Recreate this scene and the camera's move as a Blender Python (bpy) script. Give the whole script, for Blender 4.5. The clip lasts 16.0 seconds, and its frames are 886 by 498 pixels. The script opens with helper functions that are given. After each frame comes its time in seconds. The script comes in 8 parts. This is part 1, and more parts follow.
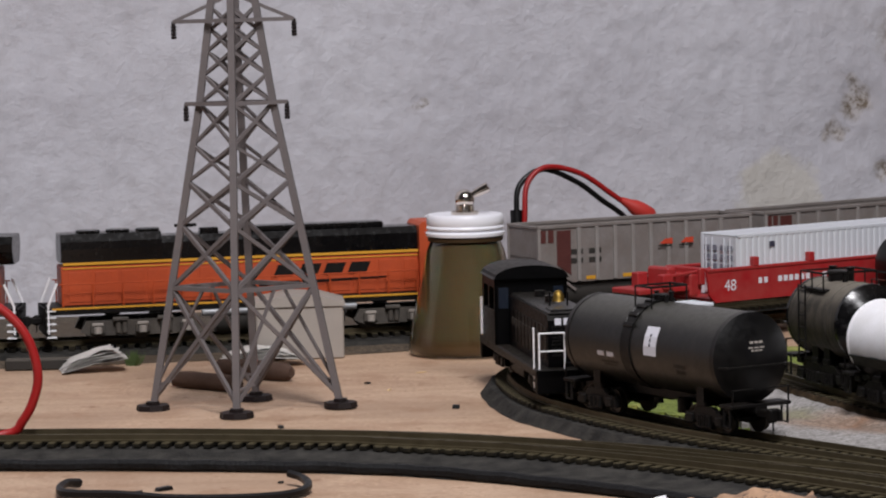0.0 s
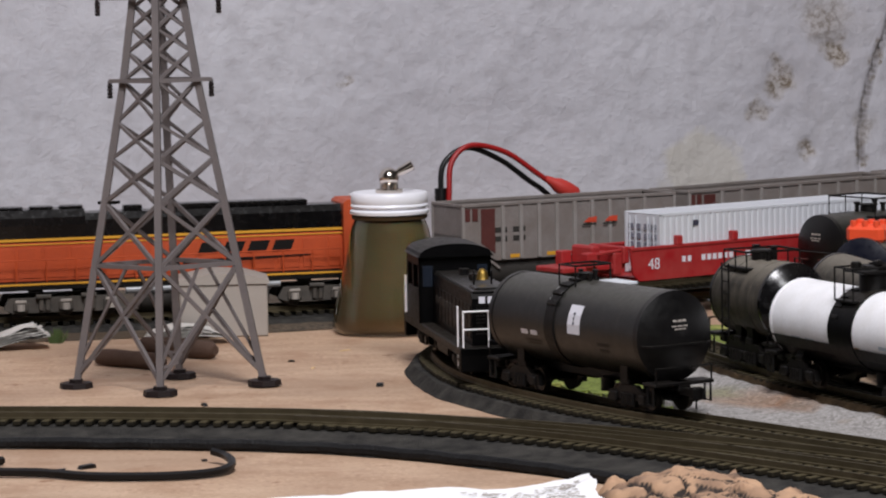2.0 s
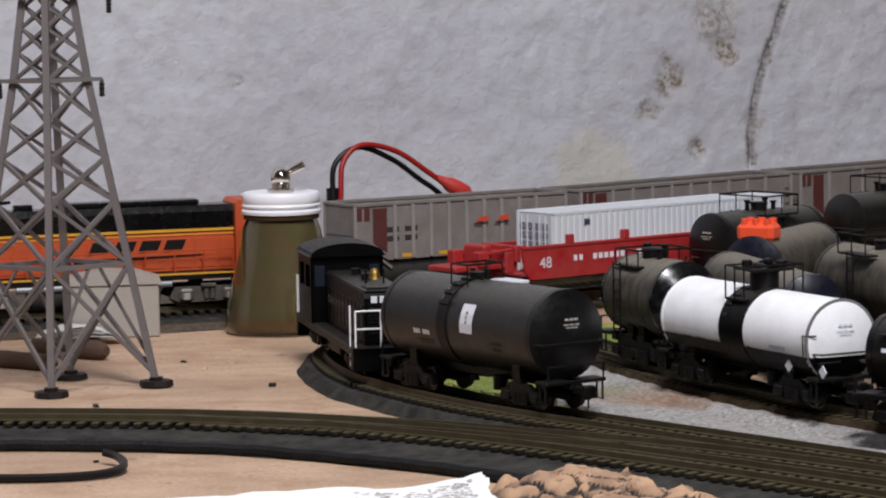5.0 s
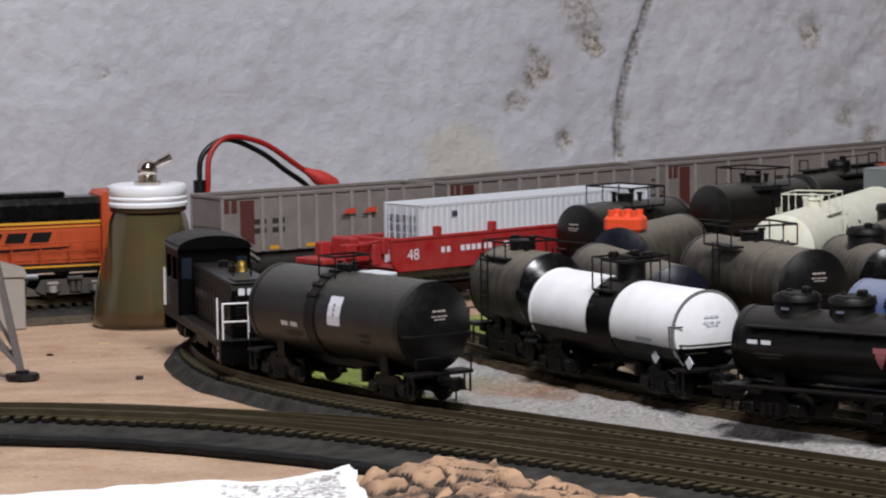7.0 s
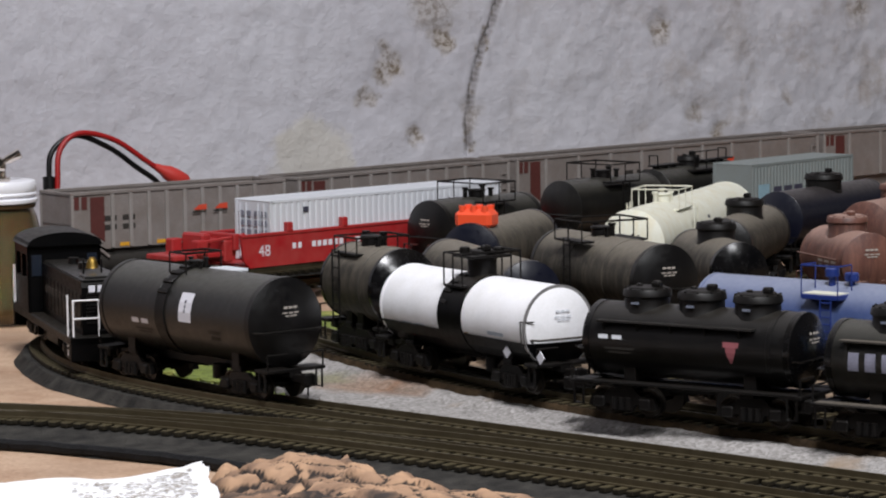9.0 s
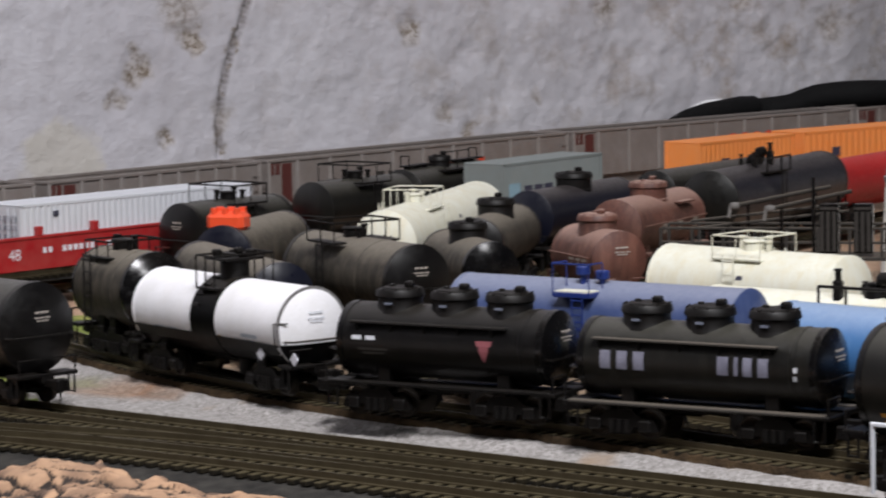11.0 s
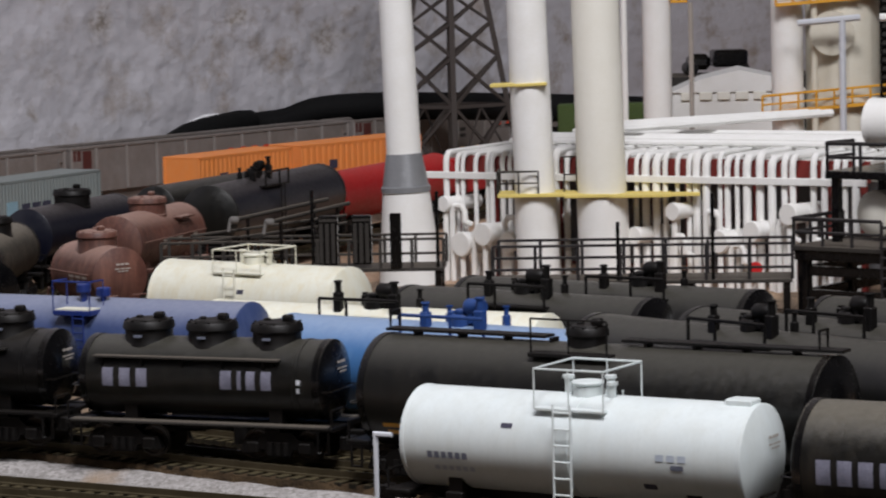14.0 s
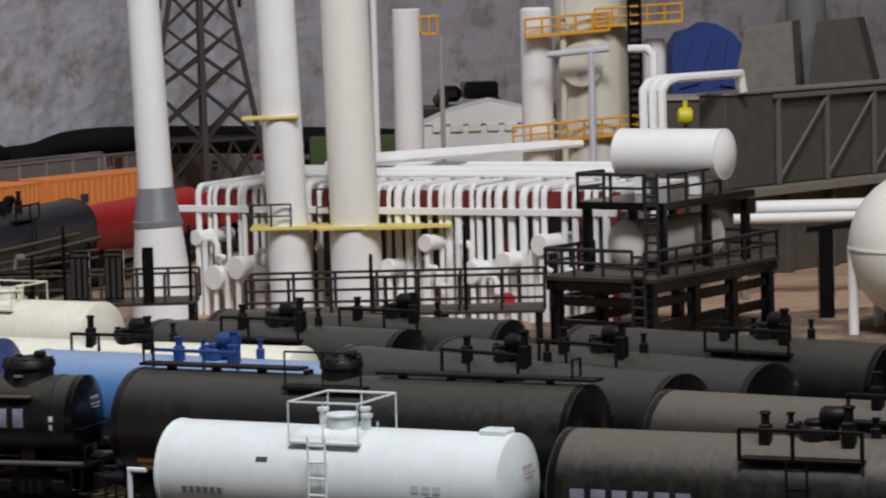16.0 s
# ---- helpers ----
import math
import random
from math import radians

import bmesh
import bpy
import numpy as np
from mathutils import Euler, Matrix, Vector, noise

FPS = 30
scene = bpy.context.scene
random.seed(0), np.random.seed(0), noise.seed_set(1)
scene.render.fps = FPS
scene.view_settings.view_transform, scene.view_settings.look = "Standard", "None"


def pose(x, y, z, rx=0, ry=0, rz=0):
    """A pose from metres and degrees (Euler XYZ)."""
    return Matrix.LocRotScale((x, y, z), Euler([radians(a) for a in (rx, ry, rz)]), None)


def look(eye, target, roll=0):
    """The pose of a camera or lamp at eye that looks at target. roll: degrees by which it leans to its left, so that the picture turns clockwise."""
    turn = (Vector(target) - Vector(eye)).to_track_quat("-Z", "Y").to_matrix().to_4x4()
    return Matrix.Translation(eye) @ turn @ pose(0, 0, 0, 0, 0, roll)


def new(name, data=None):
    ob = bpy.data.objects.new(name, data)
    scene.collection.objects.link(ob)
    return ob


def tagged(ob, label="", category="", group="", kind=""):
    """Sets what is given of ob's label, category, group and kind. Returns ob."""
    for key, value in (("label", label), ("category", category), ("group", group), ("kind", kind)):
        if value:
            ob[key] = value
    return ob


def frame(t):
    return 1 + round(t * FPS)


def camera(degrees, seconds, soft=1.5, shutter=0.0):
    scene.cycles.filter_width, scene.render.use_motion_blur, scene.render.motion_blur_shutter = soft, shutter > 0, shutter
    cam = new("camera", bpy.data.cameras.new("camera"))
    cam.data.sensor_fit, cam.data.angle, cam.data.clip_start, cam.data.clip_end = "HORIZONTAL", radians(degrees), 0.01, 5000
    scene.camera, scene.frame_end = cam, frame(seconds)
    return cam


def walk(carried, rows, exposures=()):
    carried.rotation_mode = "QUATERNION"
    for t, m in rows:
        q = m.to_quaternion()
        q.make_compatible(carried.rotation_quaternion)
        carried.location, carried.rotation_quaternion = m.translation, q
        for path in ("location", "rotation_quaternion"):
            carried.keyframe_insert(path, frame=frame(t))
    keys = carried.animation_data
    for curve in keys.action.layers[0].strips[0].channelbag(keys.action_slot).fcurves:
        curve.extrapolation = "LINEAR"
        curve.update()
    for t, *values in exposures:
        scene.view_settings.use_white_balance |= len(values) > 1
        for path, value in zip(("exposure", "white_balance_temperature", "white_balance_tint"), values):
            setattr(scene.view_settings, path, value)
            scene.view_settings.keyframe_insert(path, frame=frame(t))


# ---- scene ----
# A model railway on a plywood table, 1:87, seen by a zoomed-in camera that pans on its stand.
EYE = 0.193
cam = camera(16.225, 16.0, soft=2.1, shutter=0.4)
PAN = [  # seconds, yaw, pitch, lean
    (0.0, -0.0, -4.8, 1.2),
    (0.5, -0.315, -4.923, 1.06),
    (1.0, -0.866, -5.007, 1.017),
    (1.5, -1.112, -5.08, 1.006),
    (2.0, -1.381, -5.229, 0.958),
    (2.5, -1.972, -5.24, 0.867),
    (3.0, -2.354, -5.275, 0.898),
    (5.5, -3.796, -5.27, 0.972),
    (6.0, -4.379, -5.291, 0.933),
    (6.5, -5.137, -5.489, 0.828),
    (7.0, -5.825, -5.458, 0.873),
    (7.5, -6.747, -5.558, 0.844),
    (8.0, -7.561, -5.563, 0.809),
    (10.5, -11.314, -5.673, 0.932),
    (11.0, -13.178, -5.628, 1.039),
    (11.5, -14.942, -5.5, 1.254),
    (12.0, -16.368, -5.44, 1.325),
    (12.5, -17.782, -5.444, 1.331),
    (13.0, -19.554, -5.477, 1.385),
    (13.5, -21.292, -5.56, 1.342),
    (14.0, -22.448, -5.549, 1.388),
    (14.5, -23.75, -5.463, 1.451),
    (15.0, -25.073, -5.412, 1.501),
    (15.5, -26.026, -5.184, 1.549),
    (16.0, -27.032, -5.065, 1.539),
]
walk(cam, [(t, pose(0, 0, EYE, 90 + p, r, y)) for t, y, p, r in PAN],
     exposures=[(0.0, -0.18, 6750, 17), (3.0, -0.06, 6700, 16), (8.0, -0.03, 6650, 14), (11.0, 0.06, 6750, 16), (13.0, -0.17, 6750, 17), (14.5, -0.28, 6700, 17), (16.0, -0.33, 6650, 16)])

# ---- light: a basement with one overhead lamp and an added front fill ----
world = bpy.data.worlds.new("room_air")
world.use_nodes = True
scene.world = world
world.node_tree.nodes["Background"].inputs["Color"].default_value = (0.80, 0.84, 1.0, 1)
world.node_tree.nodes["Background"].inputs["Strength"].default_value = 0.17


def lamp(name, eye, target, size, power, color):
    data = bpy.data.lights.new(name, "AREA")
    data.shape, data.size, data.energy, data.color = "DISK", size, power, color
    ob = new(name, data)
    ob.matrix_world = look(eye, target)
    return ob


lamp("ceiling_lamp", (0.12, 0.20, 1.80), (0.30, 1.40, 0.0), 0.5, 46, (0.92, 0.965, 1.0))
# unseen fill, added to brighten the sides that face the front
lamp("ceiling_lamp", (0.7, -0.9, 1.95), (0.5, 1.3, 0.0), 0.6, 29, (0.92, 0.97, 1.0))

# ---- mesh helpers, in millimetres ----
MM = 0.001


class Shape:
    """A mesh in the making: boxes, round bodies and rods, in millimetres."""

    def __init__(self):
        self.v, self.f, self.s = [], [], []

    def add(self, verts, faces, smooth=False):
        o = len(self.v)
        self.v += [tuple(p) for p in verts]
        self.f += [tuple(i + o for i in f) for f in faces]
        self.s += [smooth] * len(faces)
        return self

    def box(self, x0, y0, z0, x1, y1, z1, b=0.0, m=None):
        x0, x1, y0, y1, z0, z1 = min(x0, x1), max(x0, x1), min(y0, y1), max(y0, y1), min(z0, z1), max(z0, z1)
        b = min(b, 0.45 * min(x1 - x0, y1 - y0, z1 - z0))
        if b <= 0:
            v = [(x, y, z) for z in (z0, z1) for y in (y0, y1) for x in (x0, x1)]
            f = [(0, 2, 3, 1), (4, 5, 7, 6), (0, 1, 5, 4), (2, 6, 7, 3), (0, 4, 6, 2), (1, 3, 7, 5)]
        else:
            v, f, k = [], [], {}
            for sx in (0, 1):
                for sy in (0, 1):
                    for sz in (0, 1):
                        c = ((x0, x1)[sx], (y0, y1)[sy], (z0, z1)[sz])
                        i = ((b, -b)[sx], (b, -b)[sy], (b, -b)[sz])
                        for a in range(3):
                            k[sx, sy, sz, a] = len(v)
                            v.append(tuple(c[j] if j == a else c[j] + i[j] for j in range(3)))
            def q(*l):
                f.append(tuple(k[t] for t in l))
            for a in range(3):
                u, w = (a + 1) % 3, (a + 2) % 3
                for s in (0, 1):
                    def key(p, r, ax):
                        t = [0, 0, 0]
                        t[a], t[u], t[w] = s, p, r
                        return (*t, ax)
                    loop = [key(0, 0, a), key(1, 0, a), key(1, 1, a), key(0, 1, a)]
                    q(*(loop if s else loop[::-1]))
                for p in (0, 1):
                    for r in (0, 1):
                        def ek(s, ax):
                            t = [0, 0, 0]
                            t[a], t[u], t[w] = s, p, r
                            return (*t, ax)
                        loop = [ek(0, u), ek(1, u), ek(1, w), ek(0, w)]
                        q(*(loop if p != r else loop[::-1]))
            for sx in (0, 1):
                for sy in (0, 1):
                    for sz in (0, 1):
                        t = [(sx, sy, sz, a) for a in range(3)]
                        q(*(t if (sx + sy + sz) % 2 else t[::-1]))
        if m is not None:
            v = [m @ Vector(p) for p in v]
        return self.add(v, f)

    def lathe(self, profile, m=None, n=24, smooth=True, squash=1.0):
        """profile: (distance along the axis, radius); the axis is local x, or z when m turns it."""
        v, f = [], []
        for x, r in profile:
            for i in range(n):
                a = 2 * math.pi * i / n
                v.append(Vector((x, r * math.sin(a), r * math.cos(a) * squash)))
        for j in range(len(profile) - 1):
            for i in range(n):
                k = (i + 1) % n
                f.append((j * n + i, j * n + k, (j + 1) * n + k, (j + 1) * n + i))
        if profile[0][1] > 1e-6:
            f.append(tuple(range(n))[::-1])
        if profile[-1][1] > 1e-6:
            o = (len(profile) - 1) * n
            f.append(tuple(o + i for i in range(n)))
        if m is not None:
            v = [m @ p for p in v]
        return self.add(v, f, smooth)

    def rod(self, points, r, n=6, closed=False, smooth=True):
        """A round rod or pipe through the points."""
        pts = [Vector(p) for p in points]
        v, f = [], []
        up = None
        for j, p in enumerate(pts):
            a = pts[j] - pts[j - 1] if j else pts[1] - pts[0]
            b = pts[j + 1] - pts[j] if j < len(pts) - 1 else a
            d = (a.normalized() + b.normalized())
            d = d.normalized() if d.length > 1e-6 else a.normalized()
            if up is None or abs(up.dot(d)) > 0.98:
                up = Vector((0, 0, 1)) if abs(d.z) < 0.9 else Vector((1, 0, 0))
            s = d.cross(up).normalized()
            up = s.cross(d).normalized()
            k = 1 / max(0.5, math.cos(a.angle(b) / 2)) if a.length > 0 and b.length > 0 else 1
            for i in range(n):
                t = 2 * math.pi * (i + 0.5) / n
                v.append(p + (s * math.cos(t) + up * math.sin(t)) * r * (k if k < 1.5 else 1.5))
        for j in range(len(pts) - 1):
            for i in range(n):
                k = (i + 1) % n
                f.append((j * n + i, j * n + k, (j + 1) * n + k, (j + 1) * n + i))
        f.append(tuple(range(n))[::-1])
        f.append(tuple((len(pts) - 1) * n + i for i in range(n)))
        return self.add(v, f, smooth)

    def cyl(self, x, y, z0, z1, r, n=16, r2=None, b=0.0):
        r2 = r if r2 is None else r2
        prof = [(z0, r), (z1, r2)] if b <= 0 else [(z0, r - b), (z0 + b, r), (z1 - b, r2), (z1, r2 - b)]
        return self.lathe(prof, Matrix.Translation((x, y, 0)) @ Matrix(((0, 1, 0, 0), (0, 0, 1, 0), (1, 0, 0, 0), (0, 0, 0, 1))), n, n > 8)

    def prism(self, outline, y0, y1, m=None):
        """An outline in the xz plane, drawn out from y0 to y1."""
        n = len(outline)
        v = [Vector((x, y0, z)) for x, z in outline] + [Vector((x, y1, z)) for x, z in outline]
        f = [tuple(range(n)), tuple(range(n, 2 * n))[::-1]]
        f += [((i + 1) % n, i, n + i, n + (i + 1) % n) for i in range(n)]
        if m is not None:
            v = [m @ p for p in v]
        return self.add(v, f)

    def mesh(self, name):
        me = bpy.data.meshes.new(name)
        me.from_pydata([(x * MM, y * MM, z * MM) for x, y, z in self.v], [], self.f)
        me.polygons.foreach_set("use_smooth", self.s)
        me.update()
        bm = bmesh.new()
        bm.from_mesh(me)
        bmesh.ops.recalc_face_normals(bm, faces=bm.faces)
        for e in bm.edges:
            if len(e.link_faces) == 2 and e.calc_face_angle(0) > 0.7:
                e.smooth = False
        bm.to_mesh(me)
        bm.free()
        return me


def base(name, m, label, category, group="", kind=""):
    """The empty at the foot of a thing; m is its pose in millimetres."""
    ob = new(name)
    loc, rot, size = m.decompose()
    ob.matrix_world = Matrix.LocRotScale(loc * MM, rot, size)
    ob.empty_display_size = 0.01
    return tagged(ob, label, category, group, kind)


def part(name, shape, material, parent=None, label="", kind=""):
    me = shape.mesh(name) if isinstance(shape, Shape) else shape
    if not me.materials:
        me.materials.append(material)
    ob = new(name, me)
    ob.parent = parent
    return tagged(ob, label, "", "", kind)


def solo(name, shape, material, label, category, group="", kind="", m=None):
    """A thing that is one mesh."""
    ob = part(name, shape, material)
    if m is not None:
        loc, rot, _ = m.decompose()
        ob.matrix_world = Matrix.LocRotScale(loc * MM, rot, None)
    return tagged(ob, label, category, group, kind)


def words(name, text, size, material, parent, m, label="", wide=1.0, align="CENTER", shear=0.0):
    """Painted writing, a hair proud of what it stands on. m in millimetres: x along the line, y up the letters."""
    cu = bpy.data.curves.new(name, "FONT")
    cu.body, cu.size, cu.align_x, cu.align_y, cu.extrude, cu.shear = text, size * MM, align, "CENTER", 0.02 * MM, shear
    tmp = new("lettering_tmp", cu)
    me = bpy.data.meshes.new_from_object(tmp.evaluated_get(bpy.context.evaluated_depsgraph_get()))
    bpy.data.objects.remove(tmp)
    bpy.data.curves.remove(cu)
    me.materials.clear()
    me.materials.append(material)
    ob = new(name, me)
    ob.parent = parent
    loc, rot, _ = m.decompose()
    ob.matrix_basis = Matrix.LocRotScale(loc * MM, rot, (wide, 1, 1))
    return tagged(ob, label)


def heading(a, b):
    return math.degrees(math.atan2(b[1] - a[1], b[0] - a[0]))


def smooth_line(points, step=4.0):
    """An even, smooth line (Catmull-Rom) through plan points."""
    p = [Vector((*q, 0)) if len(q) == 2 else Vector(q) for q in points]
    p = [2 * p[0] - p[1]] + p + [2 * p[-1] - p[-2]]
    fine = []
    for i in range(1, len(p) - 2):
        n = max(4, int((p[i + 1] - p[i]).length / 2))
        for k in range(n):
            t = k / n
            fine.append(0.5 * ((2 * p[i]) + (p[i + 1] - p[i - 1]) * t + (2 * p[i - 1] - 5 * p[i] + 4 * p[i + 1] - p[i + 2]) * t * t
                               + (3 * p[i] - p[i - 1] - 3 * p[i + 1] + p[i + 2]) * t ** 3))
    fine.append(p[-2])
    out, left = [fine[0]], step
    for a, b in zip(fine, fine[1:]):
        d = (b - a).length
        while d >= left:
            a = a + (b - a) * (left / d)
            d = (b - a).length
            out.append(a.copy())
            left = step
        left -= d
    return out

# ---- materials ----
def srgb(r, g, b):
    return tuple(((c / 255 / 12.92) if c <= 10 else ((c / 255 + 0.055) / 1.055) ** 2.4) for c in (r, g, b)) + (1.0,)


def mat(name, color, rough=0.5, metal=0.0, second=None, grain=400.0, amount=0.35, bump=0.0, bump_scale=1500.0, dust=None, dust_amount=0.0, coat=0.0, lit_dust=None, lit_dust_amount=0.0, spec=0.5, streak=None, streak_amount=0.0):
    """color and second blend by a broad noise; grain is noise per metre; dust lies in patches of its own."""
    m = bpy.data.materials.new(name)
    m.use_nodes = True
    nt = m.node_tree
    n, l = nt.nodes, nt.links
    bs = n["Principled BSDF"]
    geo = n.new("ShaderNodeTexCoord")
    obj = n.new("ShaderNodeObjectInfo")
    off = n.new("ShaderNodeVectorMath")
    off.operation = "MULTIPLY_ADD"
    l.new(geo.outputs["Object"], off.inputs[0])
    off.inputs[1].default_value = (1, 1, 1)
    l.new(obj.outputs["Random"], off.inputs[2])
    def noise_at(scale, detail=4.0, lo=0.35, hi=0.65):
        t = n.new("ShaderNodeTexNoise")
        t.inputs["Scale"].default_value, t.inputs["Detail"].default_value = scale, detail
        l.new(off.outputs[0], t.inputs["Vector"])
        r = n.new("ShaderNodeMapRange")
        r.inputs["From Min"].default_value, r.inputs["From Max"].default_value = lo, hi
        l.new(t.outputs["Fac"], r.inputs["Value"])
        return r.outputs["Result"]
    def mix(fac, a, b):
        x = n.new("ShaderNodeMix")
        x.data_type = "RGBA"
        if isinstance(fac, float):
            x.inputs["Factor"].default_value = fac
        else:
            l.new(fac, x.inputs["Factor"])
        for s, v in ((6, a), (7, b)):
            if isinstance(v, tuple):
                x.inputs[s].default_value = v
            else:
                l.new(v, x.inputs[s])
        return x.outputs[2]
    def times(a, k):
        x = n.new("ShaderNodeMath")
        x.operation = "MULTIPLY"
        l.new(a, x.inputs[0])
        x.inputs[1].default_value = k
        return x.outputs[0]
    second = second or tuple(0.72 * c for c in color[:3]) + (1.0,)
    col = mix(times(noise_at(grain * 0.2), amount), color, second)
    col = mix(times(noise_at(grain * 2.2, 6.0), amount * 0.7), col, second)
    if dust:
        col = mix(times(noise_at(grain * 0.35, 8.0, 0.30, 0.75), dust_amount), col, dust)
    if streak:
        # grime washed down the sides
        mp = n.new("ShaderNodeMapping")
        mp.inputs["Scale"].default_value = (1.0, 1.0, 0.09)
        l.new(off.outputs[0], mp.inputs["Vector"])
        t = n.new("ShaderNodeTexNoise")
        t.inputs["Scale"].default_value, t.inputs["Detail"].default_value, t.inputs["Roughness"].default_value = 260.0, 8.0, 0.7
        l.new(mp.outputs[0], t.inputs["Vector"])
        r = n.new("ShaderNodeMapRange")
        r.inputs["From Min"].default_value, r.inputs["From Max"].default_value = 0.46, 0.70
        l.new(t.outputs["Fac"], r.inputs["Value"])
        col = mix(times(r.outputs["Result"], streak_amount), col, streak)
    if lit_dust:
        # upward faces turn lighter: dust, with overhead light painted into the colour
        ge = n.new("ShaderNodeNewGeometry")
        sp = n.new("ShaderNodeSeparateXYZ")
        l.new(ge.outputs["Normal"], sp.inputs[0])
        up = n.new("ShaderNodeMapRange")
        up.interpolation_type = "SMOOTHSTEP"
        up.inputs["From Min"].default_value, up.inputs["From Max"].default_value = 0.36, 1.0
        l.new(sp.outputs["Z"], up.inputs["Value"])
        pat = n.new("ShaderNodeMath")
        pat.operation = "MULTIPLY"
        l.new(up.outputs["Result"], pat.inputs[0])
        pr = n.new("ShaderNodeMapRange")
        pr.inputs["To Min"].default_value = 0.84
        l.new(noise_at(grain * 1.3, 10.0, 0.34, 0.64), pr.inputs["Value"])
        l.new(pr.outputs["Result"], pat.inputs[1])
        col = mix(times(pat.outputs[0], lit_dust_amount), col, lit_dust)
    l.new(col, bs.inputs["Base Color"])
    rr = n.new("ShaderNodeMapRange")
    l.new(noise_at(grain, 5.0, 0.2, 0.8), rr.inputs["Value"])
    rr.inputs["To Min"].default_value, rr.inputs["To Max"].default_value = max(0.02, rough - 0.1), min(1.0, rough + 0.12)
    l.new(rr.outputs["Result"], bs.inputs["Roughness"])
    bs.inputs["Metallic"].default_value = metal
    bs.inputs["Specular IOR Level"].default_value = spec
    bs.inputs["Coat Weight"].default_value = coat
    if bump > 0:
        b = n.new("ShaderNodeBump")
        b.inputs["Strength"].default_value, b.inputs["Distance"].default_value = bump, 0.0006
        l.new(noise_at(bump_scale, 6.0, 0.2, 0.8), b.inputs["Height"])
        l.new(b.outputs["Normal"], bs.inputs["Normal"])
    return m


DUST = srgb(80, 73, 64)
M_black = mat("black_car_paint", srgb(7, 6, 7), 0.36, dust=srgb(26, 24, 22), dust_amount=0.15, bump=0.06, lit_dust=srgb(64, 60, 54), lit_dust_amount=0.34, spec=0.4, streak=srgb(28, 26, 23), streak_amount=0.25)
M_jet = mat("clean_black_plastic", srgb(5, 5, 6), 0.42, dust=srgb(24, 22, 20), dust_amount=0.1, lit_dust=srgb(60, 55, 49), lit_dust_amount=0.45, spec=0.1)
M_gloss = mat("glossy_black_paint", srgb(7, 7, 9), 0.22, dust=DUST, dust_amount=0.03, lit_dust=DUST, lit_dust_amount=0.12, spec=0.4)
M_dusty = mat("dusty_black_paint", srgb(10, 10, 9), 0.36, dust=srgb(42, 39, 33), dust_amount=0.14, bump=0.1, lit_dust=srgb(76, 74, 67), lit_dust_amount=0.62, spec=0.5, streak=srgb(46, 43, 37), streak_amount=0.34)
# the pale crest carries a painted satin highlight besides its dust
M_dustsheen = mat("dusty_sheen_black_paint", srgb(13, 12, 10), 0.38, dust=srgb(48, 44, 36), dust_amount=0.2, bump=0.1, lit_dust=srgb(112, 107, 96), lit_dust_amount=0.72, spec=0.5, streak=srgb(60, 55, 46), streak_amount=0.4)
M_grime = mat("grimy_grey_paint", srgb(27, 26, 24), 0.6, second=srgb(58, 54, 48), amount=0.6, grain=300.0, dust=srgb(82, 75, 66), dust_amount=0.4, bump=0.12, lit_dust=srgb(122, 115, 104), lit_dust_amount=0.85, spec=0.28, streak=srgb(104, 96, 84), streak_amount=0.6)
M_under = mat("black_running_gear", srgb(9, 8, 8), 0.5, dust=srgb(34, 26, 20), dust_amount=0.2, lit_dust=srgb(42, 36, 30), lit_dust_amount=0.18, spec=0.25)
M_wheel = mat("blackened_wheel_metal", srgb(72, 68, 64), 0.38, 0.9)
M_white = mat("white_car_paint", srgb(246, 246, 250), 0.45, second=srgb(205, 205, 205), amount=0.25, dust=srgb(190, 180, 160), dust_amount=0.12)
M_ice = mat("bluish_white_car_paint", srgb(214, 222, 222), 0.42, second=srgb(198, 208, 210), amount=0.35, dust=srgb(188, 188, 176), dust_amount=0.2, streak=srgb(192, 198, 194), streak_amount=0.4)
M_blockletter = mat("grey_white_maker_lettering", srgb(132, 132, 148), 0.6, second=srgb(84, 84, 98), amount=0.6, grain=700)
M_cream = mat("cream_car_paint", srgb(228, 229, 216), 0.5, second=srgb(208, 206, 188), amount=0.3, dust=srgb(180, 165, 120), dust_amount=0.2, streak=srgb(204, 184, 128), streak_amount=0.35)
M_blue = mat("blue_car_paint", srgb(54, 71, 114), 0.45, second=srgb(44, 58, 96), amount=0.4, lit_dust=srgb(150, 155, 170), lit_dust_amount=0.6, streak=srgb(96, 108, 140), streak_amount=0.3)
M_lblue = mat("light_blue_car_paint", srgb(62, 112, 166), 0.4, amount=0.3, lit_dust=srgb(186, 196, 206), lit_dust_amount=0.4, streak=srgb(110, 146, 182), streak_amount=0.3)
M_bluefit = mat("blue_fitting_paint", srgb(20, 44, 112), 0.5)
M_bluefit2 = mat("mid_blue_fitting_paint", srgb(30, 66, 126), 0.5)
M_navy = mat("navy_car_paint", srgb(12, 15, 30), 0.35, dust=srgb(40, 38, 40), dust_amount=0.12, lit_dust=srgb(72, 66, 62), lit_dust_amount=0.6, spec=0.45)
M_brown = mat("brown_car_paint", srgb(92, 50, 40), 0.6, second=srgb(52, 30, 26), amount=0.7, grain=240, dust=srgb(122, 84, 70), dust_amount=0.3, bump=0.1, lit_dust=srgb(164, 134, 122), lit_dust_amount=0.8, streak=srgb(134, 92, 76), streak_amount=0.5)
M_maroon = mat("maroon_paint", srgb(86, 42, 38), 0.6, amount=0.4)
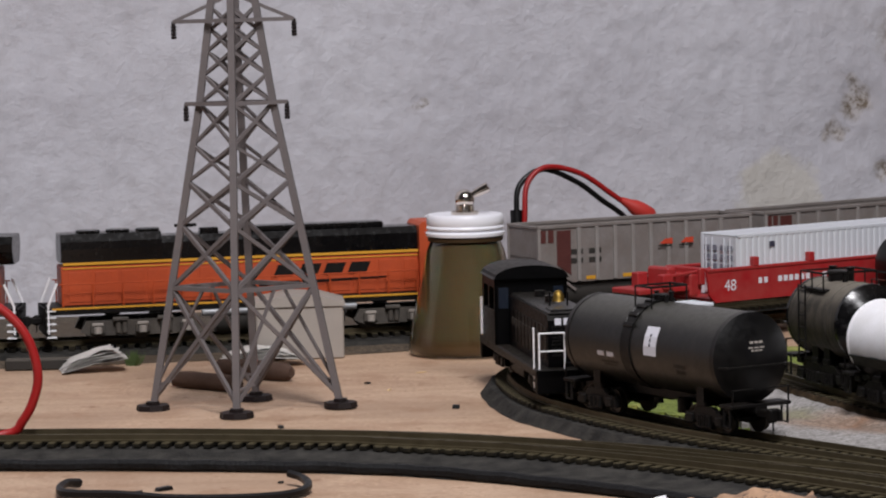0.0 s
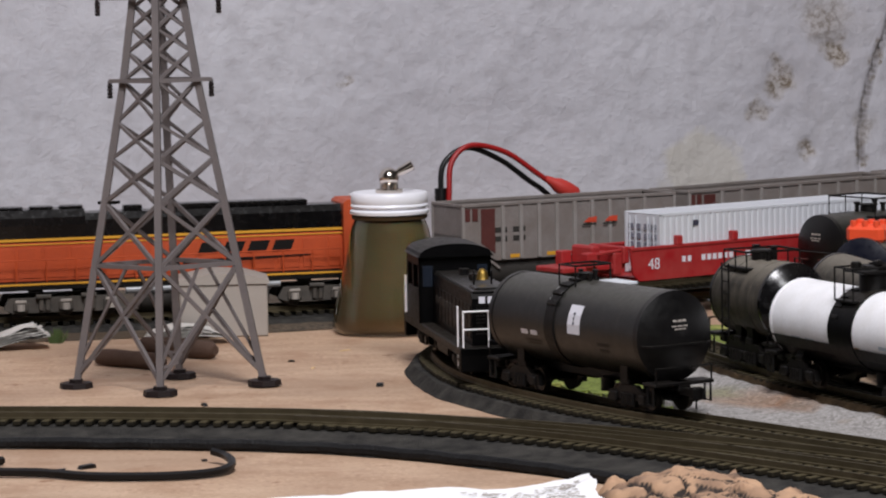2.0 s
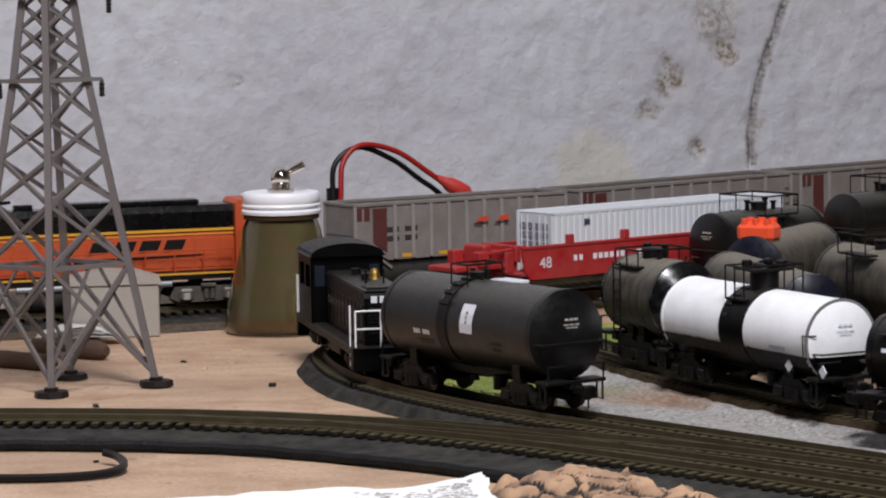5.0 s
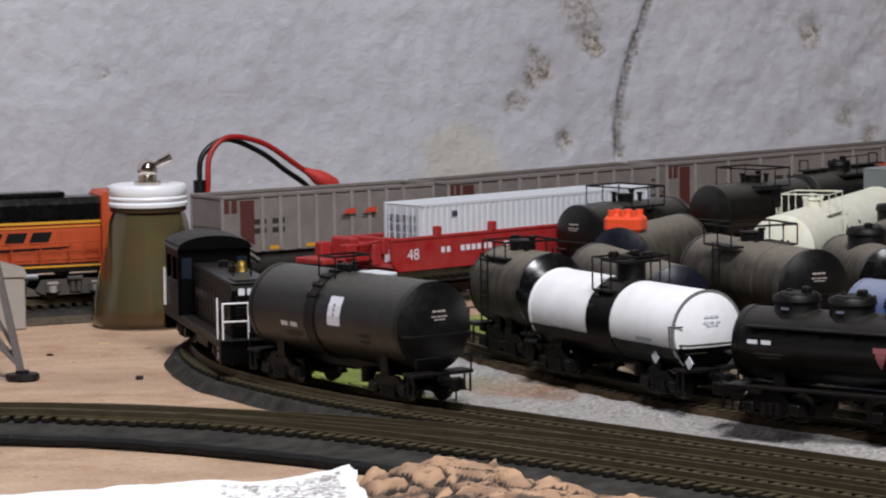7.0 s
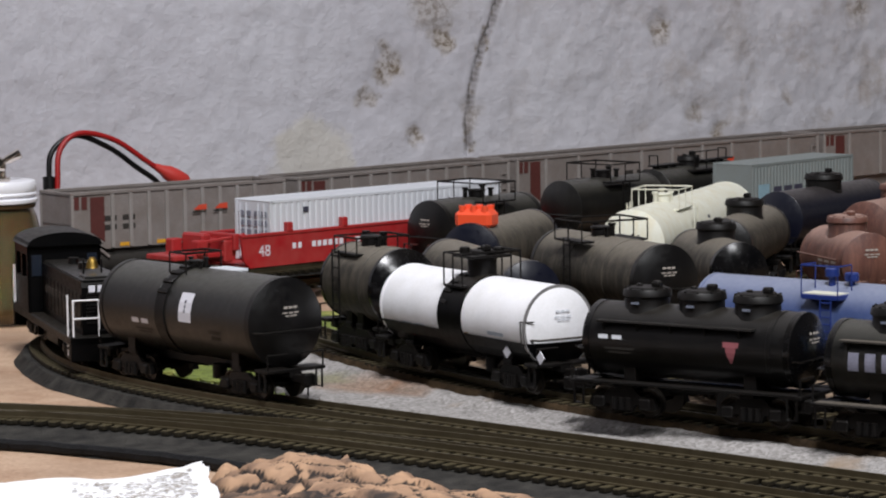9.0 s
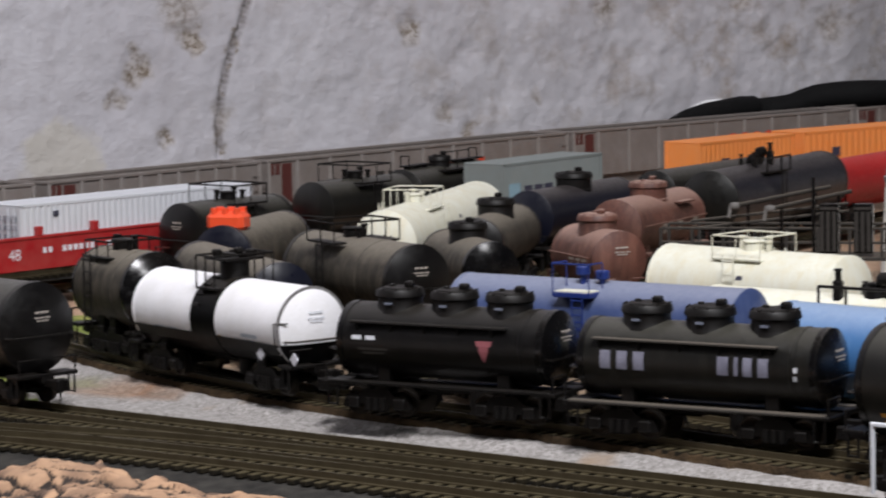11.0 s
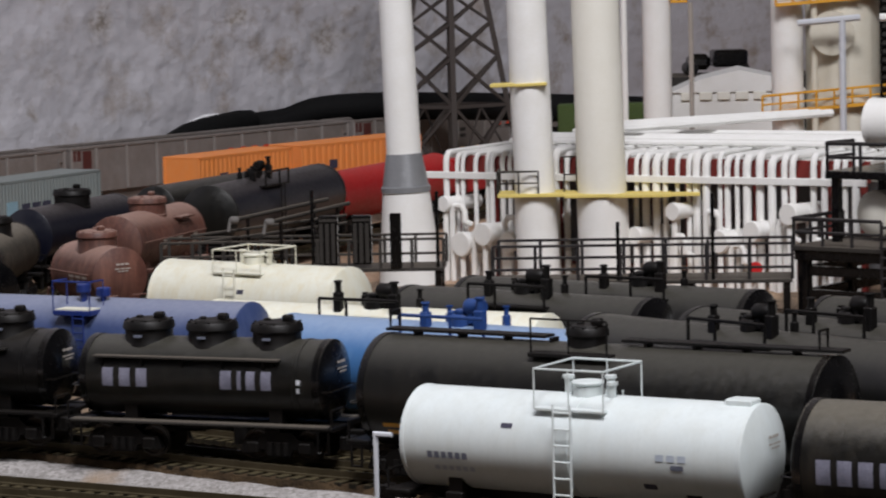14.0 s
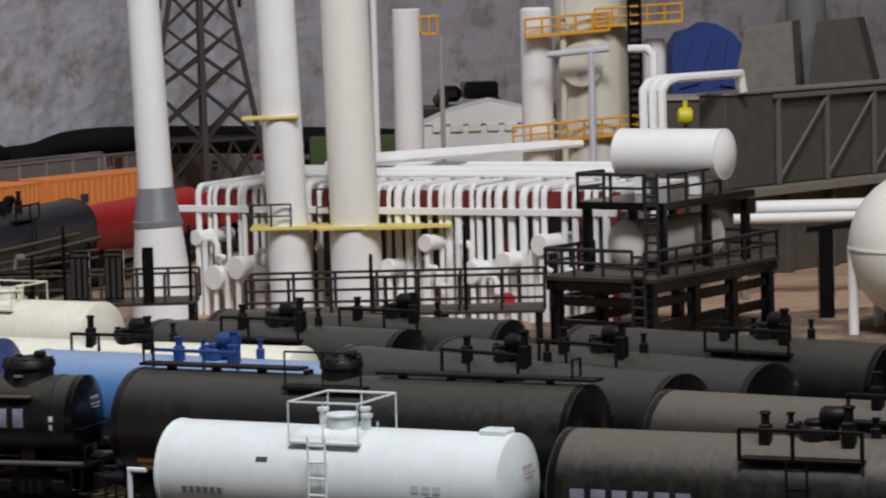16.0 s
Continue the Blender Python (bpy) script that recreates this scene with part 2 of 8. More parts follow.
M_red = mat("red_car_paint", srgb(164, 22, 28), 0.5, second=srgb(128, 18, 24), amount=0.3, dust=srgb(168, 92, 84), dust_amount=0.3)
M_oldred = mat("faded_red_paint", srgb(178, 20, 24), 0.5, second=srgb(146, 18, 20), amount=0.3, lit_dust=srgb(196, 62, 58), lit_dust_amount=0.6)
M_orange = mat("orange_loco_paint", srgb(188, 76, 34), 0.5, second=srgb(150, 58, 28), amount=0.35)
M_orange_box = mat("orange_container_paint", srgb(240, 142, 66), 0.6, second=srgb(226, 130, 66), amount=0.25, dust=srgb(214, 160, 116), dust_amount=0.2)
M_pennant = mat("orange_red_print", srgb(206, 72, 46), 0.6, amount=0.3)
M_drum = mat("orange_plastic", srgb(240, 84, 48), 0.4, amount=0.1)
M_yellow = mat("yellow_stripe_paint", srgb(214, 154, 44), 0.5, amount=0.25)
M_ypaint = mat("yellow_platform_paint", srgb(226, 204, 116), 0.6, amount=0.3)
M_yrail = mat("golden_rail_paint", srgb(226, 164, 48), 0.55, amount=0.2)
M_lgrey = mat("pale_grey_container_paint", srgb(205, 208, 214), 0.5, amount=0.15)
M_teal = mat("grey_green_container_paint", srgb(126, 134, 133), 0.6, amount=0.25, dust=srgb(124, 122, 116), dust_amount=0.25)
M_hopper = mat("aluminium_grey_hopper_paint", srgb(134, 128, 125), 0.5, 0.0, second=srgb(106, 98, 93), amount=0.45, dust=srgb(108, 92, 82), dust_amount=0.35)
M_rib = mat("worn_pale_grey_rib", srgb(146, 141, 138), 0.5, second=srgb(126, 118, 112), amount=0.5)
M_dgrey = mat("dark_grey_plastic", srgb(54, 51, 48), 0.65, amount=0.25, lit_dust=srgb(112, 103, 92), lit_dust_amount=0.5, spec=0.25)
M_tower = mat("grey_plastic_tower", srgb(104, 98, 98), 0.6, amount=0.3, dust=srgb(122, 110, 106), dust_amount=0.25, spec=0.3)
M_insul = mat("dark_insulator_plastic", srgb(34, 27, 27), 0.5, spec=0.25)
M_truck = mat("weathered_grey_truck_casting", srgb(84, 80, 76), 0.55, second=srgb(46, 43, 40), amount=0.6, dust=srgb(112, 102, 90), dust_amount=0.3, spec=0.3)
M_tower2 = mat("dark_grey_tower_plastic", srgb(70, 64, 61), 0.7, amount=0.3, spec=0.2)
M_letter = mat("white_lettering_paint", srgb(214, 214, 222), 0.6, amount=0.1)
M_dletter = mat("dark_lettering_paint", srgb(60, 60, 76), 0.6, amount=0.1)
M_bletter = mat("black_lettering_paint", srgb(18, 15, 14), 0.6, amount=0.1, spec=0.2)
M_stencil = mat("grey_stencil_print", srgb(112, 118, 134), 0.6, amount=0.4)
M_faint = mat("faint_stencil_print", srgb(178, 188, 200), 0.6, amount=0.3)
M_rust = mat("yellow_brown_rust", srgb(176, 142, 92), 0.8, second=srgb(120, 88, 54), amount=0.7, grain=900)
M_seam = mat("grey_seam_line", srgb(120, 118, 118), 0.6, amount=0.3)
M_doorprint = mat("grey_door_print", srgb(122, 124, 136), 0.6, amount=0.3)
M_pink = mat("faded_red_emblem_paint", srgb(140, 78, 84), 0.6, amount=0.3)
M_rail = mat("tarnished_rail_metal", srgb(96, 87, 68), 0.5, 0.5, dust=srgb(64, 54, 38), dust_amount=0.6, spec=0.3)
M_tie = mat("black_plastic_ties", srgb(26, 24, 21), 0.7, dust=srgb(70, 61, 42), dust_amount=0.35, lit_dust=srgb(100, 90, 64), lit_dust_amount=0.45, spec=0.15)
M_bed = mat("dark_grey_foam_roadbed", srgb(42, 41, 40), 0.95, amount=0.4, bump=0.9, bump_scale=900, dust=srgb(88, 85, 80), dust_amount=0.5, spec=0.1)
M_earth = mat("dark_brown_earth_bed", srgb(58, 47, 35), 0.95, second=srgb(34, 28, 22), amount=0.7, bump=1.0, bump_scale=700, dust=srgb(120, 98, 72), dust_amount=0.35, spec=0.1)
M_chrome = mat("polished_nickel", srgb(210, 200, 190), 0.12, 1.0, amount=0.1)
M_brass = mat("brass", srgb(150, 122, 62), 0.5, 1.0)
M_lid = mat("white_plastic_lid", srgb(238, 238, 244), 0.35, amount=0.08)
M_wire_red = mat("red_wire_insulation", srgb(158, 26, 26), 0.4, amount=0.1)
M_wire_black = mat("black_wire_insulation", srgb(14, 13, 14), 0.4, amount=0.1, spec=0.3)
M_rfwhite = mat("white_plant_paint", srgb(238, 238, 236), 0.5, second=srgb(222, 220, 212), amount=0.3)
# yellowish ivory, darkened in colour for the weaker light on the vessels
M_vessel = mat("dimmed_yellowish_vessel_paint", srgb(214, 210, 196), 0.55, second=srgb(198, 190, 170), amount=0.4)
M_rfcream = mat("ivory_plant_paint", srgb(235, 233, 223), 0.5, second=srgb(224, 220, 206), amount=0.3)
M_silver = mat("silver_band_paint", srgb(150, 152, 155), 0.4, 0.4)
M_concrete = mat("grey_plastic_building", srgb(116, 111, 103), 0.75, amount=0.3, dust=srgb(170, 160, 140), dust_amount=0.3)
M_paper = mat("crumpled_white_paper", srgb(238, 238, 240), 0.8, amount=0.1)
M_coal = mat("black_foam", srgb(15, 15, 16), 0.7, bump=0.6, spec=0.15)
M_tankgrey = mat("dull_grey_plastic", srgb(160, 152, 144), 0.6, amount=0.2)
M_flue = mat("pale_grey_flue_plastic", srgb(116, 116, 118), 0.6, amount=0.3)
M_bluetarp = mat("bright_blue_plastic", srgb(32, 62, 134), 0.6, amount=0.3)
M_wallgrey = mat("grey_brown_plastic_wall", srgb(84, 79, 72), 0.8, amount=0.35, dust=srgb(104, 98, 88), dust_amount=0.3, spec=0.2)
M_steel = mat("weathered_grey_truss", srgb(104, 101, 98), 0.7, amount=0.3)
M_green = mat("green_grass_mat", srgb(74, 92, 48), 0.9, amount=0.4, bump=0.6)
M_redvalve = mat("red_valve_plastic", srgb(205, 36, 40), 0.45)

# ---- table, wall and room ----
def nodes_of(name):
    m = bpy.data.materials.new(name)
    m.use_nodes = True
    nt = m.node_tree
    return m, nt.nodes, nt.links, nt.nodes["Principled BSDF"]


def plywood():
    """Pale plywood: long, wavy figure, pores and small scuffs."""
    m, n, l, bs = nodes_of("pale_plywood")
    tc = n.new("ShaderNodeTexCoord")
    mp = n.new("ShaderNodeMapping")
    mp.inputs["Rotation"].default_value = (0, 0, radians(8))
    mp.inputs["Scale"].default_value = (9, 30, 1)
    l.new(tc.outputs["Object"], mp.inputs["Vector"])
    def noise_at(scale, detail, vec):
        t = n.new("ShaderNodeTexNoise")
        t.inputs["Scale"].default_value, t.inputs["Detail"].default_value = scale, detail
        t.inputs["Distortion"].default_value = 1.6
        l.new(vec, t.inputs["Vector"])
        return t.outputs["Fac"]
    a = noise_at(1.2, 6, mp.outputs[0])
    b = noise_at(9.0, 8, mp.outputs[0])
    r = n.new("ShaderNodeValToRGB")
    r.color_ramp.elements[0].position, r.color_ramp.elements[1].position = 0.3, 0.72
    r.color_ramp.elements[0].color, r.color_ramp.elements[1].color = srgb(172, 141, 116), srgb(198, 170, 145)
    e = r.color_ramp.elements.new(0.5)
    e.color = srgb(187, 157, 132)
    l.new(a, r.inputs["Fac"])
    x = n.new("ShaderNodeMix")
    x.data_type, x.blend_type = "RGBA", "MULTIPLY"
    x.inputs["Factor"].default_value = 0.16
    l.new(r.outputs["Color"], x.inputs[6])
    r2 = n.new("ShaderNodeValToRGB")
    r2.color_ramp.elements[0].position, r2.color_ramp.elements[1].position = 0.35, 0.6
    r2.color_ramp.elements[0].color = (0.62, 0.52, 0.44, 1)
    l.new(b, r2.inputs["Fac"])
    l.new(r2.outputs["Color"], x.inputs[7])
    sp = n.new("ShaderNodeTexNoise")
    sp.inputs["Scale"].default_value, sp.inputs["Detail"].default_value = 85.0, 9.0
    l.new(tc.outputs["Object"], sp.inputs["Vector"])
    r3 = n.new("ShaderNodeMapRange")
    r3.inputs["From Min"].default_value, r3.inputs["From Max"].default_value = 0.64, 0.72
    l.new(sp.outputs["Fac"], r3.inputs["Value"])
    y = n.new("ShaderNodeMix")
    y.data_type = "RGBA"
    l.new(r3.outputs["Result"], y.inputs["Factor"])
    l.new(x.outputs[2], y.inputs[6])
    y.inputs[7].default_value = srgb(140, 102, 76)
    # pale scuffs and grey grime in broad smears
    fin = y.outputs[2]
    for scale, lo, hi, k, tone in ((380.0, 0.51, 0.64, 0.4, srgb(216, 186, 160)), (470.0, 0.55, 0.66, 0.4, srgb(122, 92, 72)), (11.0, 0.46, 0.64, 0.5, srgb(158, 130, 108)), (34.0, 0.52, 0.66, 0.4, srgb(148, 110, 84))):
        q = n.new("ShaderNodeTexNoise")
        q.inputs["Scale"].default_value, q.inputs["Detail"].default_value = scale, 7.0
        l.new(tc.outputs["Object"], q.inputs["Vector"])
        rr = n.new("ShaderNodeMapRange")
        for nm, v in (("From Min", lo), ("From Max", hi), ("To Max", k)):
            rr.inputs[nm].default_value = v
        l.new(q.outputs["Fac"], rr.inputs["Value"])
        w = n.new("ShaderNodeMix")
        w.data_type = "RGBA"
        l.new(rr.outputs["Result"], w.inputs["Factor"])
        l.new(fin, w.inputs[6])
        w.inputs[7].default_value = tone
        fin = w.outputs[2]
    l.new(fin, bs.inputs["Base Color"])
    bs.inputs["Roughness"].default_value = 0.6
    bs.inputs["Specular IOR Level"].default_value = 0.3
    bp = n.new("ShaderNodeBump")
    bp.inputs["Strength"].default_value, bp.inputs["Distance"].default_value = 0.25, 0.0008
    l.new(b, bp.inputs["Height"])
    l.new(bp.outputs["Normal"], bs.inputs["Normal"])
    return m


def ballast(name, light, dark, brown, edge=0.5, spots=()):
    m, n, l, bs = nodes_of(name)
    tc = n.new("ShaderNodeTexCoord")
    vo = n.new("ShaderNodeTexVoronoi")
    vo.inputs["Scale"].default_value = 700
    l.new(tc.outputs["Object"], vo.inputs["Vector"])
    no = n.new("ShaderNodeTexNoise")
    no.inputs["Scale"].default_value, no.inputs["Detail"].default_value = 26, 7
    l.new(tc.outputs["Object"], no.inputs["Vector"])
    r = n.new("ShaderNodeValToRGB")
    r.color_ramp.elements[0].color, r.color_ramp.elements[1].color = dark, light
    l.new(vo.outputs["Color"], r.inputs["Fac"])
    r2 = n.new("ShaderNodeMapRange")
    r2.inputs["From Min"].default_value, r2.inputs["From Max"].default_value = edge, edge + 0.12
    l.new(no.outputs["Fac"], r2.inputs["Value"])
    x = n.new("ShaderNodeMix")
    x.data_type = "RGBA"
    l.new(r2.outputs["Result"], x.inputs["Factor"])
    l.new(r.outputs["Color"], x.inputs[6])
    x.inputs[7].default_value = brown
    col = x.outputs[2]
    wv = n.new("ShaderNodeVectorMath")
    wv.operation = "MULTIPLY_ADD"
    wn = n.new("ShaderNodeTexNoise")
    wn.inputs["Scale"].default_value, wn.inputs["Detail"].default_value = 45, 8
    l.new(tc.outputs["Object"], wn.inputs["Vector"])
    l.new(wn.outputs["Color"], wv.inputs[0])
    wv.inputs[1].default_value = (0.05, 0.05, 0.0)
    l.new(tc.outputs["Object"], wv.inputs[2])
    for sx, sy, rad, tone in spots:
        d = n.new("ShaderNodeVectorMath")
        d.operation = "DISTANCE"
        l.new(wv.outputs[0], d.inputs[0])
        d.inputs[1].default_value = (sx * MM + 0.025, sy * MM + 0.025, 0.006)
        sr = n.new("ShaderNodeMapRange")
        for nm, v in (("From Min", rad * MM * 0.4), ("From Max", rad * MM), ("To Min", 0.75), ("To Max", 0.0)):
            sr.inputs[nm].default_value = v
        l.new(d.outputs["Value"], sr.inputs["Value"])
        sm = n.new("ShaderNodeMix")
        sm.data_type, sm.blend_type = "RGBA", "MULTIPLY"
        l.new(sr.outputs["Result"], sm.inputs["Factor"])
        l.new(col, sm.inputs[6])
        sm.inputs[7].default_value = tone
        col = sm.outputs[2]
    l.new(col, bs.inputs["Base Color"])
    bs.inputs["Roughness"].default_value = 0.95
    bp = n.new("ShaderNodeBump")
    bp.inputs["Strength"].default_value, bp.inputs["Distance"].default_value = 0.55, 0.001
    l.new(vo.outputs["Distance"], bp.inputs["Height"])
    l.new(bp.outputs["Normal"], bs.inputs["Normal"])
    return m


WALL_AT, WALL_TURN = (-300.0, 1850.0), 24.0
# old damp marks and knocks in the plaster: along the wall, up, size, depth
MARKS = [(634, 110, 14, 0.9), (678, 130, 14, 1), (656, 64, 9, 0.8), (616, 89, 10, 0.8), (866, 133, 12, 0.8), (896, 70, 10, 0.6), (917, 55, 10, 0.9), (669, 151, 26, 0.55), (862, 132, 12, 0.7), (983, 77, 9, 0.5), (1052, 142, 16, 0.6), (1285, 125, 16, 0.5), (1288, 122, 20, 0.5), (1190, 143, 12, 0.6), (311, 121, 4, 0.5), (630, 121, 9, 0.6), (701, 76, 12, 0.5)]
CRACK = [(737, 189), (725, 158), (716, 134), (710, 123), (702, 96), (697, 68), (698, 53)]


def plaster():
    """Grey-white limewashed plaster with damp stains, and brown where it has flaked."""
    m, n, l, bs = nodes_of("flaking_limewash")
    tc = n.new("ShaderNodeTexCoord")
    def noise_at(scale, detail, rough=0.55):
        t = n.new("ShaderNodeTexNoise")
        t.inputs["Scale"].default_value, t.inputs["Detail"].default_value, t.inputs["Roughness"].default_value = scale, detail, rough
        l.new(tc.outputs["Object"], t.inputs["Vector"])
        return t.outputs["Fac"]
    def span(v, lo, hi, a=0.0, b=1.0):
        r = n.new("ShaderNodeMapRange")
        for k, q in (("From Min", lo), ("From Max", hi), ("To Min", a), ("To Max", b)):
            r.inputs[k].default_value = q
        l.new(v, r.inputs["Value"])
        return r.outputs["Result"]
    def calc(op, a, b):
        x = n.new("ShaderNodeMath")
        x.operation = op
        for i, v in enumerate((a, b)):
            if isinstance(v, (int, float)):
                x.inputs[i].default_value = v
            else:
                l.new(v, x.inputs[i])
        return x.outputs[0]
    def mix(f, a, b):
        x = n.new("ShaderNodeMix")
        x.data_type = "RGBA"
        l.new(f, x.inputs["Factor"])
        for s, v in ((6, a), (7, b)):
            if isinstance(v, tuple):
                x.inputs[s].default_value = v
            else:
                l.new(v, x.inputs[s])
        return x.outputs[2]
    sep = n.new("ShaderNodeSeparateXYZ")
    l.new(tc.outputs["Object"], sep.inputs[0])
    col = mix(span(noise_at(5, 6), 0.35, 0.7), srgb(204, 203, 209), srgb(190, 188, 195))
    col = mix(calc("MULTIPLY", span(noise_at(70, 8), 0.45, 0.75), 0.45), col, srgb(166, 162, 166))
    # weaker light along the wall is put into the colour as a grey gradient
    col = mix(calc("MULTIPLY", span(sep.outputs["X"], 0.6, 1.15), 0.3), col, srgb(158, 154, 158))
    # the far part of the wall is damper: yellow-brown clouds
    damp = calc("MULTIPLY", span(sep.outputs["X"], 0.55, 1.3), span(noise_at(22, 9, 0.72), 0.5, 0.68))
    col = mix(calc("MULTIPLY", damp, 0.85), col, srgb(128, 108, 82))
    # single marks
    warp = n.new("ShaderNodeTexNoise")
    warp.inputs["Scale"].default_value, warp.inputs["Detail"].default_value = 70, 8
    l.new(tc.outputs["Object"], warp.inputs["Vector"])
    wv = n.new("ShaderNodeVectorMath")
    wv.operation = "MULTIPLY_ADD"
    l.new(warp.outputs["Color"], wv.inputs[0])
    wv.inputs[1].default_value = (0.03, 0.0, 0.03)
    l.new(tc.outputs["Object"], wv.inputs[2])
    total = None
    for u, z, s, k in MARKS + [(u, z, 4.5, 0.75) for u, z in CRACK] + [((a[0] + b[0]) / 2, (a[1] + b[1]) / 2, 4.0, 0.7) for a, b in zip(CRACK, CRACK[1:])]:
        d = n.new("ShaderNodeVectorMath")
        d.operation = "DISTANCE"
        l.new(wv.outputs[0], d.inputs[0])
        d.inputs[1].default_value = (u * MM + 0.015, 0, z * MM + 0.015)
        v = span(d.outputs["Value"], s * MM * 0.3, s * MM * 1.0, k, 0.0)
        total = v if total is None else calc("MAXIMUM", total, v)
    pits = calc("MULTIPLY", total, span(noise_at(190, 9, 0.75), 0.44, 0.56))
    col = mix(calc("MULTIPLY", total, 0.45), col, srgb(168, 152, 124))
    col = mix(pits, col, srgb(96, 80, 60))
    # the crack itself: dark, with a dirty margin
    line = None
    for a, b in zip(CRACK, CRACK[1:]):
        for k in (0.0, 0.14, 0.28, 0.42, 0.56, 0.7, 0.84):
            d = n.new("ShaderNodeVectorMath")
            d.operation = "DISTANCE"
            l.new(tc.outputs["Object"], d.inputs[0])
            z = b[1] * k + a[1] * (1 - k)
            d.inputs[1].default_value = ((b[0] * k + a[0] * (1 - k) + 3.0 * noise.noise(Vector((0, 0, z * 0.06)))) * MM, 0, z * MM)
            v = span(d.outputs["Value"], 0.0012, 0.0048, 1.0, 0.0)
            line = v if line is None else calc("MAXIMUM", line, v)
    col = mix(calc("MULTIPLY", line, span(noise_at(120, 6), 0.3, 0.55, 0.45, 0.9)), col, srgb(74, 62, 52))
    rp = n.new("ShaderNodeVectorMath")
    rp.operation = "DISTANCE"
    l.new(wv.outputs[0], rp.inputs[0])
    rp.inputs[1].default_value = (0.588, 0, 0.062)
    col = mix(span(rp.outputs["Value"], 0.026, 0.034, 0.55, 0.0), col, srgb(198, 192, 176))
    l.new(col, bs.inputs["Base Color"])
    bs.inputs["Roughness"].default_value = 0.9
    bp = n.new("ShaderNodeBump")
    bp.inputs["Strength"].default_value, bp.inputs["Distance"].default_value = 0.7, 0.002
    l.new(noise_at(150, 10, 0.68), bp.inputs["Height"])
    l.new(bp.outputs["Normal"], bs.inputs["Normal"])
    return m


def wall_back():
    """One sheet with real relief: trowel waves, knocks, rough stone further along, and one open crack."""
    u0, u1, z0, z1 = -2000.0, 3300.0, -900.0, 2200.0
    us = np.concatenate([np.linspace(u0, 0, 40, endpoint=False), np.linspace(0, 1500, 520, endpoint=False), np.linspace(1500, u1, 60)])
    zs = np.concatenate([np.linspace(z0, 0, 14, endpoint=False), np.linspace(0, 260, 96, endpoint=False), np.linspace(260, z1, 30)])
    crack_z = np.array([c[1] for c in CRACK][::-1])
    crack_u = np.array([c[0] for c in CRACK][::-1])
    v = []
    for z in zs:
        cu = np.interp(z, crack_z, crack_u)
        for u in us:
            p = Vector((u * 0.004, 3.1, z * 0.004))
            h = 1.6 * noise.fractal(p, 0.9, 2.0, 5) + 1.0 * noise.fractal(p * 6.5, 0.5, 2.1, 5)
            rough = min(1.0, max(0.06, (u - 550) / 500))
            h += rough * (2.5 * noise.fractal(p * 4.4 + Vector((7, 1, 3)), 0.6, 2.2, 5))
            for mu, mz, s, k in MARKS:
                d = math.hypot(u - mu, z - mz) / s
                if d < 1.2:
                    h -= 3.0 * k * (1 - d / 1.2)
            if 20 < z < 330:
                d = abs(u - cu - 3.0 * noise.noise(Vector((0, 0, z * 0.06))))
                h -= max(0.0, 1 - d / 3.0) * 3.2
            v.append((u, -h, z))
    n = len(us)
    f = [(j * n + i, j * n + i + 1, (j + 1) * n + i + 1, (j + 1) * n + i) for j in range(len(zs) - 1) for i in range(n - 1)]
    o = len(v)
    s = Shape()
    s.add(v, f, True)
    s.box(u0, 30, z0, u1, 130, z1)
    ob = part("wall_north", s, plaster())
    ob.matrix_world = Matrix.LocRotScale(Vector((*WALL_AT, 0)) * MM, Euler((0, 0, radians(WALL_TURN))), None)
    return tagged(ob, "old grey-white plaster wall with stains and a crack", "wall", "", "structure")


wall_back()
M_room = mat("dim_room_paint", srgb(120, 118, 118), 0.9, amount=0.2)
M_floor = mat("grey_cement_floor", srgb(84, 82, 80), 0.9, amount=0.3)
for nm, (x0, y0, z0, x1, y1, z1), lab in (
        ("floor", (-2200, -2500, -920, 3600, 4200, -900), "grey cement basement floor"),
        ("ceiling", (-2200, -2500, 2200, 3600, 4200, 2240), "pale painted basement ceiling"),
        ("wall_south", (-2200, -2600, -900, 3600, -2500, 2200), "pale painted wall behind the camera"),
        ("wall_west", (-2300, -2500, -900, -2200, 4200, 2200), "pale painted side wall"),
        ("wall_east", (3600, -2500, -900, 3700, 4200, 2200), "pale painted side wall")):
    tagged(part(nm, Shape().box(x0, y0, z0, x1, y1, z1), M_floor if nm == "floor" else M_room), lab, nm.split("_")[0], "", "structure")

# the table: plywood sheet on a frame, legs to the floor
table = base("layout_table", pose(0, 0, 0), "pale plywood layout table with scuffs and crumbs", "table")
back_edge = [(-900, 1850 - 600 * math.tan(radians(WALL_TURN)) - 25), (2100, 1850 + 2400 * math.tan(radians(WALL_TURN)) - 25)]
sheet = Shape()
sheet.add([(x, y, z) for z in (-18, 0) for x, y in ((-900, 760), (2100, 760), back_edge[1], back_edge[0])],
          [(0, 3, 2, 1), (4, 5, 6, 7), (0, 1, 5, 4), (1, 2, 6, 5), (2, 3, 7, 6), (3, 0, 4, 7)])
part("tabletop", sheet, plywood(), table)
M_pine = mat("pine_framing", srgb(190, 150, 110), 0.7)
for y in (800, 1400):
    part("frame_beam", Shape().box(-860, y, -88, 2060, y + 40, -18.5, 2), M_pine, table)
for x in (-840, 600, 2000):
    for y in (800, 1400):
        part("leg", Shape().box(x, y, -900, x + 40, y + 40, -88.5, 2), M_pine, table)


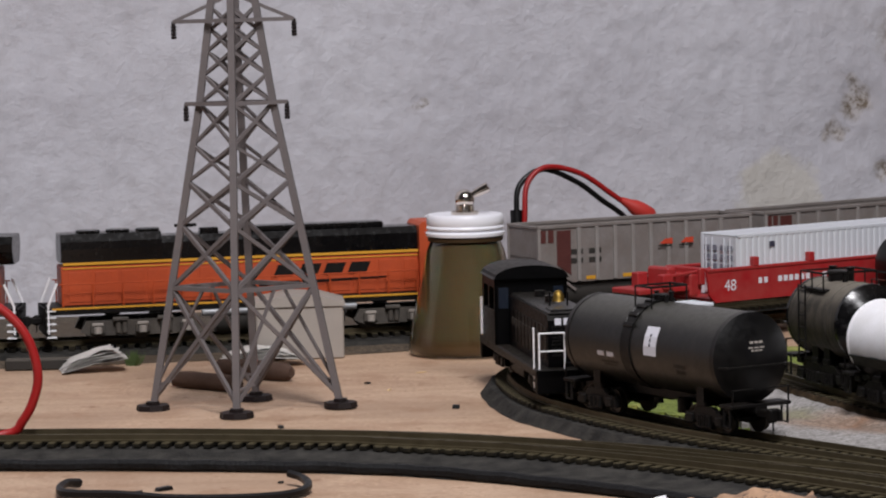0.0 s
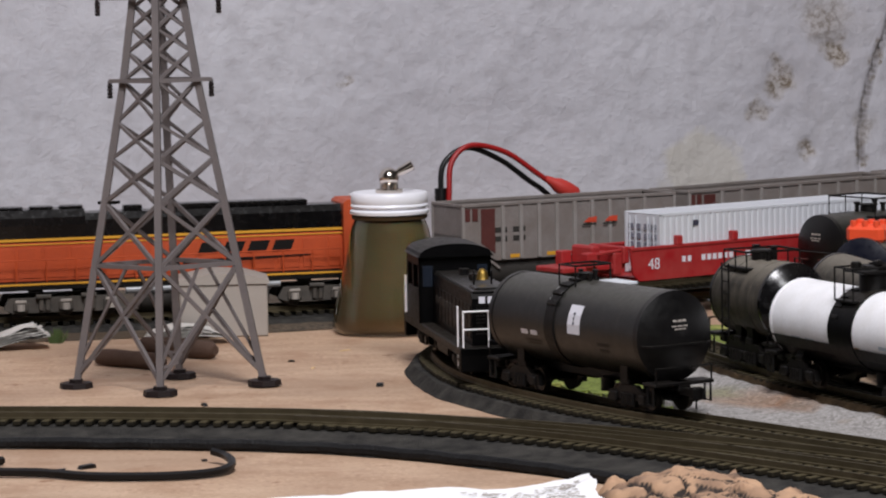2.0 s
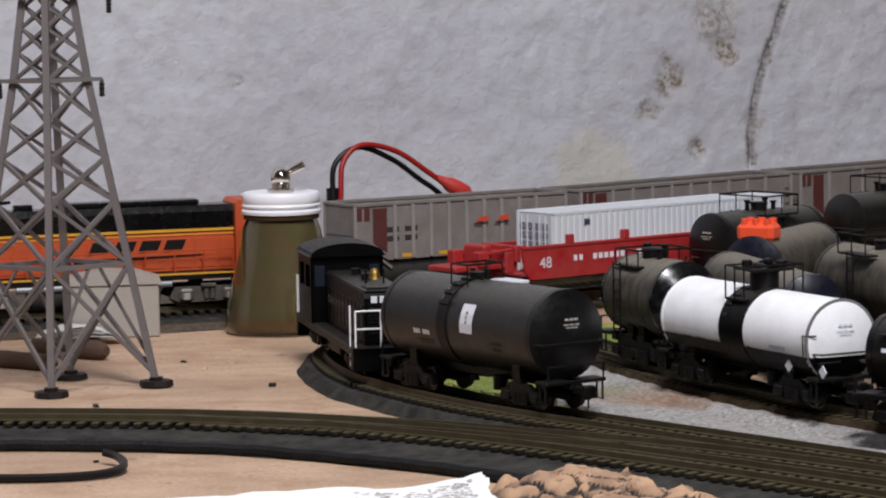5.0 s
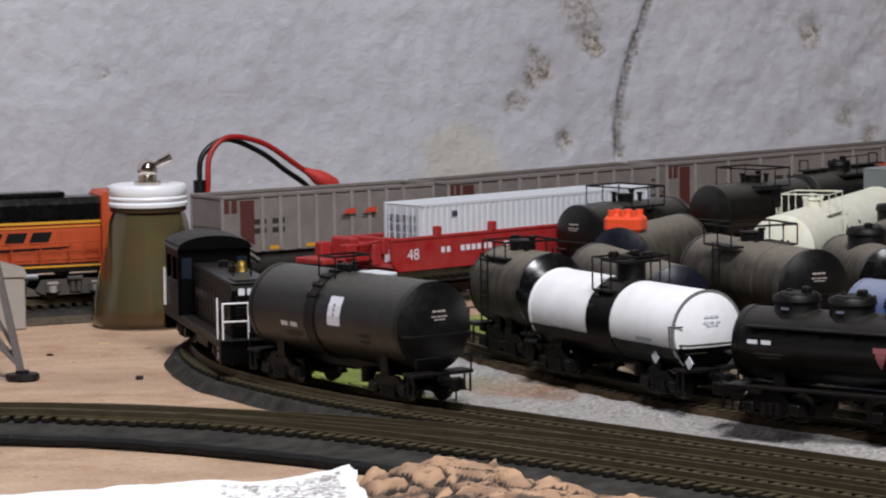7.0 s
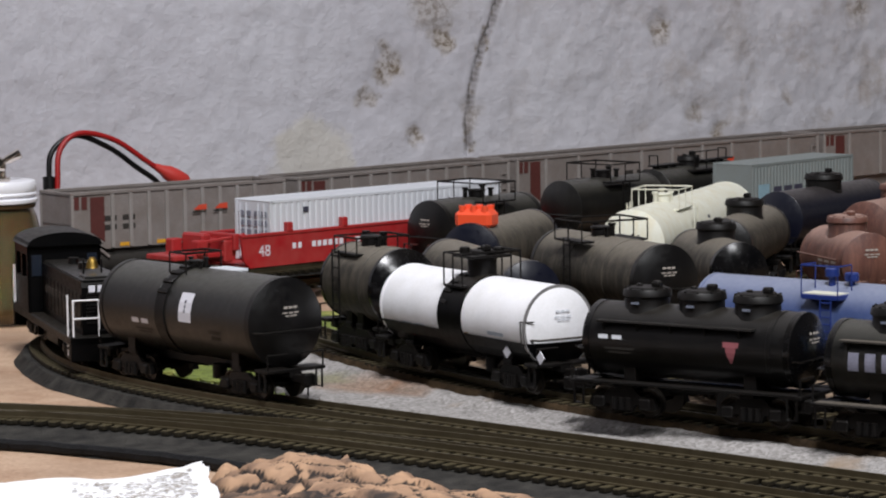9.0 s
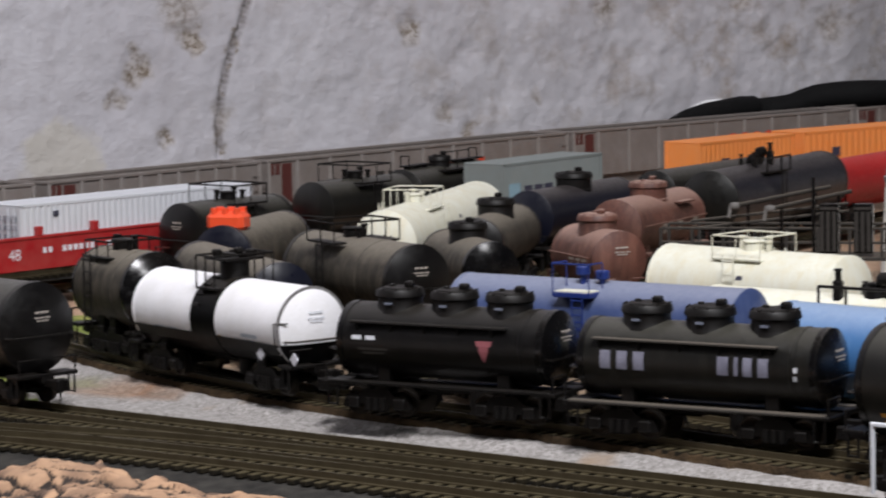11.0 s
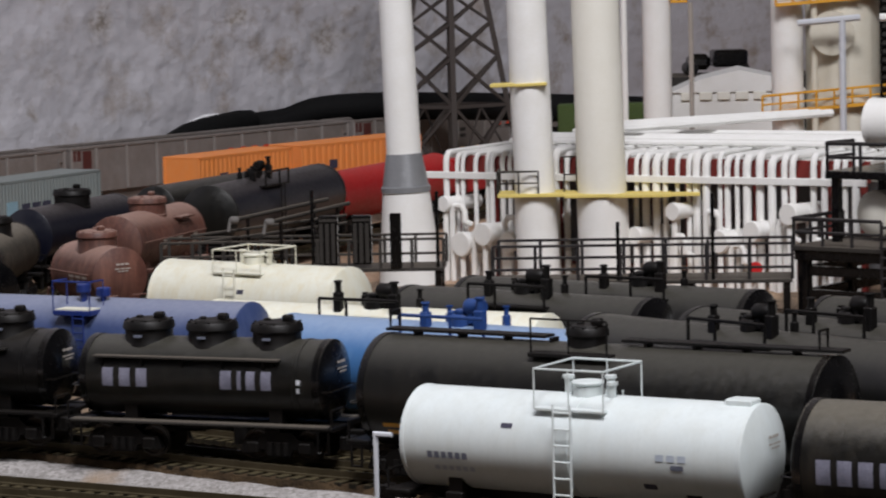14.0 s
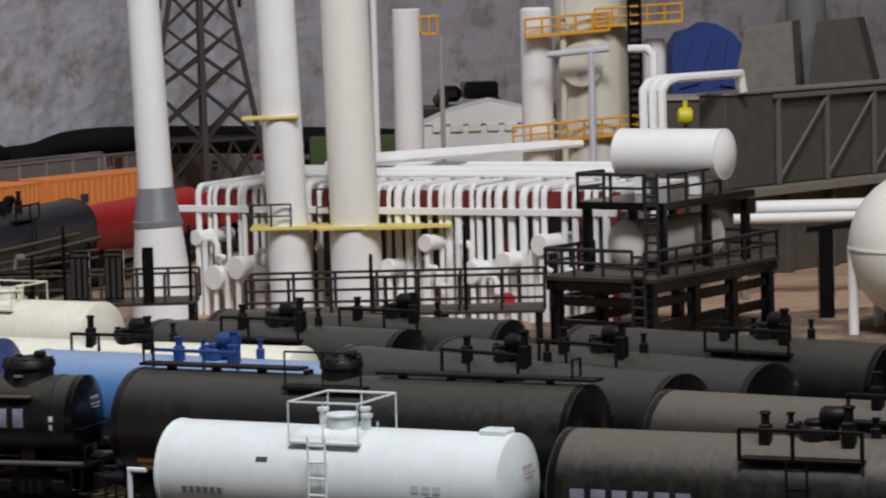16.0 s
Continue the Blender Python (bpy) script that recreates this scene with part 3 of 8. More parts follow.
def patch(name, outline, material, label, z=1.5, kind="structure", lumps=0.8, step=9.0, category="ground"):
    """A thin, uneven spread of ground material on the table."""
    xs, ys = [p[0] for p in outline], [p[1] for p in outline]
    def inside(x, y):
        c, j = False, len(outline) - 1
        for i in range(len(outline)):
            (xi, yi), (xj, yj) = outline[i], outline[j]
            if (yi > y) != (yj > y) and x < (xj - xi) * (y - yi) / (yj - yi) + xi:
                c = not c
            j = i
        return c
    s, grid = Shape(), {}
    def at(i, j):
        if (i, j) not in grid:
            x, y = min(xs) + i * step, min(ys) + j * step
            d = Vector((noise.noise(Vector((x * 0.05, y * 0.05, 1))), noise.noise(Vector((x * 0.05, y * 0.05, 9))), 0)) * step * 0.8
            h = z + lumps * noise.fractal(Vector((x * 0.05, y * 0.05, 4)), 0.8, 2.0, 4)
            grid[i, j] = len(s.v)
            s.v.append((x + d.x, y + d.y, max(0.4, h)))
        return grid[i, j]
    for i in range(int((max(xs) - min(xs)) / step) + 1):
        for j in range(int((max(ys) - min(ys)) / step) + 1):
            if inside(min(xs) + (i + 0.5) * step, min(ys) + (j + 0.5) * step):
                s.f.append((at(i, j), at(i + 1, j), at(i + 1, j + 1), at(i, j + 1)))
                s.s.append(True)
    # skirt down to the table
    count = {}
    for f in s.f:
        for a, b in zip(f, f[1:] + f[:1]):
            count[a, b] = 1
    for (a, b) in list(count):
        if (b, a) not in count:
            o = len(s.v)
            s.v += [(s.v[a][0], s.v[a][1], 0.05), (s.v[b][0], s.v[b][1], 0.05)]
            s.f.append((b, a, o, o + 1))
            s.s.append(True)
    return tagged(part(name, s, material), label, category, "", kind)


M_gravel = ballast("pale_grey_ballast", srgb(170, 166, 164), srgb(116, 112, 108), srgb(142, 124, 106), 0.60,
                   [(162, 1305, 30, (0.9, 0.6, 0.4, 1)), (180, 1290, 24, (0.75, 0.5, 0.34, 1)), (172, 1410, 26, (0.8, 0.65, 0.45, 1)), (140, 1330, 20, (0.7, 0.7, 0.4, 1))])
M_tan = ballast("rusty_tan_ballast", srgb(196, 168, 140), srgb(128, 96, 70), srgb(204, 196, 188), 0.56)
M_soil = ballast("brown_yard_soil", srgb(146, 124, 102), srgb(74, 61, 50), srgb(170, 144, 118), 0.54)
M_turf = ballast("yellow_green_turf", srgb(128, 140, 60), srgb(70, 84, 34), srgb(150, 150, 80), 0.55)
patch("ground", [(110, 1420), (150, 1290), (230, 1150), (330, 1010), (460, 850), (600, 700), (2050, 790), (2050, 1100), (760, 1500), (640, 1680), (520, 1640), (330, 1640), (190, 1640)],
      M_soil, "brown soil ground of the model yard", 1.2)
patch("ground", [(128, 1400), (118, 1330), (140, 1262), (196, 1182), (262, 1094), (382, 938), (520, 756), (570, 700), (640, 640), (560, 700), (455, 848), (352, 996), (303, 1088), (248, 1172), (199, 1262), (166, 1349), (146, 1400)],
      M_gravel, "pale grey stone ballast beside the track", 6.2, lumps=1.0, step=4.0)
patch("ground", [(70, 1420), (105, 1345), (128, 1300), (150, 1330), (172, 1420), (196, 1540), (200, 1600), (150, 1625), (95, 1600)],
      M_turf, "yellow-green scenic turf beside the siding", 3.2, lumps=1.4, step=5.0)

patch("ground", [(150, 1470), (158, 1400), (166, 1350), (176, 1352), (170, 1420), (164, 1480)], M_tan, "rusty tan soil beside the yard track", 6.4, lumps=0.8, step=3.0)

# ---- track ----
TIE = Shape().box(-1.6, -15, 5.2, 1.6, 15, 7.2, 0.3).mesh("tie")


def track(points, label, ties_apart=False, bed=True, bed_width=22.0, tie_step=6.2, lift=0.0, bed_paint=None, bed_top=5.0, near=None):
    """A length of flexible track: roadbed, ties and two rails, rail tops at 10 mm."""
    line = smooth_line(points, 6.0)
    thing = base("railway_track", pose(0, 0, lift), label, "track", "tracks of the layout", "structure")
    def side(i):
        d = (line[min(i + 1, len(line) - 1)] - line[max(i - 1, 0)]).normalized()
        return Vector((-d.y, d.x, 0)), d
    def loft(profile, rough=0.0):
        s, k = Shape(), len(profile)
        for i, p in enumerate(line):
            nrm, _ = side(i)
            s.v += [tuple(p + nrm * (a + rough * noise.noise(Vector((p.x * 0.05, p.y * 0.05, a)))) + Vector((0, 0, z if z < 2 else z - 0.4 * rough * abs(noise.noise(Vector((p.x * 0.2, p.y * 0.2, a))))))) for a, z in profile]
        for i in range(len(line) - 1):
            for j in range(k):
                s.f.append((i * k + j, i * k + (j + 1) % k, (i + 1) * k + (j + 1) % k, (i + 1) * k + j))
                s.s.append(False)
        s.f += [tuple(range(k)), tuple((len(line) - 1) * k + j for j in range(k))[::-1]]
        s.s += [False, False]
        return s
    if bed:
        w = bed_width
        foot = [(-near, 0.2 - lift), (-near + 2.5, 2.6), (-w - 4, 3.6), (-w + 4.5, bed_top)] if near else [(-w, 0.2 - lift), (-w + 4.5, bed_top)]
        part("roadbed", loft(foot + [(w - 4.5, bed_top), (w, 0.2 - lift)], 1.6), bed_paint or M_bed, thing)
    for g in (-8.6, 8.6):
        part("rail", loft([(g - 1.1, 7.2), (g - 1.1, 7.7), (g - 0.35, 7.9), (g - 0.45, 10), (g + 0.45, 10), (g + 0.35, 7.9), (g + 1.1, 7.7), (g + 1.1, 7.2)]), M_rail, thing)
    ties = smooth_line(points, tie_step)
    joined = Shape()
    for i, p in enumerate(ties[1:-1]):
        d = ties[i + 2] - ties[i]
        m = Matrix.Translation(p) @ Matrix.Rotation(math.atan2(d.y, d.x), 4, "Z")
        if ties_apart and i < 300:
            ob = part("tie", TIE, M_tie, thing)
            ob.matrix_basis = Matrix.LocRotScale(m.translation * MM, m.to_quaternion(), None)
        else:
            joined.box(-1.6, -15, 5.2, 1.6, 15, 7.2, 0.0, m)
    if joined.v:
        part("tie_row", joined, M_tie, thing, "", "stuff")
    return thing


MAIN = [(-420, 1300), (-300, 1306), (-200, 1303), (-100, 1290), (0, 1262), (80, 1205), (140, 1142), (209, 1058), (335, 893), (480, 703)]
SIDING = [(96, 1640), (58, 1560), (38, 1495), (38, 1440), (50, 1380), (80, 1312), (119, 1250), (190, 1157), (371, 920), (438, 832), (560, 672)]
LINK = [(-30, 1272), (40, 1240), (100, 1200), (160, 1150), (215, 1088), (262, 1030)]
LEAD = [(118, 1570), (140, 1485), (157, 1420), (180, 1340), (209, 1262), (258, 1172), (315, 1090), (370, 1000), (467, 862), (600, 680)]
BACK = [(-620, 1690), (-420, 1650), (-250, 1652), (-100, 1674), (0, 1704), (100, 1745), (190, 1803), (350, 1930), (506, 2050), (700, 2178), (894, 2298), (1150, 2440)]
main = track(MAIN, "curved dark model track on grey foam roadbed", True, near=45.0)
_m = smooth_line(MAIN, 6.0)
_edge = []
for _i in range(1, len(_m) - 1):
    _d = (_m[_i + 1] - _m[_i - 1]).normalized()
    _edge.append(tuple(_m[_i] + Vector((_d.y, -_d.x, 0)) * (43.5 + 1.0 * noise.noise(_m[_i] * 0.04)) + Vector((0, 0, 2.4 + 0.5 * noise.noise(_m[_i] * 0.07)))))
part("bed_edge", Shape().rod(_edge, 2.5, 8), mat("black_rubber_edge", srgb(13, 13, 14), 0.6, bump=0.8, bump_scale=500, dust=srgb(50, 50, 52), dust_amount=0.2, spec=0.2), main, "rough black rubber edge")
track(SIDING, "model siding track curving away behind the switcher", True)
track(LINK, "turnout rails joining the siding and the main line", True, bed=False)
track(LEAD, "yard track with a long string of tank cars", True, lift=5.0, bed_width=20, bed_paint=M_earth, bed_top=6.7)
_l = smooth_line(LEAD, 4.0)
_rows = []
for _i in range(36, len(_l) - 6):
    _d = (_l[_i + 1] - _l[_i - 1]).normalized()
    _s = Vector((-_d.y, _d.x, 0)) if _d.y > 0 else Vector((_d.y, -_d.x, 0))
    _row = []
    for _a, _z in ((14.0, 8.8), (17.0, 9.2), (20.0, 8.6), (24.0, 7.4), (28.0, 5.6)):
        _q = _l[_i] + _s * (_a + 1.6 * noise.noise(_l[_i] * 0.05 + Vector((0, 0, _a))))
        _row.append((_q.x, _q.y, _z + 0.7 * noise.fractal(Vector((_q.x * 0.09, _q.y * 0.09, 3)), 0.8, 2.0, 4)))
    _rows.append(_row)
_bank = Shape().add([p for r in _rows for p in r], [(i * 5 + j, i * 5 + j + 1, (i + 1) * 5 + j + 1, (i + 1) * 5 + j) for i in range(len(_rows) - 1) for j in range(4)], True)
tagged(part("ground", _bank, M_gravel), "pale ballast banked against the yard track", "ground", "", "structure")
M_cinder = ballast("dark_cinder_ballast", srgb(104, 90, 74), srgb(44, 38, 32), srgb(78, 64, 50), 0.5)
_l = smooth_line(BACK, 10.0)
_rows = []
for _i in range(1, len(_l) - 1):
    _d = (_l[_i + 1] - _l[_i - 1]).normalized()
    _s = Vector((-_d.y, _d.x, 0))
    _rows.append([tuple(_l[_i] + _s * (_a + 3 * noise.noise(_l[_i] * 0.04 + Vector((0, 0, _a)))) + Vector((0, 0, _z + 0.5 * noise.noise(_l[_i] * 0.1 + Vector((0, 0, _a)))))) for _a, _z in ((-44, 0.3), (-36, 2.4), (-20, 3.0), (20, 3.0), (70, 2.6), (190, 2.0))])
_bank = Shape().add([p for r in _rows for p in r], [(i * 6 + j, i * 6 + j + 1, (i + 1) * 6 + j + 1, (i + 1) * 6 + j) for i in range(len(_rows) - 1) for j in range(5)], True)
tagged(part("ground", _bank, M_cinder), "dark cinder ballast under the wall track", "ground", "", "structure")
track(BACK, "dark model track along the plaster wall", bed_width=32)

# ---- rolling stock; local x runs along the car, z = 0 is the table, rails at 10 ----
RT = 10.0


AXIS_UP = Matrix(((0, 1, 0, 0), (0, 0, 1, 0), (1, 0, 0, 0), (0, 0, 0, 1)))


def profile_wheel(r=5.2):
    return [(-1.3, 1.2), (-1.3, r * 0.55), (-0.6, r * 0.6), (-0.7, r * 0.82), (-1.3, r * 0.86), (-1.3, r), (0.9, r * 0.98), (0.9, r * 1.12), (1.5, r * 1.12), (1.5, 1.2)]


WHEEL = Shape().lathe(profile_wheel(), Matrix.Rotation(radians(90), 4, "Z"), 20).mesh("wheel")
WHEEL.materials.append(M_wheel)
_s = Shape()
_s.prism([(-15, 3.2), (-13.5, 7.5), (-8, 7.8), (-5, 10.5), (5, 10.5), (8, 7.8), (13.5, 7.5), (15, 3.2), (11, 2.4), (8.8, 4.4), (5.5, 4.4), (4, 1.6), (-4, 1.6), (-5.5, 4.4), (-8.8, 4.4), (-11, 2.4)], -1.2, 1.2)
for _x in (-3, 0, 3):
    _s.cyl(_x, -1.6, 2.5, 7.0, 1.2, 8)
for _x in (-10, 10):
    _s.box(_x - 2.4, -2.2, 3.0, _x + 2.4, 1.0, 7.0, 0.5)
SIDEFRAME = _s.mesh("sideframe")
SIDEFRAME.materials.append(M_under)
_s = Shape()
_s.box(-2.5, -11.5, 3, 2.5, 11.5, 8, 0.5).rod([(-10, -9, 5.2), (-10, 9, 5.2)], 0.9).rod([(10, -9, 5.2), (10, 9, 5.2)], 0.9).cyl(0, 0, 8, 11, 4, 12)
BOLSTER = _s.mesh("bolster")
BOLSTER.materials.append(M_under)
_s = Shape().box(-2, -1.6, -1.6, 7, 1.6, 1.6, 0.4).box(6, -2.6, -2.6, 9.5, 2.4, 2.6, 0.6).box(9, 0.8, -2.4, 11, 2.4, 2.4, 0.4).rod([(7.5, 0, -2.5), (7.5, 0, -6.5)], 0.4)
COUPLER = _s.mesh("coupler")
COUPLER.materials.append(M_under)


def truck(car, x, spacing=20.0, name="truck"):
    """Two axles in cast side frames."""
    t = part(name, BOLSTER, M_under, car)
    t.location = (x * MM, 0, RT * MM)
    for y, turn in ((-11.3, 0), (11.3, 180)):
        o = part("sideframe", SIDEFRAME, M_under, t)
        o.matrix_basis = Matrix.LocRotScale((0, y * MM, 0), Euler((0, 0, radians(turn))), None)
    for dx in (-spacing / 2, spacing / 2):
        for y, turn in ((-8.2, 0), (8.2, 180)):
            o = part("wheel", WHEEL, M_wheel, t)
            o.matrix_basis = Matrix.LocRotScale((dx * MM, y * MM, 5.2 * MM), Euler((0, 0, radians(turn))), None)


def couplers(car, half, z=19.0):
    for x, turn in ((half, 0), (-half, 180)):
        o = part("coupler", COUPLER, M_under, car)
        o.matrix_basis = Matrix.LocRotScale((x * MM, 0, z * MM), Euler((0, 0, radians(turn))), None)


def railing(loop, posts, z0, z1, r=0.36, mid=False):
    """A handrail along the points, with posts down to z0."""
    s = Shape()
    s.rod([(x, y, z1) for x, y in loop], r)
    if mid:
        s.rod([(x, y, (z0 + z1) / 2) for x, y in loop], r * 0.8)
    for x, y in posts:
        s.rod([(x, y, z0), (x, y, z1)], r)
    return s


def ladder(x, y, z0, z1, w=6.0, r=0.4, along=True, steps=6):
    s = Shape()
    dx, dy = (w / 2, 0) if along else (0, w / 2)
    s.rod([(x - dx, y - dy, z0), (x - dx, y - dy, z1)], r)
    s.rod([(x + dx, y + dy, z0), (x + dx, y + dy, z1)], r)
    for i in range(steps):
        z = z0 + (z1 - z0) * (i + 0.5) / steps
        s.rod([(x - dx, y - dy, z), (x + dx, y + dy, z)], r * 0.9)
    return s


def bars(name, x, z, w, h, side, D, zc, material, car, rows=1, label="", cols=1):
    """Unreadable lettering: small painted bars laid on the curve of the tank. x centre, z height, on side -1 or 1."""
    s = Shape()
    hh = h / rows * 0.6
    for r in range(rows):
        zz = z + h / 2 - (r + 0.5) * h / rows
        for c in range(cols):
            ww = w / cols * 0.72
            cx = x - w / 2 + (c + 0.5) * w / cols
            yy = [side * (math.sqrt(max(0.0, (D / 2) ** 2 - (q - zc) ** 2)) + 0.12) for q in (zz - hh / 2, zz + hh / 2)]
            k = 1.0 if r == 0 else 0.9 - 0.15 * (r % 2)
            s.add([(cx - ww / 2 * k, yy[0], zz - hh / 2), (cx + ww / 2 * k, yy[0], zz - hh / 2), (cx + ww / 2 * k, yy[1], zz + hh / 2), (cx - ww / 2 * k, yy[1], zz + hh / 2)], [(0, 1, 2, 3)])
    return part(name, s, material, car, label, "stuff" if rows * cols > 3 else "")


def block_letters(x, z, widths, h, D, zc, material, car, side=-1, gap=1.0):
    """Large maker's lettering as plain upright bars on the curve of the tank."""
    for w in widths:
        s = Shape()
        xa, xb, za, zb = x + w * 0.06, x + w * 0.84, z - h / 2, z + h / 2
        n = max(1, int((zb - za) / 1.0))
        for k in range(n):
            q0, q1 = za + (zb - za) * k / n, za + (zb - za) * (k + 1) / n
            ya, yb = [side * (math.sqrt((D / 2) ** 2 - (q - zc) ** 2) + 0.13) for q in (q0, q1)]
            s.add([(xa, ya, q0), (xb, ya, q0), (xb, yb, q1), (xa, yb, q1)], [(0, 1, 2, 3)])
        part("lettering", s, material, car)
        x += w + gap


def end_bars(car, x, zc, sign, material=None, D=33.0, cap=0.12):
    """Small unreadable lettering on the dished end; x is the crown of the dish."""
    s = Shape()
    for w, dz, h in ((7, 6.2, 0.9), (8.5, 4.2, 0.6), (6, 3.0, 0.6)):
        for k in range(3):
            y0 = -w / 2 + k * w / 3
            a, b = [x - sign * D * cap * (math.hypot(y0 + 1, q) / (D / 2)) ** 2.1 + sign * 0.25 for q in (dz, dz + h)]
            s.add([(a, y0, zc + dz), (a, y0 + w / 3 * 0.8, zc + dz), (b, y0 + w / 3 * 0.8, zc + dz + h), (b, y0, zc + dz + h)], [(0, 1, 2, 3)])
    return part("lettering", s, material or M_tankgrey, car)


def tank_profile(L, D, cap=0.12, bands=()):
    """Half the length of the shell and dished ends."""
    c, R = D * cap, D / 2
    pts = []
    for i in range(8):
        q = math.sin(math.pi / 2 * i / 7)
        pts.append((-L / 2 - c * (1 - q ** 2.1), R * q))
    pts += [(-L / 2 + 0.15, R + 0.22), (-L / 2 + 1.3, R + 0.22), (-L / 2 + 1.5, R)]
    for b in bands:
        pts += [(b - 1.0, R), (b - 0.8, R + 0.25), (b + 0.8, R + 0.25), (b + 1.0, R)]
    pts += [(-x, r) for x, r in reversed(pts[:11])]
    return pts


def dome(car, x, ztop, r, h, material):
    """A squat expansion dome: flared foot, straight wall, flat bolted lid and a knob near its rim."""
    s = Shape().lathe([(ztop - 5, r), (ztop - 3, r), (ztop - 2.4, r * 0.95), (ztop + h - 2.6, r * 0.95)], Matrix.Translation((x, 0, 0)) @ AXIS_UP, 28)
    d = part("dome", s, material, car)
    lid = Shape().cyl(x, 0, ztop + h - 2.8, ztop + h + 0.5, r * 1.04, 28, r * 1.0, 0.6).cyl(x, 0, ztop + h + 0.4, ztop + h + 1.1, r * 0.78, 20, r * 0.74, 0.2)
    for k in range(10):
        a = 2 * math.pi * k / 10
        lid.cyl(x + r * 0.92 * math.cos(a), r * 0.92 * math.sin(a), ztop + h + 0.4, ztop + h + 0.95, 0.5, 6)
    part("dome_lid", lid, material, d)
    part("vent", Shape().box(x + r * 0.3, -2.2, ztop + h + 0.9, x + r * 0.3 + 3.6, 1.4, ztop + h + 3.4, 0.6).cyl(x - r * 0.45, 1.0, ztop + h, ztop + h + 1.9, 1.3, 10, None, 0.3), material, d)
    return d


def platform(car, x, ztop, w, D, rail_h, material, r=0.36, deck_z=None, deep=None):
    """Side platforms at the dome with a railing round them."""
    y = deep or D * 0.42
    z = ztop - 1.5 if deck_z is None else deck_z
    s = Shape()
    for sy in (-1, 1):
        s.box(x - w / 2, sy * y - 3.5, z - 1, x + w / 2, sy * y + 3.5, z, 0.2)
    part("platform", s, material, car)
    e = y + 3.3
    loop = [(x - w / 2, -e), (x + w / 2, -e), (x + w / 2, e), (x - w / 2, e), (x - w / 2, -e)]
    posts = [(x - w / 2, -e), (x + w / 2, -e), (x + w / 2, e), (x - w / 2, e), (x, -e), (x, e), (x - w / 2, 0), (x + w / 2, 0)]
    hand = part("handrail", Shape().rod([(a, b, z + rail_h) for a, b in loop], r), material, car)
    for a, b in posts[:6]:
        part("post", Shape().rod([(a, b, z - 0.5), (a, b, z + rail_h)], r), material, hand)


def valves(car, x, ztop, material, big=1.0):
    """Manway and a few valve stems on top of the shell."""
    part("manway", Shape().cyl(x, 0, ztop - 2, ztop + 3.0 * big, 4.6 * big, 16, None, 0.5).cyl(x, 0, ztop + 3 * big, ztop + 4.2 * big, 5.2 * big, 16, None, 0.4), material, car)
    for dx, dy, hh in ((7, 2, 5), (9.5, -2, 3.5), (-7.5, 1.5, 4.5)):
        part("valve", Shape().cyl(x + dx * big, dy, ztop - 2, ztop + hh * big, 1.3 * big, 10).cyl(x + dx * big, dy, ztop + hh * big, ztop + (hh + 1) * big, 1.9 * big, 10), material, car)


def fittings(car, x, ztop, D, material):
    """A chunky black cluster: bonnet, posts and hand wheels, with short grab irons."""
    rng = random.Random(int(abs(x) * 10 + ztop * 7 + D))
    bonnet = part("bonnet", Shape().cyl(x, 0, ztop - 3, ztop + 3.6, 5.4, 14, 5.0, 0.6).cyl(x, 0, ztop + 3.5, ztop + 5.2, 3.6, 12, None, 0.4), material, car)
    part("hinge", Shape().box(x - 6.4, -1.6, ztop + 1.5, x - 4.4, 1.6, ztop + 4.4, 0.4).box(x + 3.8, -4.2, ztop + 0.5, x + 6.2, -2.2, ztop + 4.8, 0.4), material, bonnet)
    for dx, dy, h, r in ((-14, -6, 10, 1.7), (-9, 4, 6, 1.2), (12, -6, 11, 1.9), (17, 3, 6.5, 1.2)):
        h, dx = h * rng.uniform(0.75, 1.1), dx + rng.uniform(-1.5, 1.5)
        v = Shape().cyl(x + dx, dy, ztop - 3, ztop + h, r * 0.75, 8)
        if r > 1.5:
            v.box(x + dx - r, dy - r, ztop - 3, x + dx + r, dy + r, ztop + h * 0.55, 0.4).cyl(x + dx, dy, ztop + h - 1.0, ztop + h, r * 1.0, 10, None, 0.3)
        else:
            v.cyl(x + dx, dy, ztop - 2, ztop + h * 0.5, r * 1.3, 8, None, 0.3).cyl(x + dx, dy, ztop + h - 0.6, ztop + h, r * 1.1, 8)
        part("valve", v, material, car)
    part("valve", Shape().lathe([(-4, 2.2), (-3, 3), (3, 3), (4, 2.2)], Matrix.Translation((x + 6, -2, ztop + 6.5)), 12).cyl(x + 6, -2, ztop - 2, ztop + 5, 1.4, 8), material, car)
    part("platform", Shape().box(x - 18, -D * 0.44, ztop - 5, x + 18, -D * 0.28, ztop - 4, 0.2), material, car)
    part("handrail", railing([(x - 18, -D * 0.44), (x + 18, -D * 0.44)], [(x - 18, -D * 0.44), (x + rng.uniform(-8, 4), -D * 0.44), (x + 18, -D * 0.44)], ztop - 5, ztop + 4, 0.65), material, car)


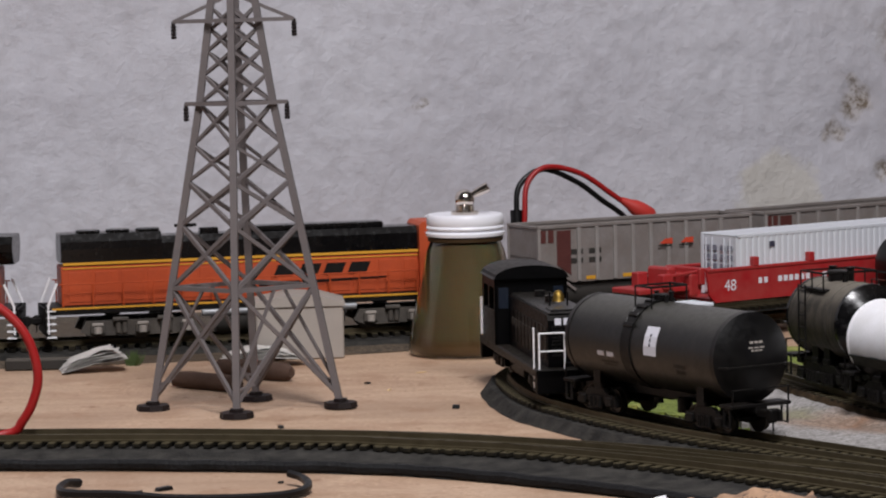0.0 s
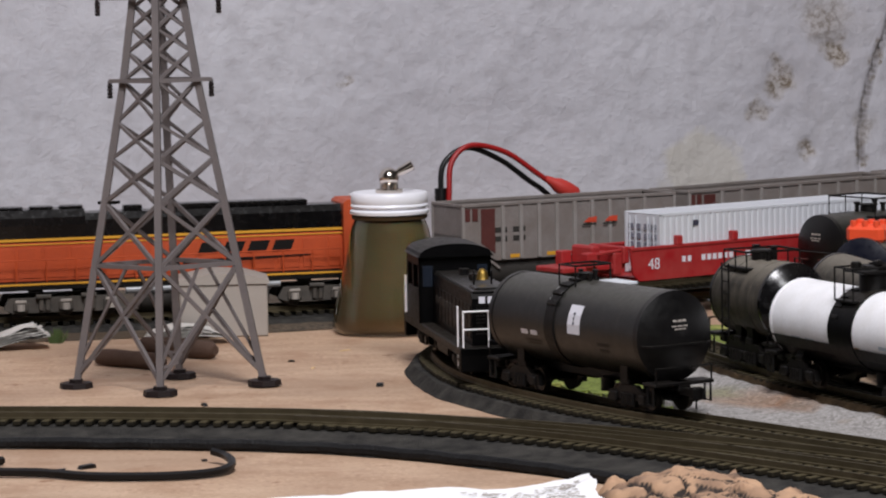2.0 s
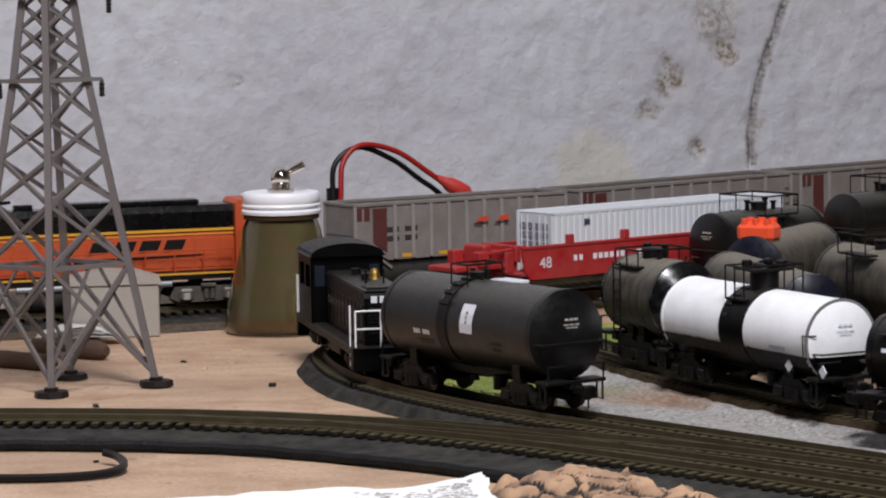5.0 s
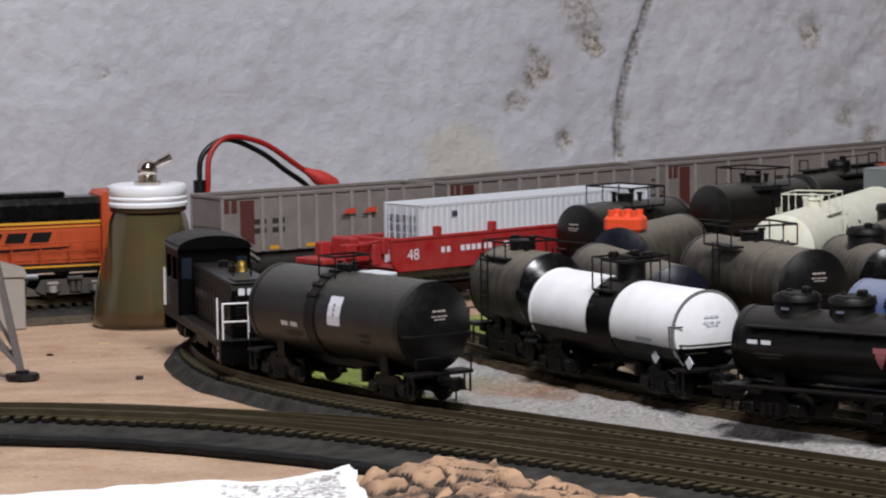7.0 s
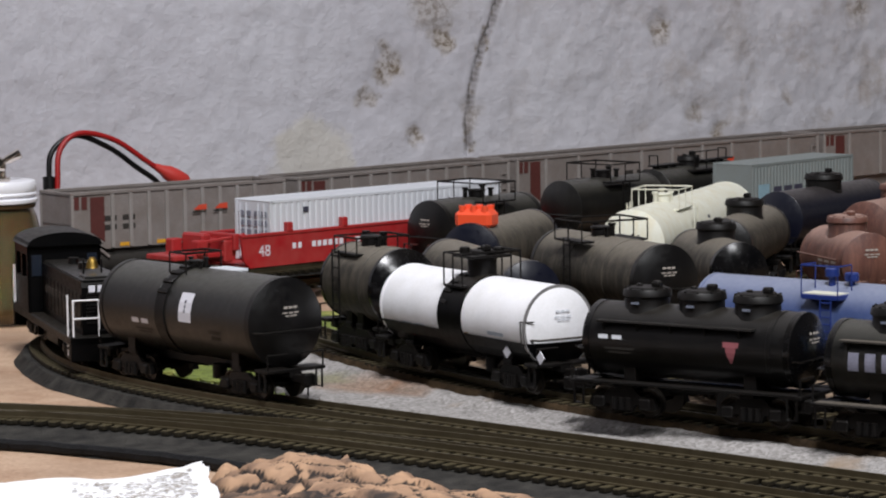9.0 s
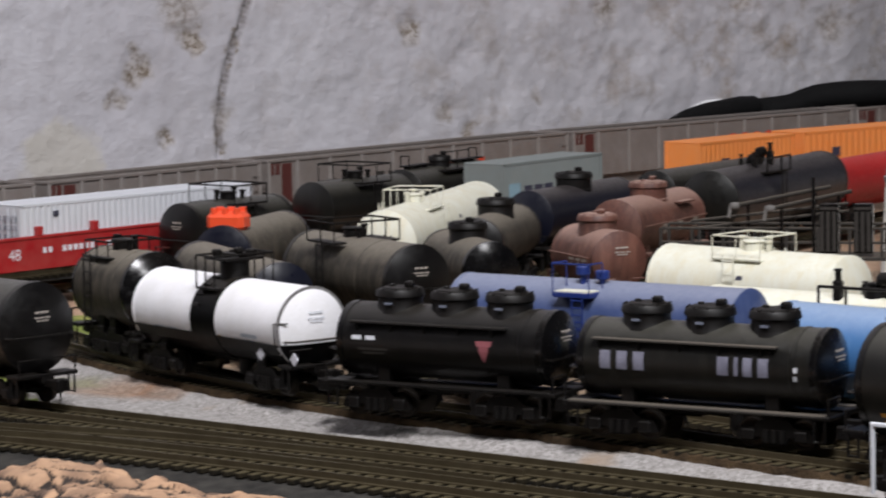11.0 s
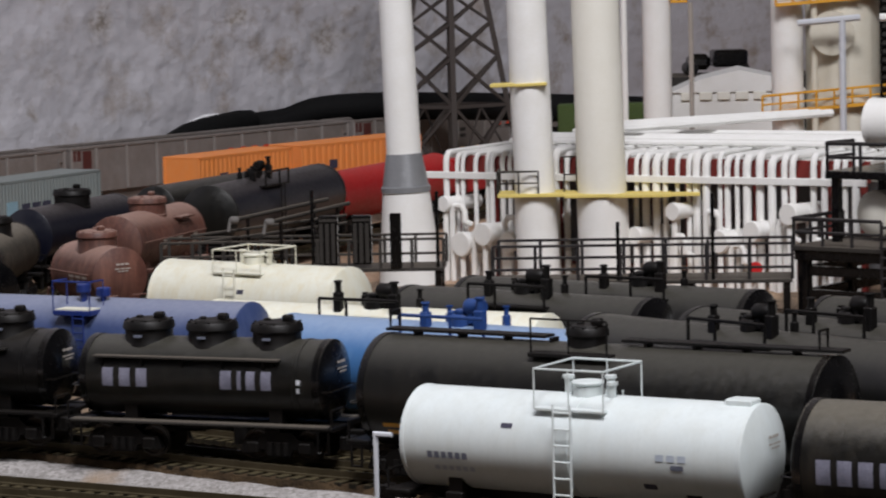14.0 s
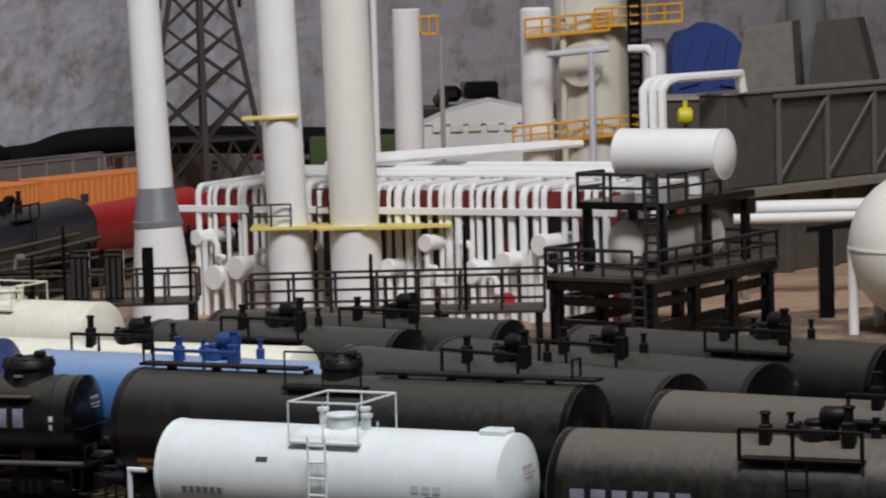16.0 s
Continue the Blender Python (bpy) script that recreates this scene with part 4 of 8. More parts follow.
def underframe(car, L, D, zb, material, walk=0.0, half=None, board=None):
    """Centre sill, bolsters, saddles, end platforms with steps and a brake wheel."""
    half = half or L / 2 + D * 0.2
    s = Shape()
    s.box(-half, -3, RT + 9, half, 3, RT + 13, 0.4)
    for sx in (-1, 1):
        bx = sx * (half - 24)
        s.box(bx - 3, -13, RT + 10.5, bx + 3, 13, RT + 13, 0.4)
        s.prism([(bx - 2.5, RT + 12), (bx + 2.5, RT + 12), (bx + 2.5, zb + D * 0.18), (bx - 2.5, zb + D * 0.18)], -D * 0.36, D * 0.36)
        s.box(sx * half, -15, RT + 11.5, sx * (half - 9), 15, RT + 13, 0.3)
        for sy in (-1, 1):
            part("step", Shape().rod([(sx * (half - 2), sy * 14.5, RT + 12), (sx * (half - 2), sy * 14.5, RT + 4), (sx * (half - 6), sy * 14.5, RT + 4), (sx * (half - 6), sy * 14.5, RT + 12)], 0.45, 5), material, car)
            part("grab_iron", Shape().rod([(sx * (half - 0.8), sy * 14, RT + 13), (sx * (half - 0.8), sy * 14, RT + 19), (sx * (half - 0.8), sy * 4, RT + 19)], 0.4, 5), material, car)
    part("air_tank", Shape().box(-half * 0.35, 3, RT + 7, -half * 0.1, 9, RT + 11, 0.8), material, car)
    part("brake_cylinder", Shape().cyl(half * 0.25, -5, RT + 5, RT + 11, 3.2, 12), material, car)
    if walk:
        for sy in (-1, 1):
            part("running_board", Shape().box(-half + 2, sy * walk - 2.2, RT + 12.2, half - 2, sy * walk + 2.2, RT + 13.4, 0.3), board or M_dgrey, car, "narrow running board along the sill")
    part("underframe", s, material, car)
    for sx in (-1, 1):
        truck(car, sx * (half - 22))
    couplers(car, half)


def car_at(name, A, B, label, group="tank cars in the yard", lift=0.0):
    """A car whose shell crest runs from A to B in plan."""
    m = pose((A[0] + B[0]) / 2, (A[1] + B[1]) / 2, lift, 0, 0, heading(A, B))
    return base(name, m, label, "tank car", group), math.hypot(B[0] - A[0], B[1] - A[1])


def tank_car(A, B, D, ztop, paint, label, under=None, fit=None, style="platform", bands=(), end_paint=None, walk=0.0, extra=0.0, cap=0.12, rail_paint=None, gate=12.0, where=0.0, lift=0.0, plat=26.0, end_len=2.5, deep=None, board=None):
    car, L = car_at("tank_car", A, B, label, lift=lift)
    L += extra
    zc = ztop - D / 2
    shell = Shape().lathe(tank_profile(L, D, cap, [b * L for b in bands]), Matrix.Translation((0, 0, zc)), 40)
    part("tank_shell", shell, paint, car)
    if end_paint:
        for sx in (-1, 1):
            c = D * cap
            pr = [(sx * (L / 2 - end_len), D / 2 + 0.3)] + [(sx * (L / 2 + c * (1 - q ** 2.1) + 0.2), (D / 2 + 0.2) * q) for q in [math.sin(math.pi / 2 * (7 - i) / 7) for i in range(8)]]
            part("tank_end", Shape().lathe(pr, Matrix.Translation((0, 0, zc)), 40), end_paint, car, "glossy black dished end")
    for sx in (-1, 1) if paint in (M_dusty, M_black, M_grime, M_dustsheen) else ():
        xe = sx * (L / 2 + D * cap + 0.5)
        part("grab_iron", Shape().rod([(sx * L / 2, -D * 0.46, zc - 3), (xe, -D * 0.4, zc - 3), (xe, D * 0.4, zc - 3), (sx * L / 2, D * 0.46, zc - 3)], 0.35, 5), end_paint or paint, car)
    under = under or M_under
    fit = fit or under
    underframe(car, L, D, ztop - D, under, walk, board=board)
    x = where * L
    if style == "platform":
        platform(car, x, ztop, plat, D, gate, rail_paint or fit, 0.36 if fit is M_under else 0.28, None if deep is None else ztop - 3, deep)
        valves(car, x, ztop, fit)
        part("ladder", ladder(x, -D / 2 - 1.5, RT + 13, ztop - 1, 6), rail_paint or fit, car)
        part("ladder", ladder(x, D / 2 + 1.5, RT + 13, ztop - 1, 6), rail_paint or fit, car)
    elif style == "fittings":
        fittings(car, x, ztop, D, fit)
        part("ladder", ladder(x, -D / 2 - 1.5, RT + 13, ztop - 4, 6), fit, car)
    elif style == "dome":
        d = dome(car, x, ztop, 6.4, 9.0, fit)
        part("valve_deck", Shape().box(x - 8, -9.5, ztop + 7.2, x + 8, 9.5, ztop + 8.4, 0.3).cyl(x - 3, -6.5, ztop + 8, ztop + 11.6, 2.2, 12, None, 0.5).cyl(x + 3, 6.5, ztop + 8, ztop + 11.2, 2.4, 12, None, 0.5), fit, d)
        platform(car, x, ztop, 14, D, gate, rail_paint or fit, deck_z=ztop - 3.5, deep=11)
    elif style == "domes":
        for k in (-0.27, 0.0, 0.27):
            d = dome(car, k * L, ztop, D * 0.325, 5.2, fit)
            part("tag", Shape().box(k * L - 1.6, -D * 0.325 - 0.25, ztop + 0.2, k * L + 1.4, -D * 0.325 + 1.2, ztop + 1.0), M_stencil, d, "small pale stencil")
    elif style == "bare_dome":
        dome(car, x, ztop, D * 0.345, 6.0, fit)
    elif style == "walkway":
        s = Shape()
        s.box(-L / 2 + 2, -3.2, ztop + 1.2, x - 14, 3.2, ztop + 2.2, 0.2).box(x + 14, -3.2, ztop + 1.2, L / 2 + 4, 3.2, ztop + 2.2, 0.2)
        for k in range(-4, 5):
            s.box(k * L / 9.5 - 0.5, -2.5, ztop - 1, k * L / 9.5 + 0.5, 2.5, ztop + 1.4)
        s.box(x - 15, -14, ztop - 3.5, x + 15, -6, ztop - 2, 0.3)
        part("walkway", s, fit, car, "black running board along the top")
        dome(car, x, ztop, 7.0, 5.0, fit)
        part("handrail", railing([(x - 14, -13), (x + 14, -13)], [(x - 14, -13), (x, -13), (x + 14, -13)], ztop - 3, ztop + 9), fit, car)
        for e in (-1, 1):
            part("grab_iron", Shape().rod([(e * (L / 2 - 4), -3, ztop + 2), (e * (L / 2 - 4), -3, ztop + 8), (e * (L / 2 - 4), 3, ztop + 8), (e * (L / 2 - 4), 3, ztop + 2)], 0.4, 5), fit, car)
    return car, L, zc


def scaled(P, k):
    return (P[0] * k, P[1] * k)


def crest(A, B, z_guess, z_true):
    """The same sight lines met at another crest height."""
    k = (193.0 - z_true) / (193.0 - z_guess)
    return scaled(A, k), scaled(B, k)

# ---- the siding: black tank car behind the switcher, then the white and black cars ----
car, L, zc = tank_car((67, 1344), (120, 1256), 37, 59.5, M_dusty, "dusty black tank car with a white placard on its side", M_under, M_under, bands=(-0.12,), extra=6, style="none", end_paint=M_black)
placard = Shape()
for z0, z1 in ((zc + 2, zc + 6), (zc + 6, zc + 10), (zc - 2, zc + 2)):
    yy = [-math.sqrt(18.5 ** 2 - (z - zc) ** 2) - 0.15 for z in (z0, z1)]
    placard.add([(5.0, yy[0], z0), (14, yy[0], z0), (14, yy[1], z1), (5, yy[1], z1)], [(0, 1, 2, 3)])
part("placard", placard, M_letter, car, "white placard")
bars("print", 9.5, zc + 4.5, 1.6, 6, -1, 37.4, zc, M_dletter, car, 3)
strap = Shape().lathe([(-11.4, 18.55), (-11.2, 19.1), (-5.2, 19.1), (-5.0, 18.55)], Matrix.Translation((0, 0, zc)), 40)
st_ = part("strap", strap, M_under, car, "black ribbed strap round the tank")
for k in range(9):
    a = radians(-150 + k * 15)
    part("strap_rung", Shape().box(-11.6, -1.0, -0.6, -4.8, 1.0, 0.6, 0.2, Matrix.Translation((0, 19.3 * math.cos(a), zc - 19.3 * math.sin(a))) @ Matrix.Rotation(-a, 4, "X") @ Matrix.Rotation(radians(90), 4, "X")), M_under, st_)
bars("lettering", -24, zc - 4, 14, 3.4, -1, 37, zc, M_letter, car, 1, cols=2)
bars("lettering", -22, zc - 8, 18, 2.6, -1, 37, zc, M_dgrey, car, 2)
bars("lettering", 30, zc - 6, 12, 5, -1, 37, zc, M_dgrey, car, 2)
end_bars(car, L / 2 + 4.7, zc, 1, None, 37)
hand = part("handrail", Shape().rod([(-14, -9, 66), (-2, -9, 66), (-2, 9, 66), (-14, 9, 66), (-14, -9, 66)], 0.36), M_under, car)
for a, b in ((-14, -9), (-2, -9), (-2, 9), (-14, 9)):
    part("post", Shape().rod([(a, b, 55), (a, b, 66)], 0.36), M_under, hand)
valves(car, -8, 59.5, M_under, 0.7)
part("top_plate", Shape().box(-1, 2, 58.2, 15, 11, 59.6, 0.3), M_lgrey, car, "white plate on top of the tank")

A, B = (367.5, 909.5), (436, 818)
car, L, zc = tank_car(A, B, 32, 54.5, M_ice, "bluish white tank car with pale railings and dark stencils", M_under, M_ice, bands=(0.0,), extra=4, rail_paint=M_ice, gate=12, plat=24, deep=9.6)
bars("lettering", -42, zc - 3.4, 15, 3.6, -1, 32, zc, M_stencil, car, 1, cols=6)
bars("lettering", -40, zc - 7.6, 15, 2.6, -1, 32, zc, M_faint, car, 1, cols=6)
bars("stencil", -21, zc + 7, 5.5, 2.4, -1, 32, zc, M_dletter, car)
bars("stencil", 36, zc + 0.4, 11, 3.4, -1, 32, zc, M_faint, car, 1, cols=3)
bars("stencil", 38, zc - 2.4, 6, 2.6, -1, 32, zc, M_stencil, car)
bars("stencil", 28, zc - 9, 6, 3, -1, 32, zc, M_dletter, car)
bars("stencil", -2, zc - 8.6, 5, 1.8, -1, 32, zc, M_stencil, car, 1, cols=2)
end_bars(car, L / 2 + 4.1, zc, 1, M_tankgrey, 32)
part("vent_box", Shape().box(L / 2 - 11, -3.5, 53, L / 2 - 2, 3.5, 56, 0.5), M_ice, car)
part("end_railing", Shape().rod([(-L / 2 - 10, -14, RT + 8), (-L / 2 - 10, -14, RT + 30), (-L / 2 - 4, -14, RT + 30)], 0.8), M_lgrey, car)

car, L, zc = tank_car((444, 793), (532, 684), 36, 58.5, M_dustsheen, "dusty black tank car with large white lettering", M_under, M_under, end_paint=M_gloss, bands=(0.3,), extra=4, where=0.03, style="fittings")
block_letters(-L / 2 + 7, zc - 0.5, (5.7, 5.7, 5.7, 5.7, 5.7, 5.7), 7.4, 36, zc, M_blockletter, car, gap=0.8)
bars("lettering", -L / 2 + 20, zc - 8, 26, 2.4, -1, 36, zc, M_dgrey, car)

# ---- the lead track: a string of tank cars ----
car, L, zc = tank_car((165, 1378), (182, 1337), 34, 56.5, M_grime, "grimy grey tank car with a glossy black end", M_under, M_under, bands=(-0.2, 0.25), end_paint=M_gloss, style="platform", gate=7, where=-0.12, lift=5, end_len=1.5, cap=0.22, plat=20, deep=10)

car, L, zc = tank_car((182, 1308), (226, 1207), 33, 53, M_white, "white tank car with a black middle band and sill", M_under, M_under, style="dome", gate=13, cap=0.12, lift=5)
band = Shape().lathe([(-9, 16.6), (-8.8, 17.0), (8.8, 17.0), (9, 16.6)], Matrix.Translation((0, 0, zc)), 40)
bd = part("band", band, M_jet, car, "black band round the middle")
for k in range(10):
    a = radians(-160 + k * 17)
    part("rung", Shape().box(-7.5, -0.8, -0.5, -2.5, 0.8, 0.5, 0.2, Matrix.Translation((0, 17.2 * math.cos(a), zc - 17.2 * math.sin(a))) @ Matrix.Rotation(-a, 4, "X") @ Matrix.Rotation(radians(90), 4, "X")), M_under, bd)
skirt = Shape()
for k in range(8):
    a0, a1 = radians(200 + k * 17.5), radians(200 + (k + 1) * 17.5)
    skirt.add([(x, 16.8 * math.cos(a), zc + 16.8 * math.sin(a)) for x in (-L / 2, L / 2) for a in (a0, a1)], [(0, 1, 3, 2)], True)
part("belly_band", skirt, M_jet, car, "black painted belly")
for sx in (-1, 1):
    low = Shape()
    rows_ = []
    for i in range(7):
        zz = -16.7 + i * 11.0 / 6
        w_ = math.sqrt(16.75 ** 2 - zz * zz)
        rows_.append([(sx * (L / 2 + 33 * 0.12 * max(0.0, 1 - (math.hypot(w_ * (j / 5 - 1), zz) / 16.75) ** 2.1) + 0.3), w_ * (j / 5 - 1), zc + zz) for j in range(11)])
    low.add([p for r in rows_ for p in r], [(i * 11 + j, i * 11 + j + 1, (i + 1) * 11 + j + 1, (i + 1) * 11 + j) for i in range(6) for j in range(10)], True)
    part("belly_band", low, M_jet, car, "black painted foot of the end")
part("end_seam", Shape().lathe([(L / 2 - 0.3, 16.4), (L / 2 - 0.3, 16.85), (L / 2 + 0.4, 16.85), (L / 2 + 0.4, 16.4)], Matrix.Translation((0, 0, zc)), 40), M_seam, car, "dark seam round the end")
bars("lettering", -30, zc - 6, 20, 2.6, -1, 33, zc, M_faint, car, cols=2)
bars("rust_stain", 11.6, zc - 6.6, 4.0, 4.4, -1, 33, zc, M_rust, car, 1, "yellow-brown rust stain by the band")
bars("lettering", 34, zc - 5, 16, 5, -1, 33, zc, M_faint, car, 2)
for x in (40, L / 2 + 9):
    part("placard", Shape().box(-1.9, -0.2, -1.9, 1.9, 0.2, 1.9, 0, Matrix.Translation((x, -14.5, RT + 16)) @ Matrix.Rotation(radians(45), 4, "Y")), M_letter, car, "white diamond placard")
end_bars(car, L / 2 + 4.2, zc, 1, M_lgrey, 33, 0.12)
part("grab_iron", Shape().rod([(L / 2, -14, zc - 4.4), (L / 2 + 4.8, -12, zc - 4.4), (L / 2 + 4.8, 12, zc - 4.4), (L / 2, 14, zc - 4.4)], 0.4, 5), M_dgrey, car)
part("grab_iron", Shape().rod([(L / 2 - 1, -16.9, zc - 6), (L / 2 - 1, -17.4, zc + 3), (L / 2 + 2.5, -13, zc + 3)], 0.3, 5), M_dgrey, car)

for A, B, lab, sun in (((236, 1161), (298, 1102), "black three-dome tank car with a faded red emblem", False), ((308, 1079), (373, 1016), "black three-dome tank car with large white lettering", True)):
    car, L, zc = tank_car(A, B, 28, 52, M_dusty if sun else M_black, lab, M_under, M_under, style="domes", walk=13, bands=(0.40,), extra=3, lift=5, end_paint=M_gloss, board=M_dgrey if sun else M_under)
    for sy in (-1, 1):
        board = part("side_board", Shape().box(-L / 2 + 6, sy * 11.2, zc + 7.4, L / 2 - 15, sy * 14.6, zc + 8.3, 0.2), M_dgrey if sun else M_black, car, "narrow board along the shoulder of the tank")
        for k in range(5):
            x = -L / 2 + 9 + k * (L - 30) / 4
            part("bracket", Shape().rod([(x, sy * 14.2, zc + 7.4), (x, sy * 13.0, zc + 4.5)], 0.4, 5), M_under, board)
    if sun:
        block_letters(-L / 2 + 9, zc + 0.6, (5.4, 5.4, 5.4), 6.6, 28, zc, M_blockletter, car, gap=1.3)
        block_letters(L / 2 - 38, zc + 0.6, (5.4, 2.0, 4.4, 5.0), 6.6, 28, zc, M_blockletter, car, gap=1.3)
        bars("lettering", -L / 2 + 16, zc - 6.4, 20, 2.2, -1, 28, zc, M_dgrey, car, cols=3)
        bars("lettering", L / 2 - 8, zc - 1, 3, 6, -1, 28, zc, M_lgrey, car, 2)
    else:
        bars("lettering", -L / 2 + 12, zc + 2, 12, 2.6, -1, 28, zc, M_lgrey, car, cols=2)
        bars("lettering", -L / 2 + 16, zc - 3, 18, 3, -1, 28, zc, M_dgrey, car, 2)
        em = Shape()
        for z0, z1, w0, w1 in ((zc + 1, zc + 3, 3.2, 3.4), (zc - 1, zc + 1, 2.0, 2.2), (zc - 3, zc - 1, 1.2, 1.9), (zc - 5, zc - 3, 0.3, 1.1)):
            yy = [-math.sqrt(14 ** 2 - (z - zc) ** 2) - 0.15 for z in (z0, z1)]
            em.add([(20 - w0, yy[0], z0), (20 + w0, yy[0], z0), (20 + w1, yy[1], z1), (20 - w1, yy[1], z1)], [(0, 1, 2, 3)])
        part("emblem", em, M_pink, car, "faded red triangle emblem")
    end_bars(car, L / 2 + 3.6, zc, 1, None, 28)

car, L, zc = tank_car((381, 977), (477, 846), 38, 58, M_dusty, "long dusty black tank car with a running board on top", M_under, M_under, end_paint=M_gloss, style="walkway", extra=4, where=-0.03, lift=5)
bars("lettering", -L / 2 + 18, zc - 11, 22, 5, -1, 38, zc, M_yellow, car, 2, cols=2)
car, L, zc = tank_car((503, 837), (585, 702), 36, 55, M_dustsheen, "dusty black tank car at the end of the string", M_under, M_under, end_paint=M_gloss, extra=2, where=0.05, lift=5, style="fittings")

# ---- second and further yard tracks ----
A, B = crest((280, 1474), (308, 1388), 55.5, 57)
car, L, zc = tank_car(A, B, 34, 57, M_grime, "grimy dark grey tank car with a small white stencil", M_under, M_under, end_paint=M_black, bands=(-0.15, 0.2), gate=9, extra=8, where=-0.1)
bars("stencil", -L / 2 + 8, zc - 2, 12, 5, -1, 34, zc, M_letter, car, 2, cols=2)
end_bars(car, L / 2 + 4.3, zc, 1, None, 34)
A, B = crest((303, 1257), (391, 1156), 55.5, 58)
car, L, zc = tank_car(A, B, 34, 58, M_blue, "periwinkle blue tank car with blue fittings", M_under, M_bluefit, extra=2, style="none")
xb = -0.03 * L
dk = part("platform", Shape().box(xb - 8.5, -18, 52.5, xb + 8.5, -8, 54.6, 0.3), M_bluefit, car, "dark blue side platform")
part("deck_plate", Shape().box(xb - 8, -17.5, 54.6, xb + 8, -8.5, 55.1), M_cream, dk, "cream spill on the deck")
hand = part("handrail", Shape().rod([(xb - 8.5, -8, 66), (xb - 8.5, -18, 66), (xb + 8.5, -18, 66), (xb + 8.5, -8, 66)], 0.28), M_bluefit, car)
for a, b in ((-8.5, -18), (8.5, -18), (-8.5, -8), (8.5, -8)):
    part("post", Shape().rod([(xb + a, b, 53), (xb + a, b, 66)], 0.28), M_bluefit, hand)
for a, b, h in ((-2.5, -5, 64), (6, -4, 62.5)):
    part("valve", Shape().cyl(xb + a, b, 54, h - 3.6, 1.4, 10).cyl(xb + a, b, h - 3.6, h, 2.9, 14, None, 0.5), M_bluefit, car)
part("ladder", ladder(xb + 3, -18.4, 36, 53, 5, 0.3), M_bluefit, car)
A, B = crest((393, 1110), (465, 1000), 55.5, 58)
car, L, zc = tank_car(A, B, 34, 58, M_lblue, "light blue tank car with dark blue valve stand", M_under, M_bluefit2, extra=2, style="fittings", where=0.1)
A, B = crest((384, 1173), (474, 1055), 55.5, 54)
car, L, zc = tank_car(A, B, 31, 54, M_cream, "off-white tank car with black fittings", M_under, M_under, extra=2, style="fittings", where=0.0)
A, B = crest((418, 1342), (472, 1260), 55.5, 58)
car, L, zc = tank_car(A, B, 34, 58, M_cream, "cream tank car with white railings and yellow streaks", M_under, M_cream, extra=2, gate=9.5, where=-0.02, deep=9.5)
bars("stencil", 2, zc + 6, 5, 3, -1, 34, zc, M_dletter, car)
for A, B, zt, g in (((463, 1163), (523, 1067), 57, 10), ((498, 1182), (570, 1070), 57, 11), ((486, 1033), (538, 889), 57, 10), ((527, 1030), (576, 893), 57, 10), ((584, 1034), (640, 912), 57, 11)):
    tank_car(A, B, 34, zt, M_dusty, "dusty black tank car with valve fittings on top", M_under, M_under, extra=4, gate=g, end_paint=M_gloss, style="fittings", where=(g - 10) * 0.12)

# ---- cars on the fan of tracks at the back ----
A, B = crest((334, 1571), (424, 1738), 55.5, 57)
car, L, zc = tank_car(A, B, 34, 57, M_cream, "cream tank car with white railings", M_under, M_cream, gate=10, extra=2, where=-0.2, deep=9.5)
bars("stencil", -2, zc + 6, 5, 3, -1, 34, zc, M_dletter, car)
tank_car((440, 1678), (512, 1752), 31, 54, M_navy, "dark navy tank car with a black dome", M_under, M_under, style="bare_dome", extra=2)
tank_car((352, 1508), (356, 1432), 28, 50.5, M_grime, "grimy tank car with a dome and black end", M_under, M_under, style="bare_dome", end_paint=M_gloss)
tank_car((378, 1552), (420, 1634), 29, 51, M_grime, "grimy grey tank car with a dome", M_under, M_under, style="bare_dome", end_paint=M_black)
car, L, zc = tank_car((416, 1494), (424, 1446), 29, 52, M_brown, "rusty brown tank car with a dome", M_brown, M_brown, style="bare_dome")
bars("lettering", 8, zc - 1, 22, 4, -1, 30, zc, M_tankgrey, car, 2, cols=3)
end_bars(car, L / 2 + 3.8, zc, 1, M_tankgrey, 30)
part("handrail", Shape().rod([(L / 2 - 2, -16.4, zc + 2), (-L / 2 + 2, -16.4, zc + 2)], 0.5, 5), M_brown, car)
car, L, zc = tank_car((470, 1610), (528, 1678), 31, 53, M_brown, "faded brown tank car with a dome", M_brown, M_brown, style="bare_dome")
for x_ in (-12, 8, 30):
    bars("stencil", x_, zc - 2, 9, 8, -1, 31, zc, M_tankgrey, car, 2)
part("platform", Shape().box(8, -17, 47, 26, -12, 48.2, 0.2), M_brown, car)
part("handrail", Shape().rod([(L / 2 - 2, -16.8, zc + 1), (-L / 2 + 2, -16.8, zc + 1)], 0.5, 5), M_brown, car)
tank_car((560, 1722), (676, 1852), 36.5, 58, M_navy, "dark blue-black tank car with top fittings", M_under, M_under, style="fittings", end_paint=M_dusty, where=-0.12)
tank_car((560, 1830), (660, 1925), 30, 51, M_dusty, "plain dusty black tank car", M_under, M_under, style="none")
tank_car((681, 1859), (812, 1990), 33, 51, M_oldred, "faded red tank car", M_under, M_oldred, style="none")
rb = base("gondola_car", pose(866, 2045, 0, 0, 0, 45), "low faded red gondola car beyond the pipe rack", "gondola car")
part("car_body", Shape().box(-56, -16, RT + 12, 56, 16, 43, 0.8), M_oldred, rb)
part("load_cover", Shape().prism([(-16.6, 43), (16.6, 43), (14, 45), (-14, 45)], -57, 57, Matrix.Rotation(radians(-90), 4, "Z")), M_oldred, rb)
for sy in (-1, 1):
    part("door", Shape().box(-18, sy * 16, RT + 14, 18, sy * 17, 42, 0.3), M_oldred, rb)
for x in (-38, 38):
    truck(rb, x)
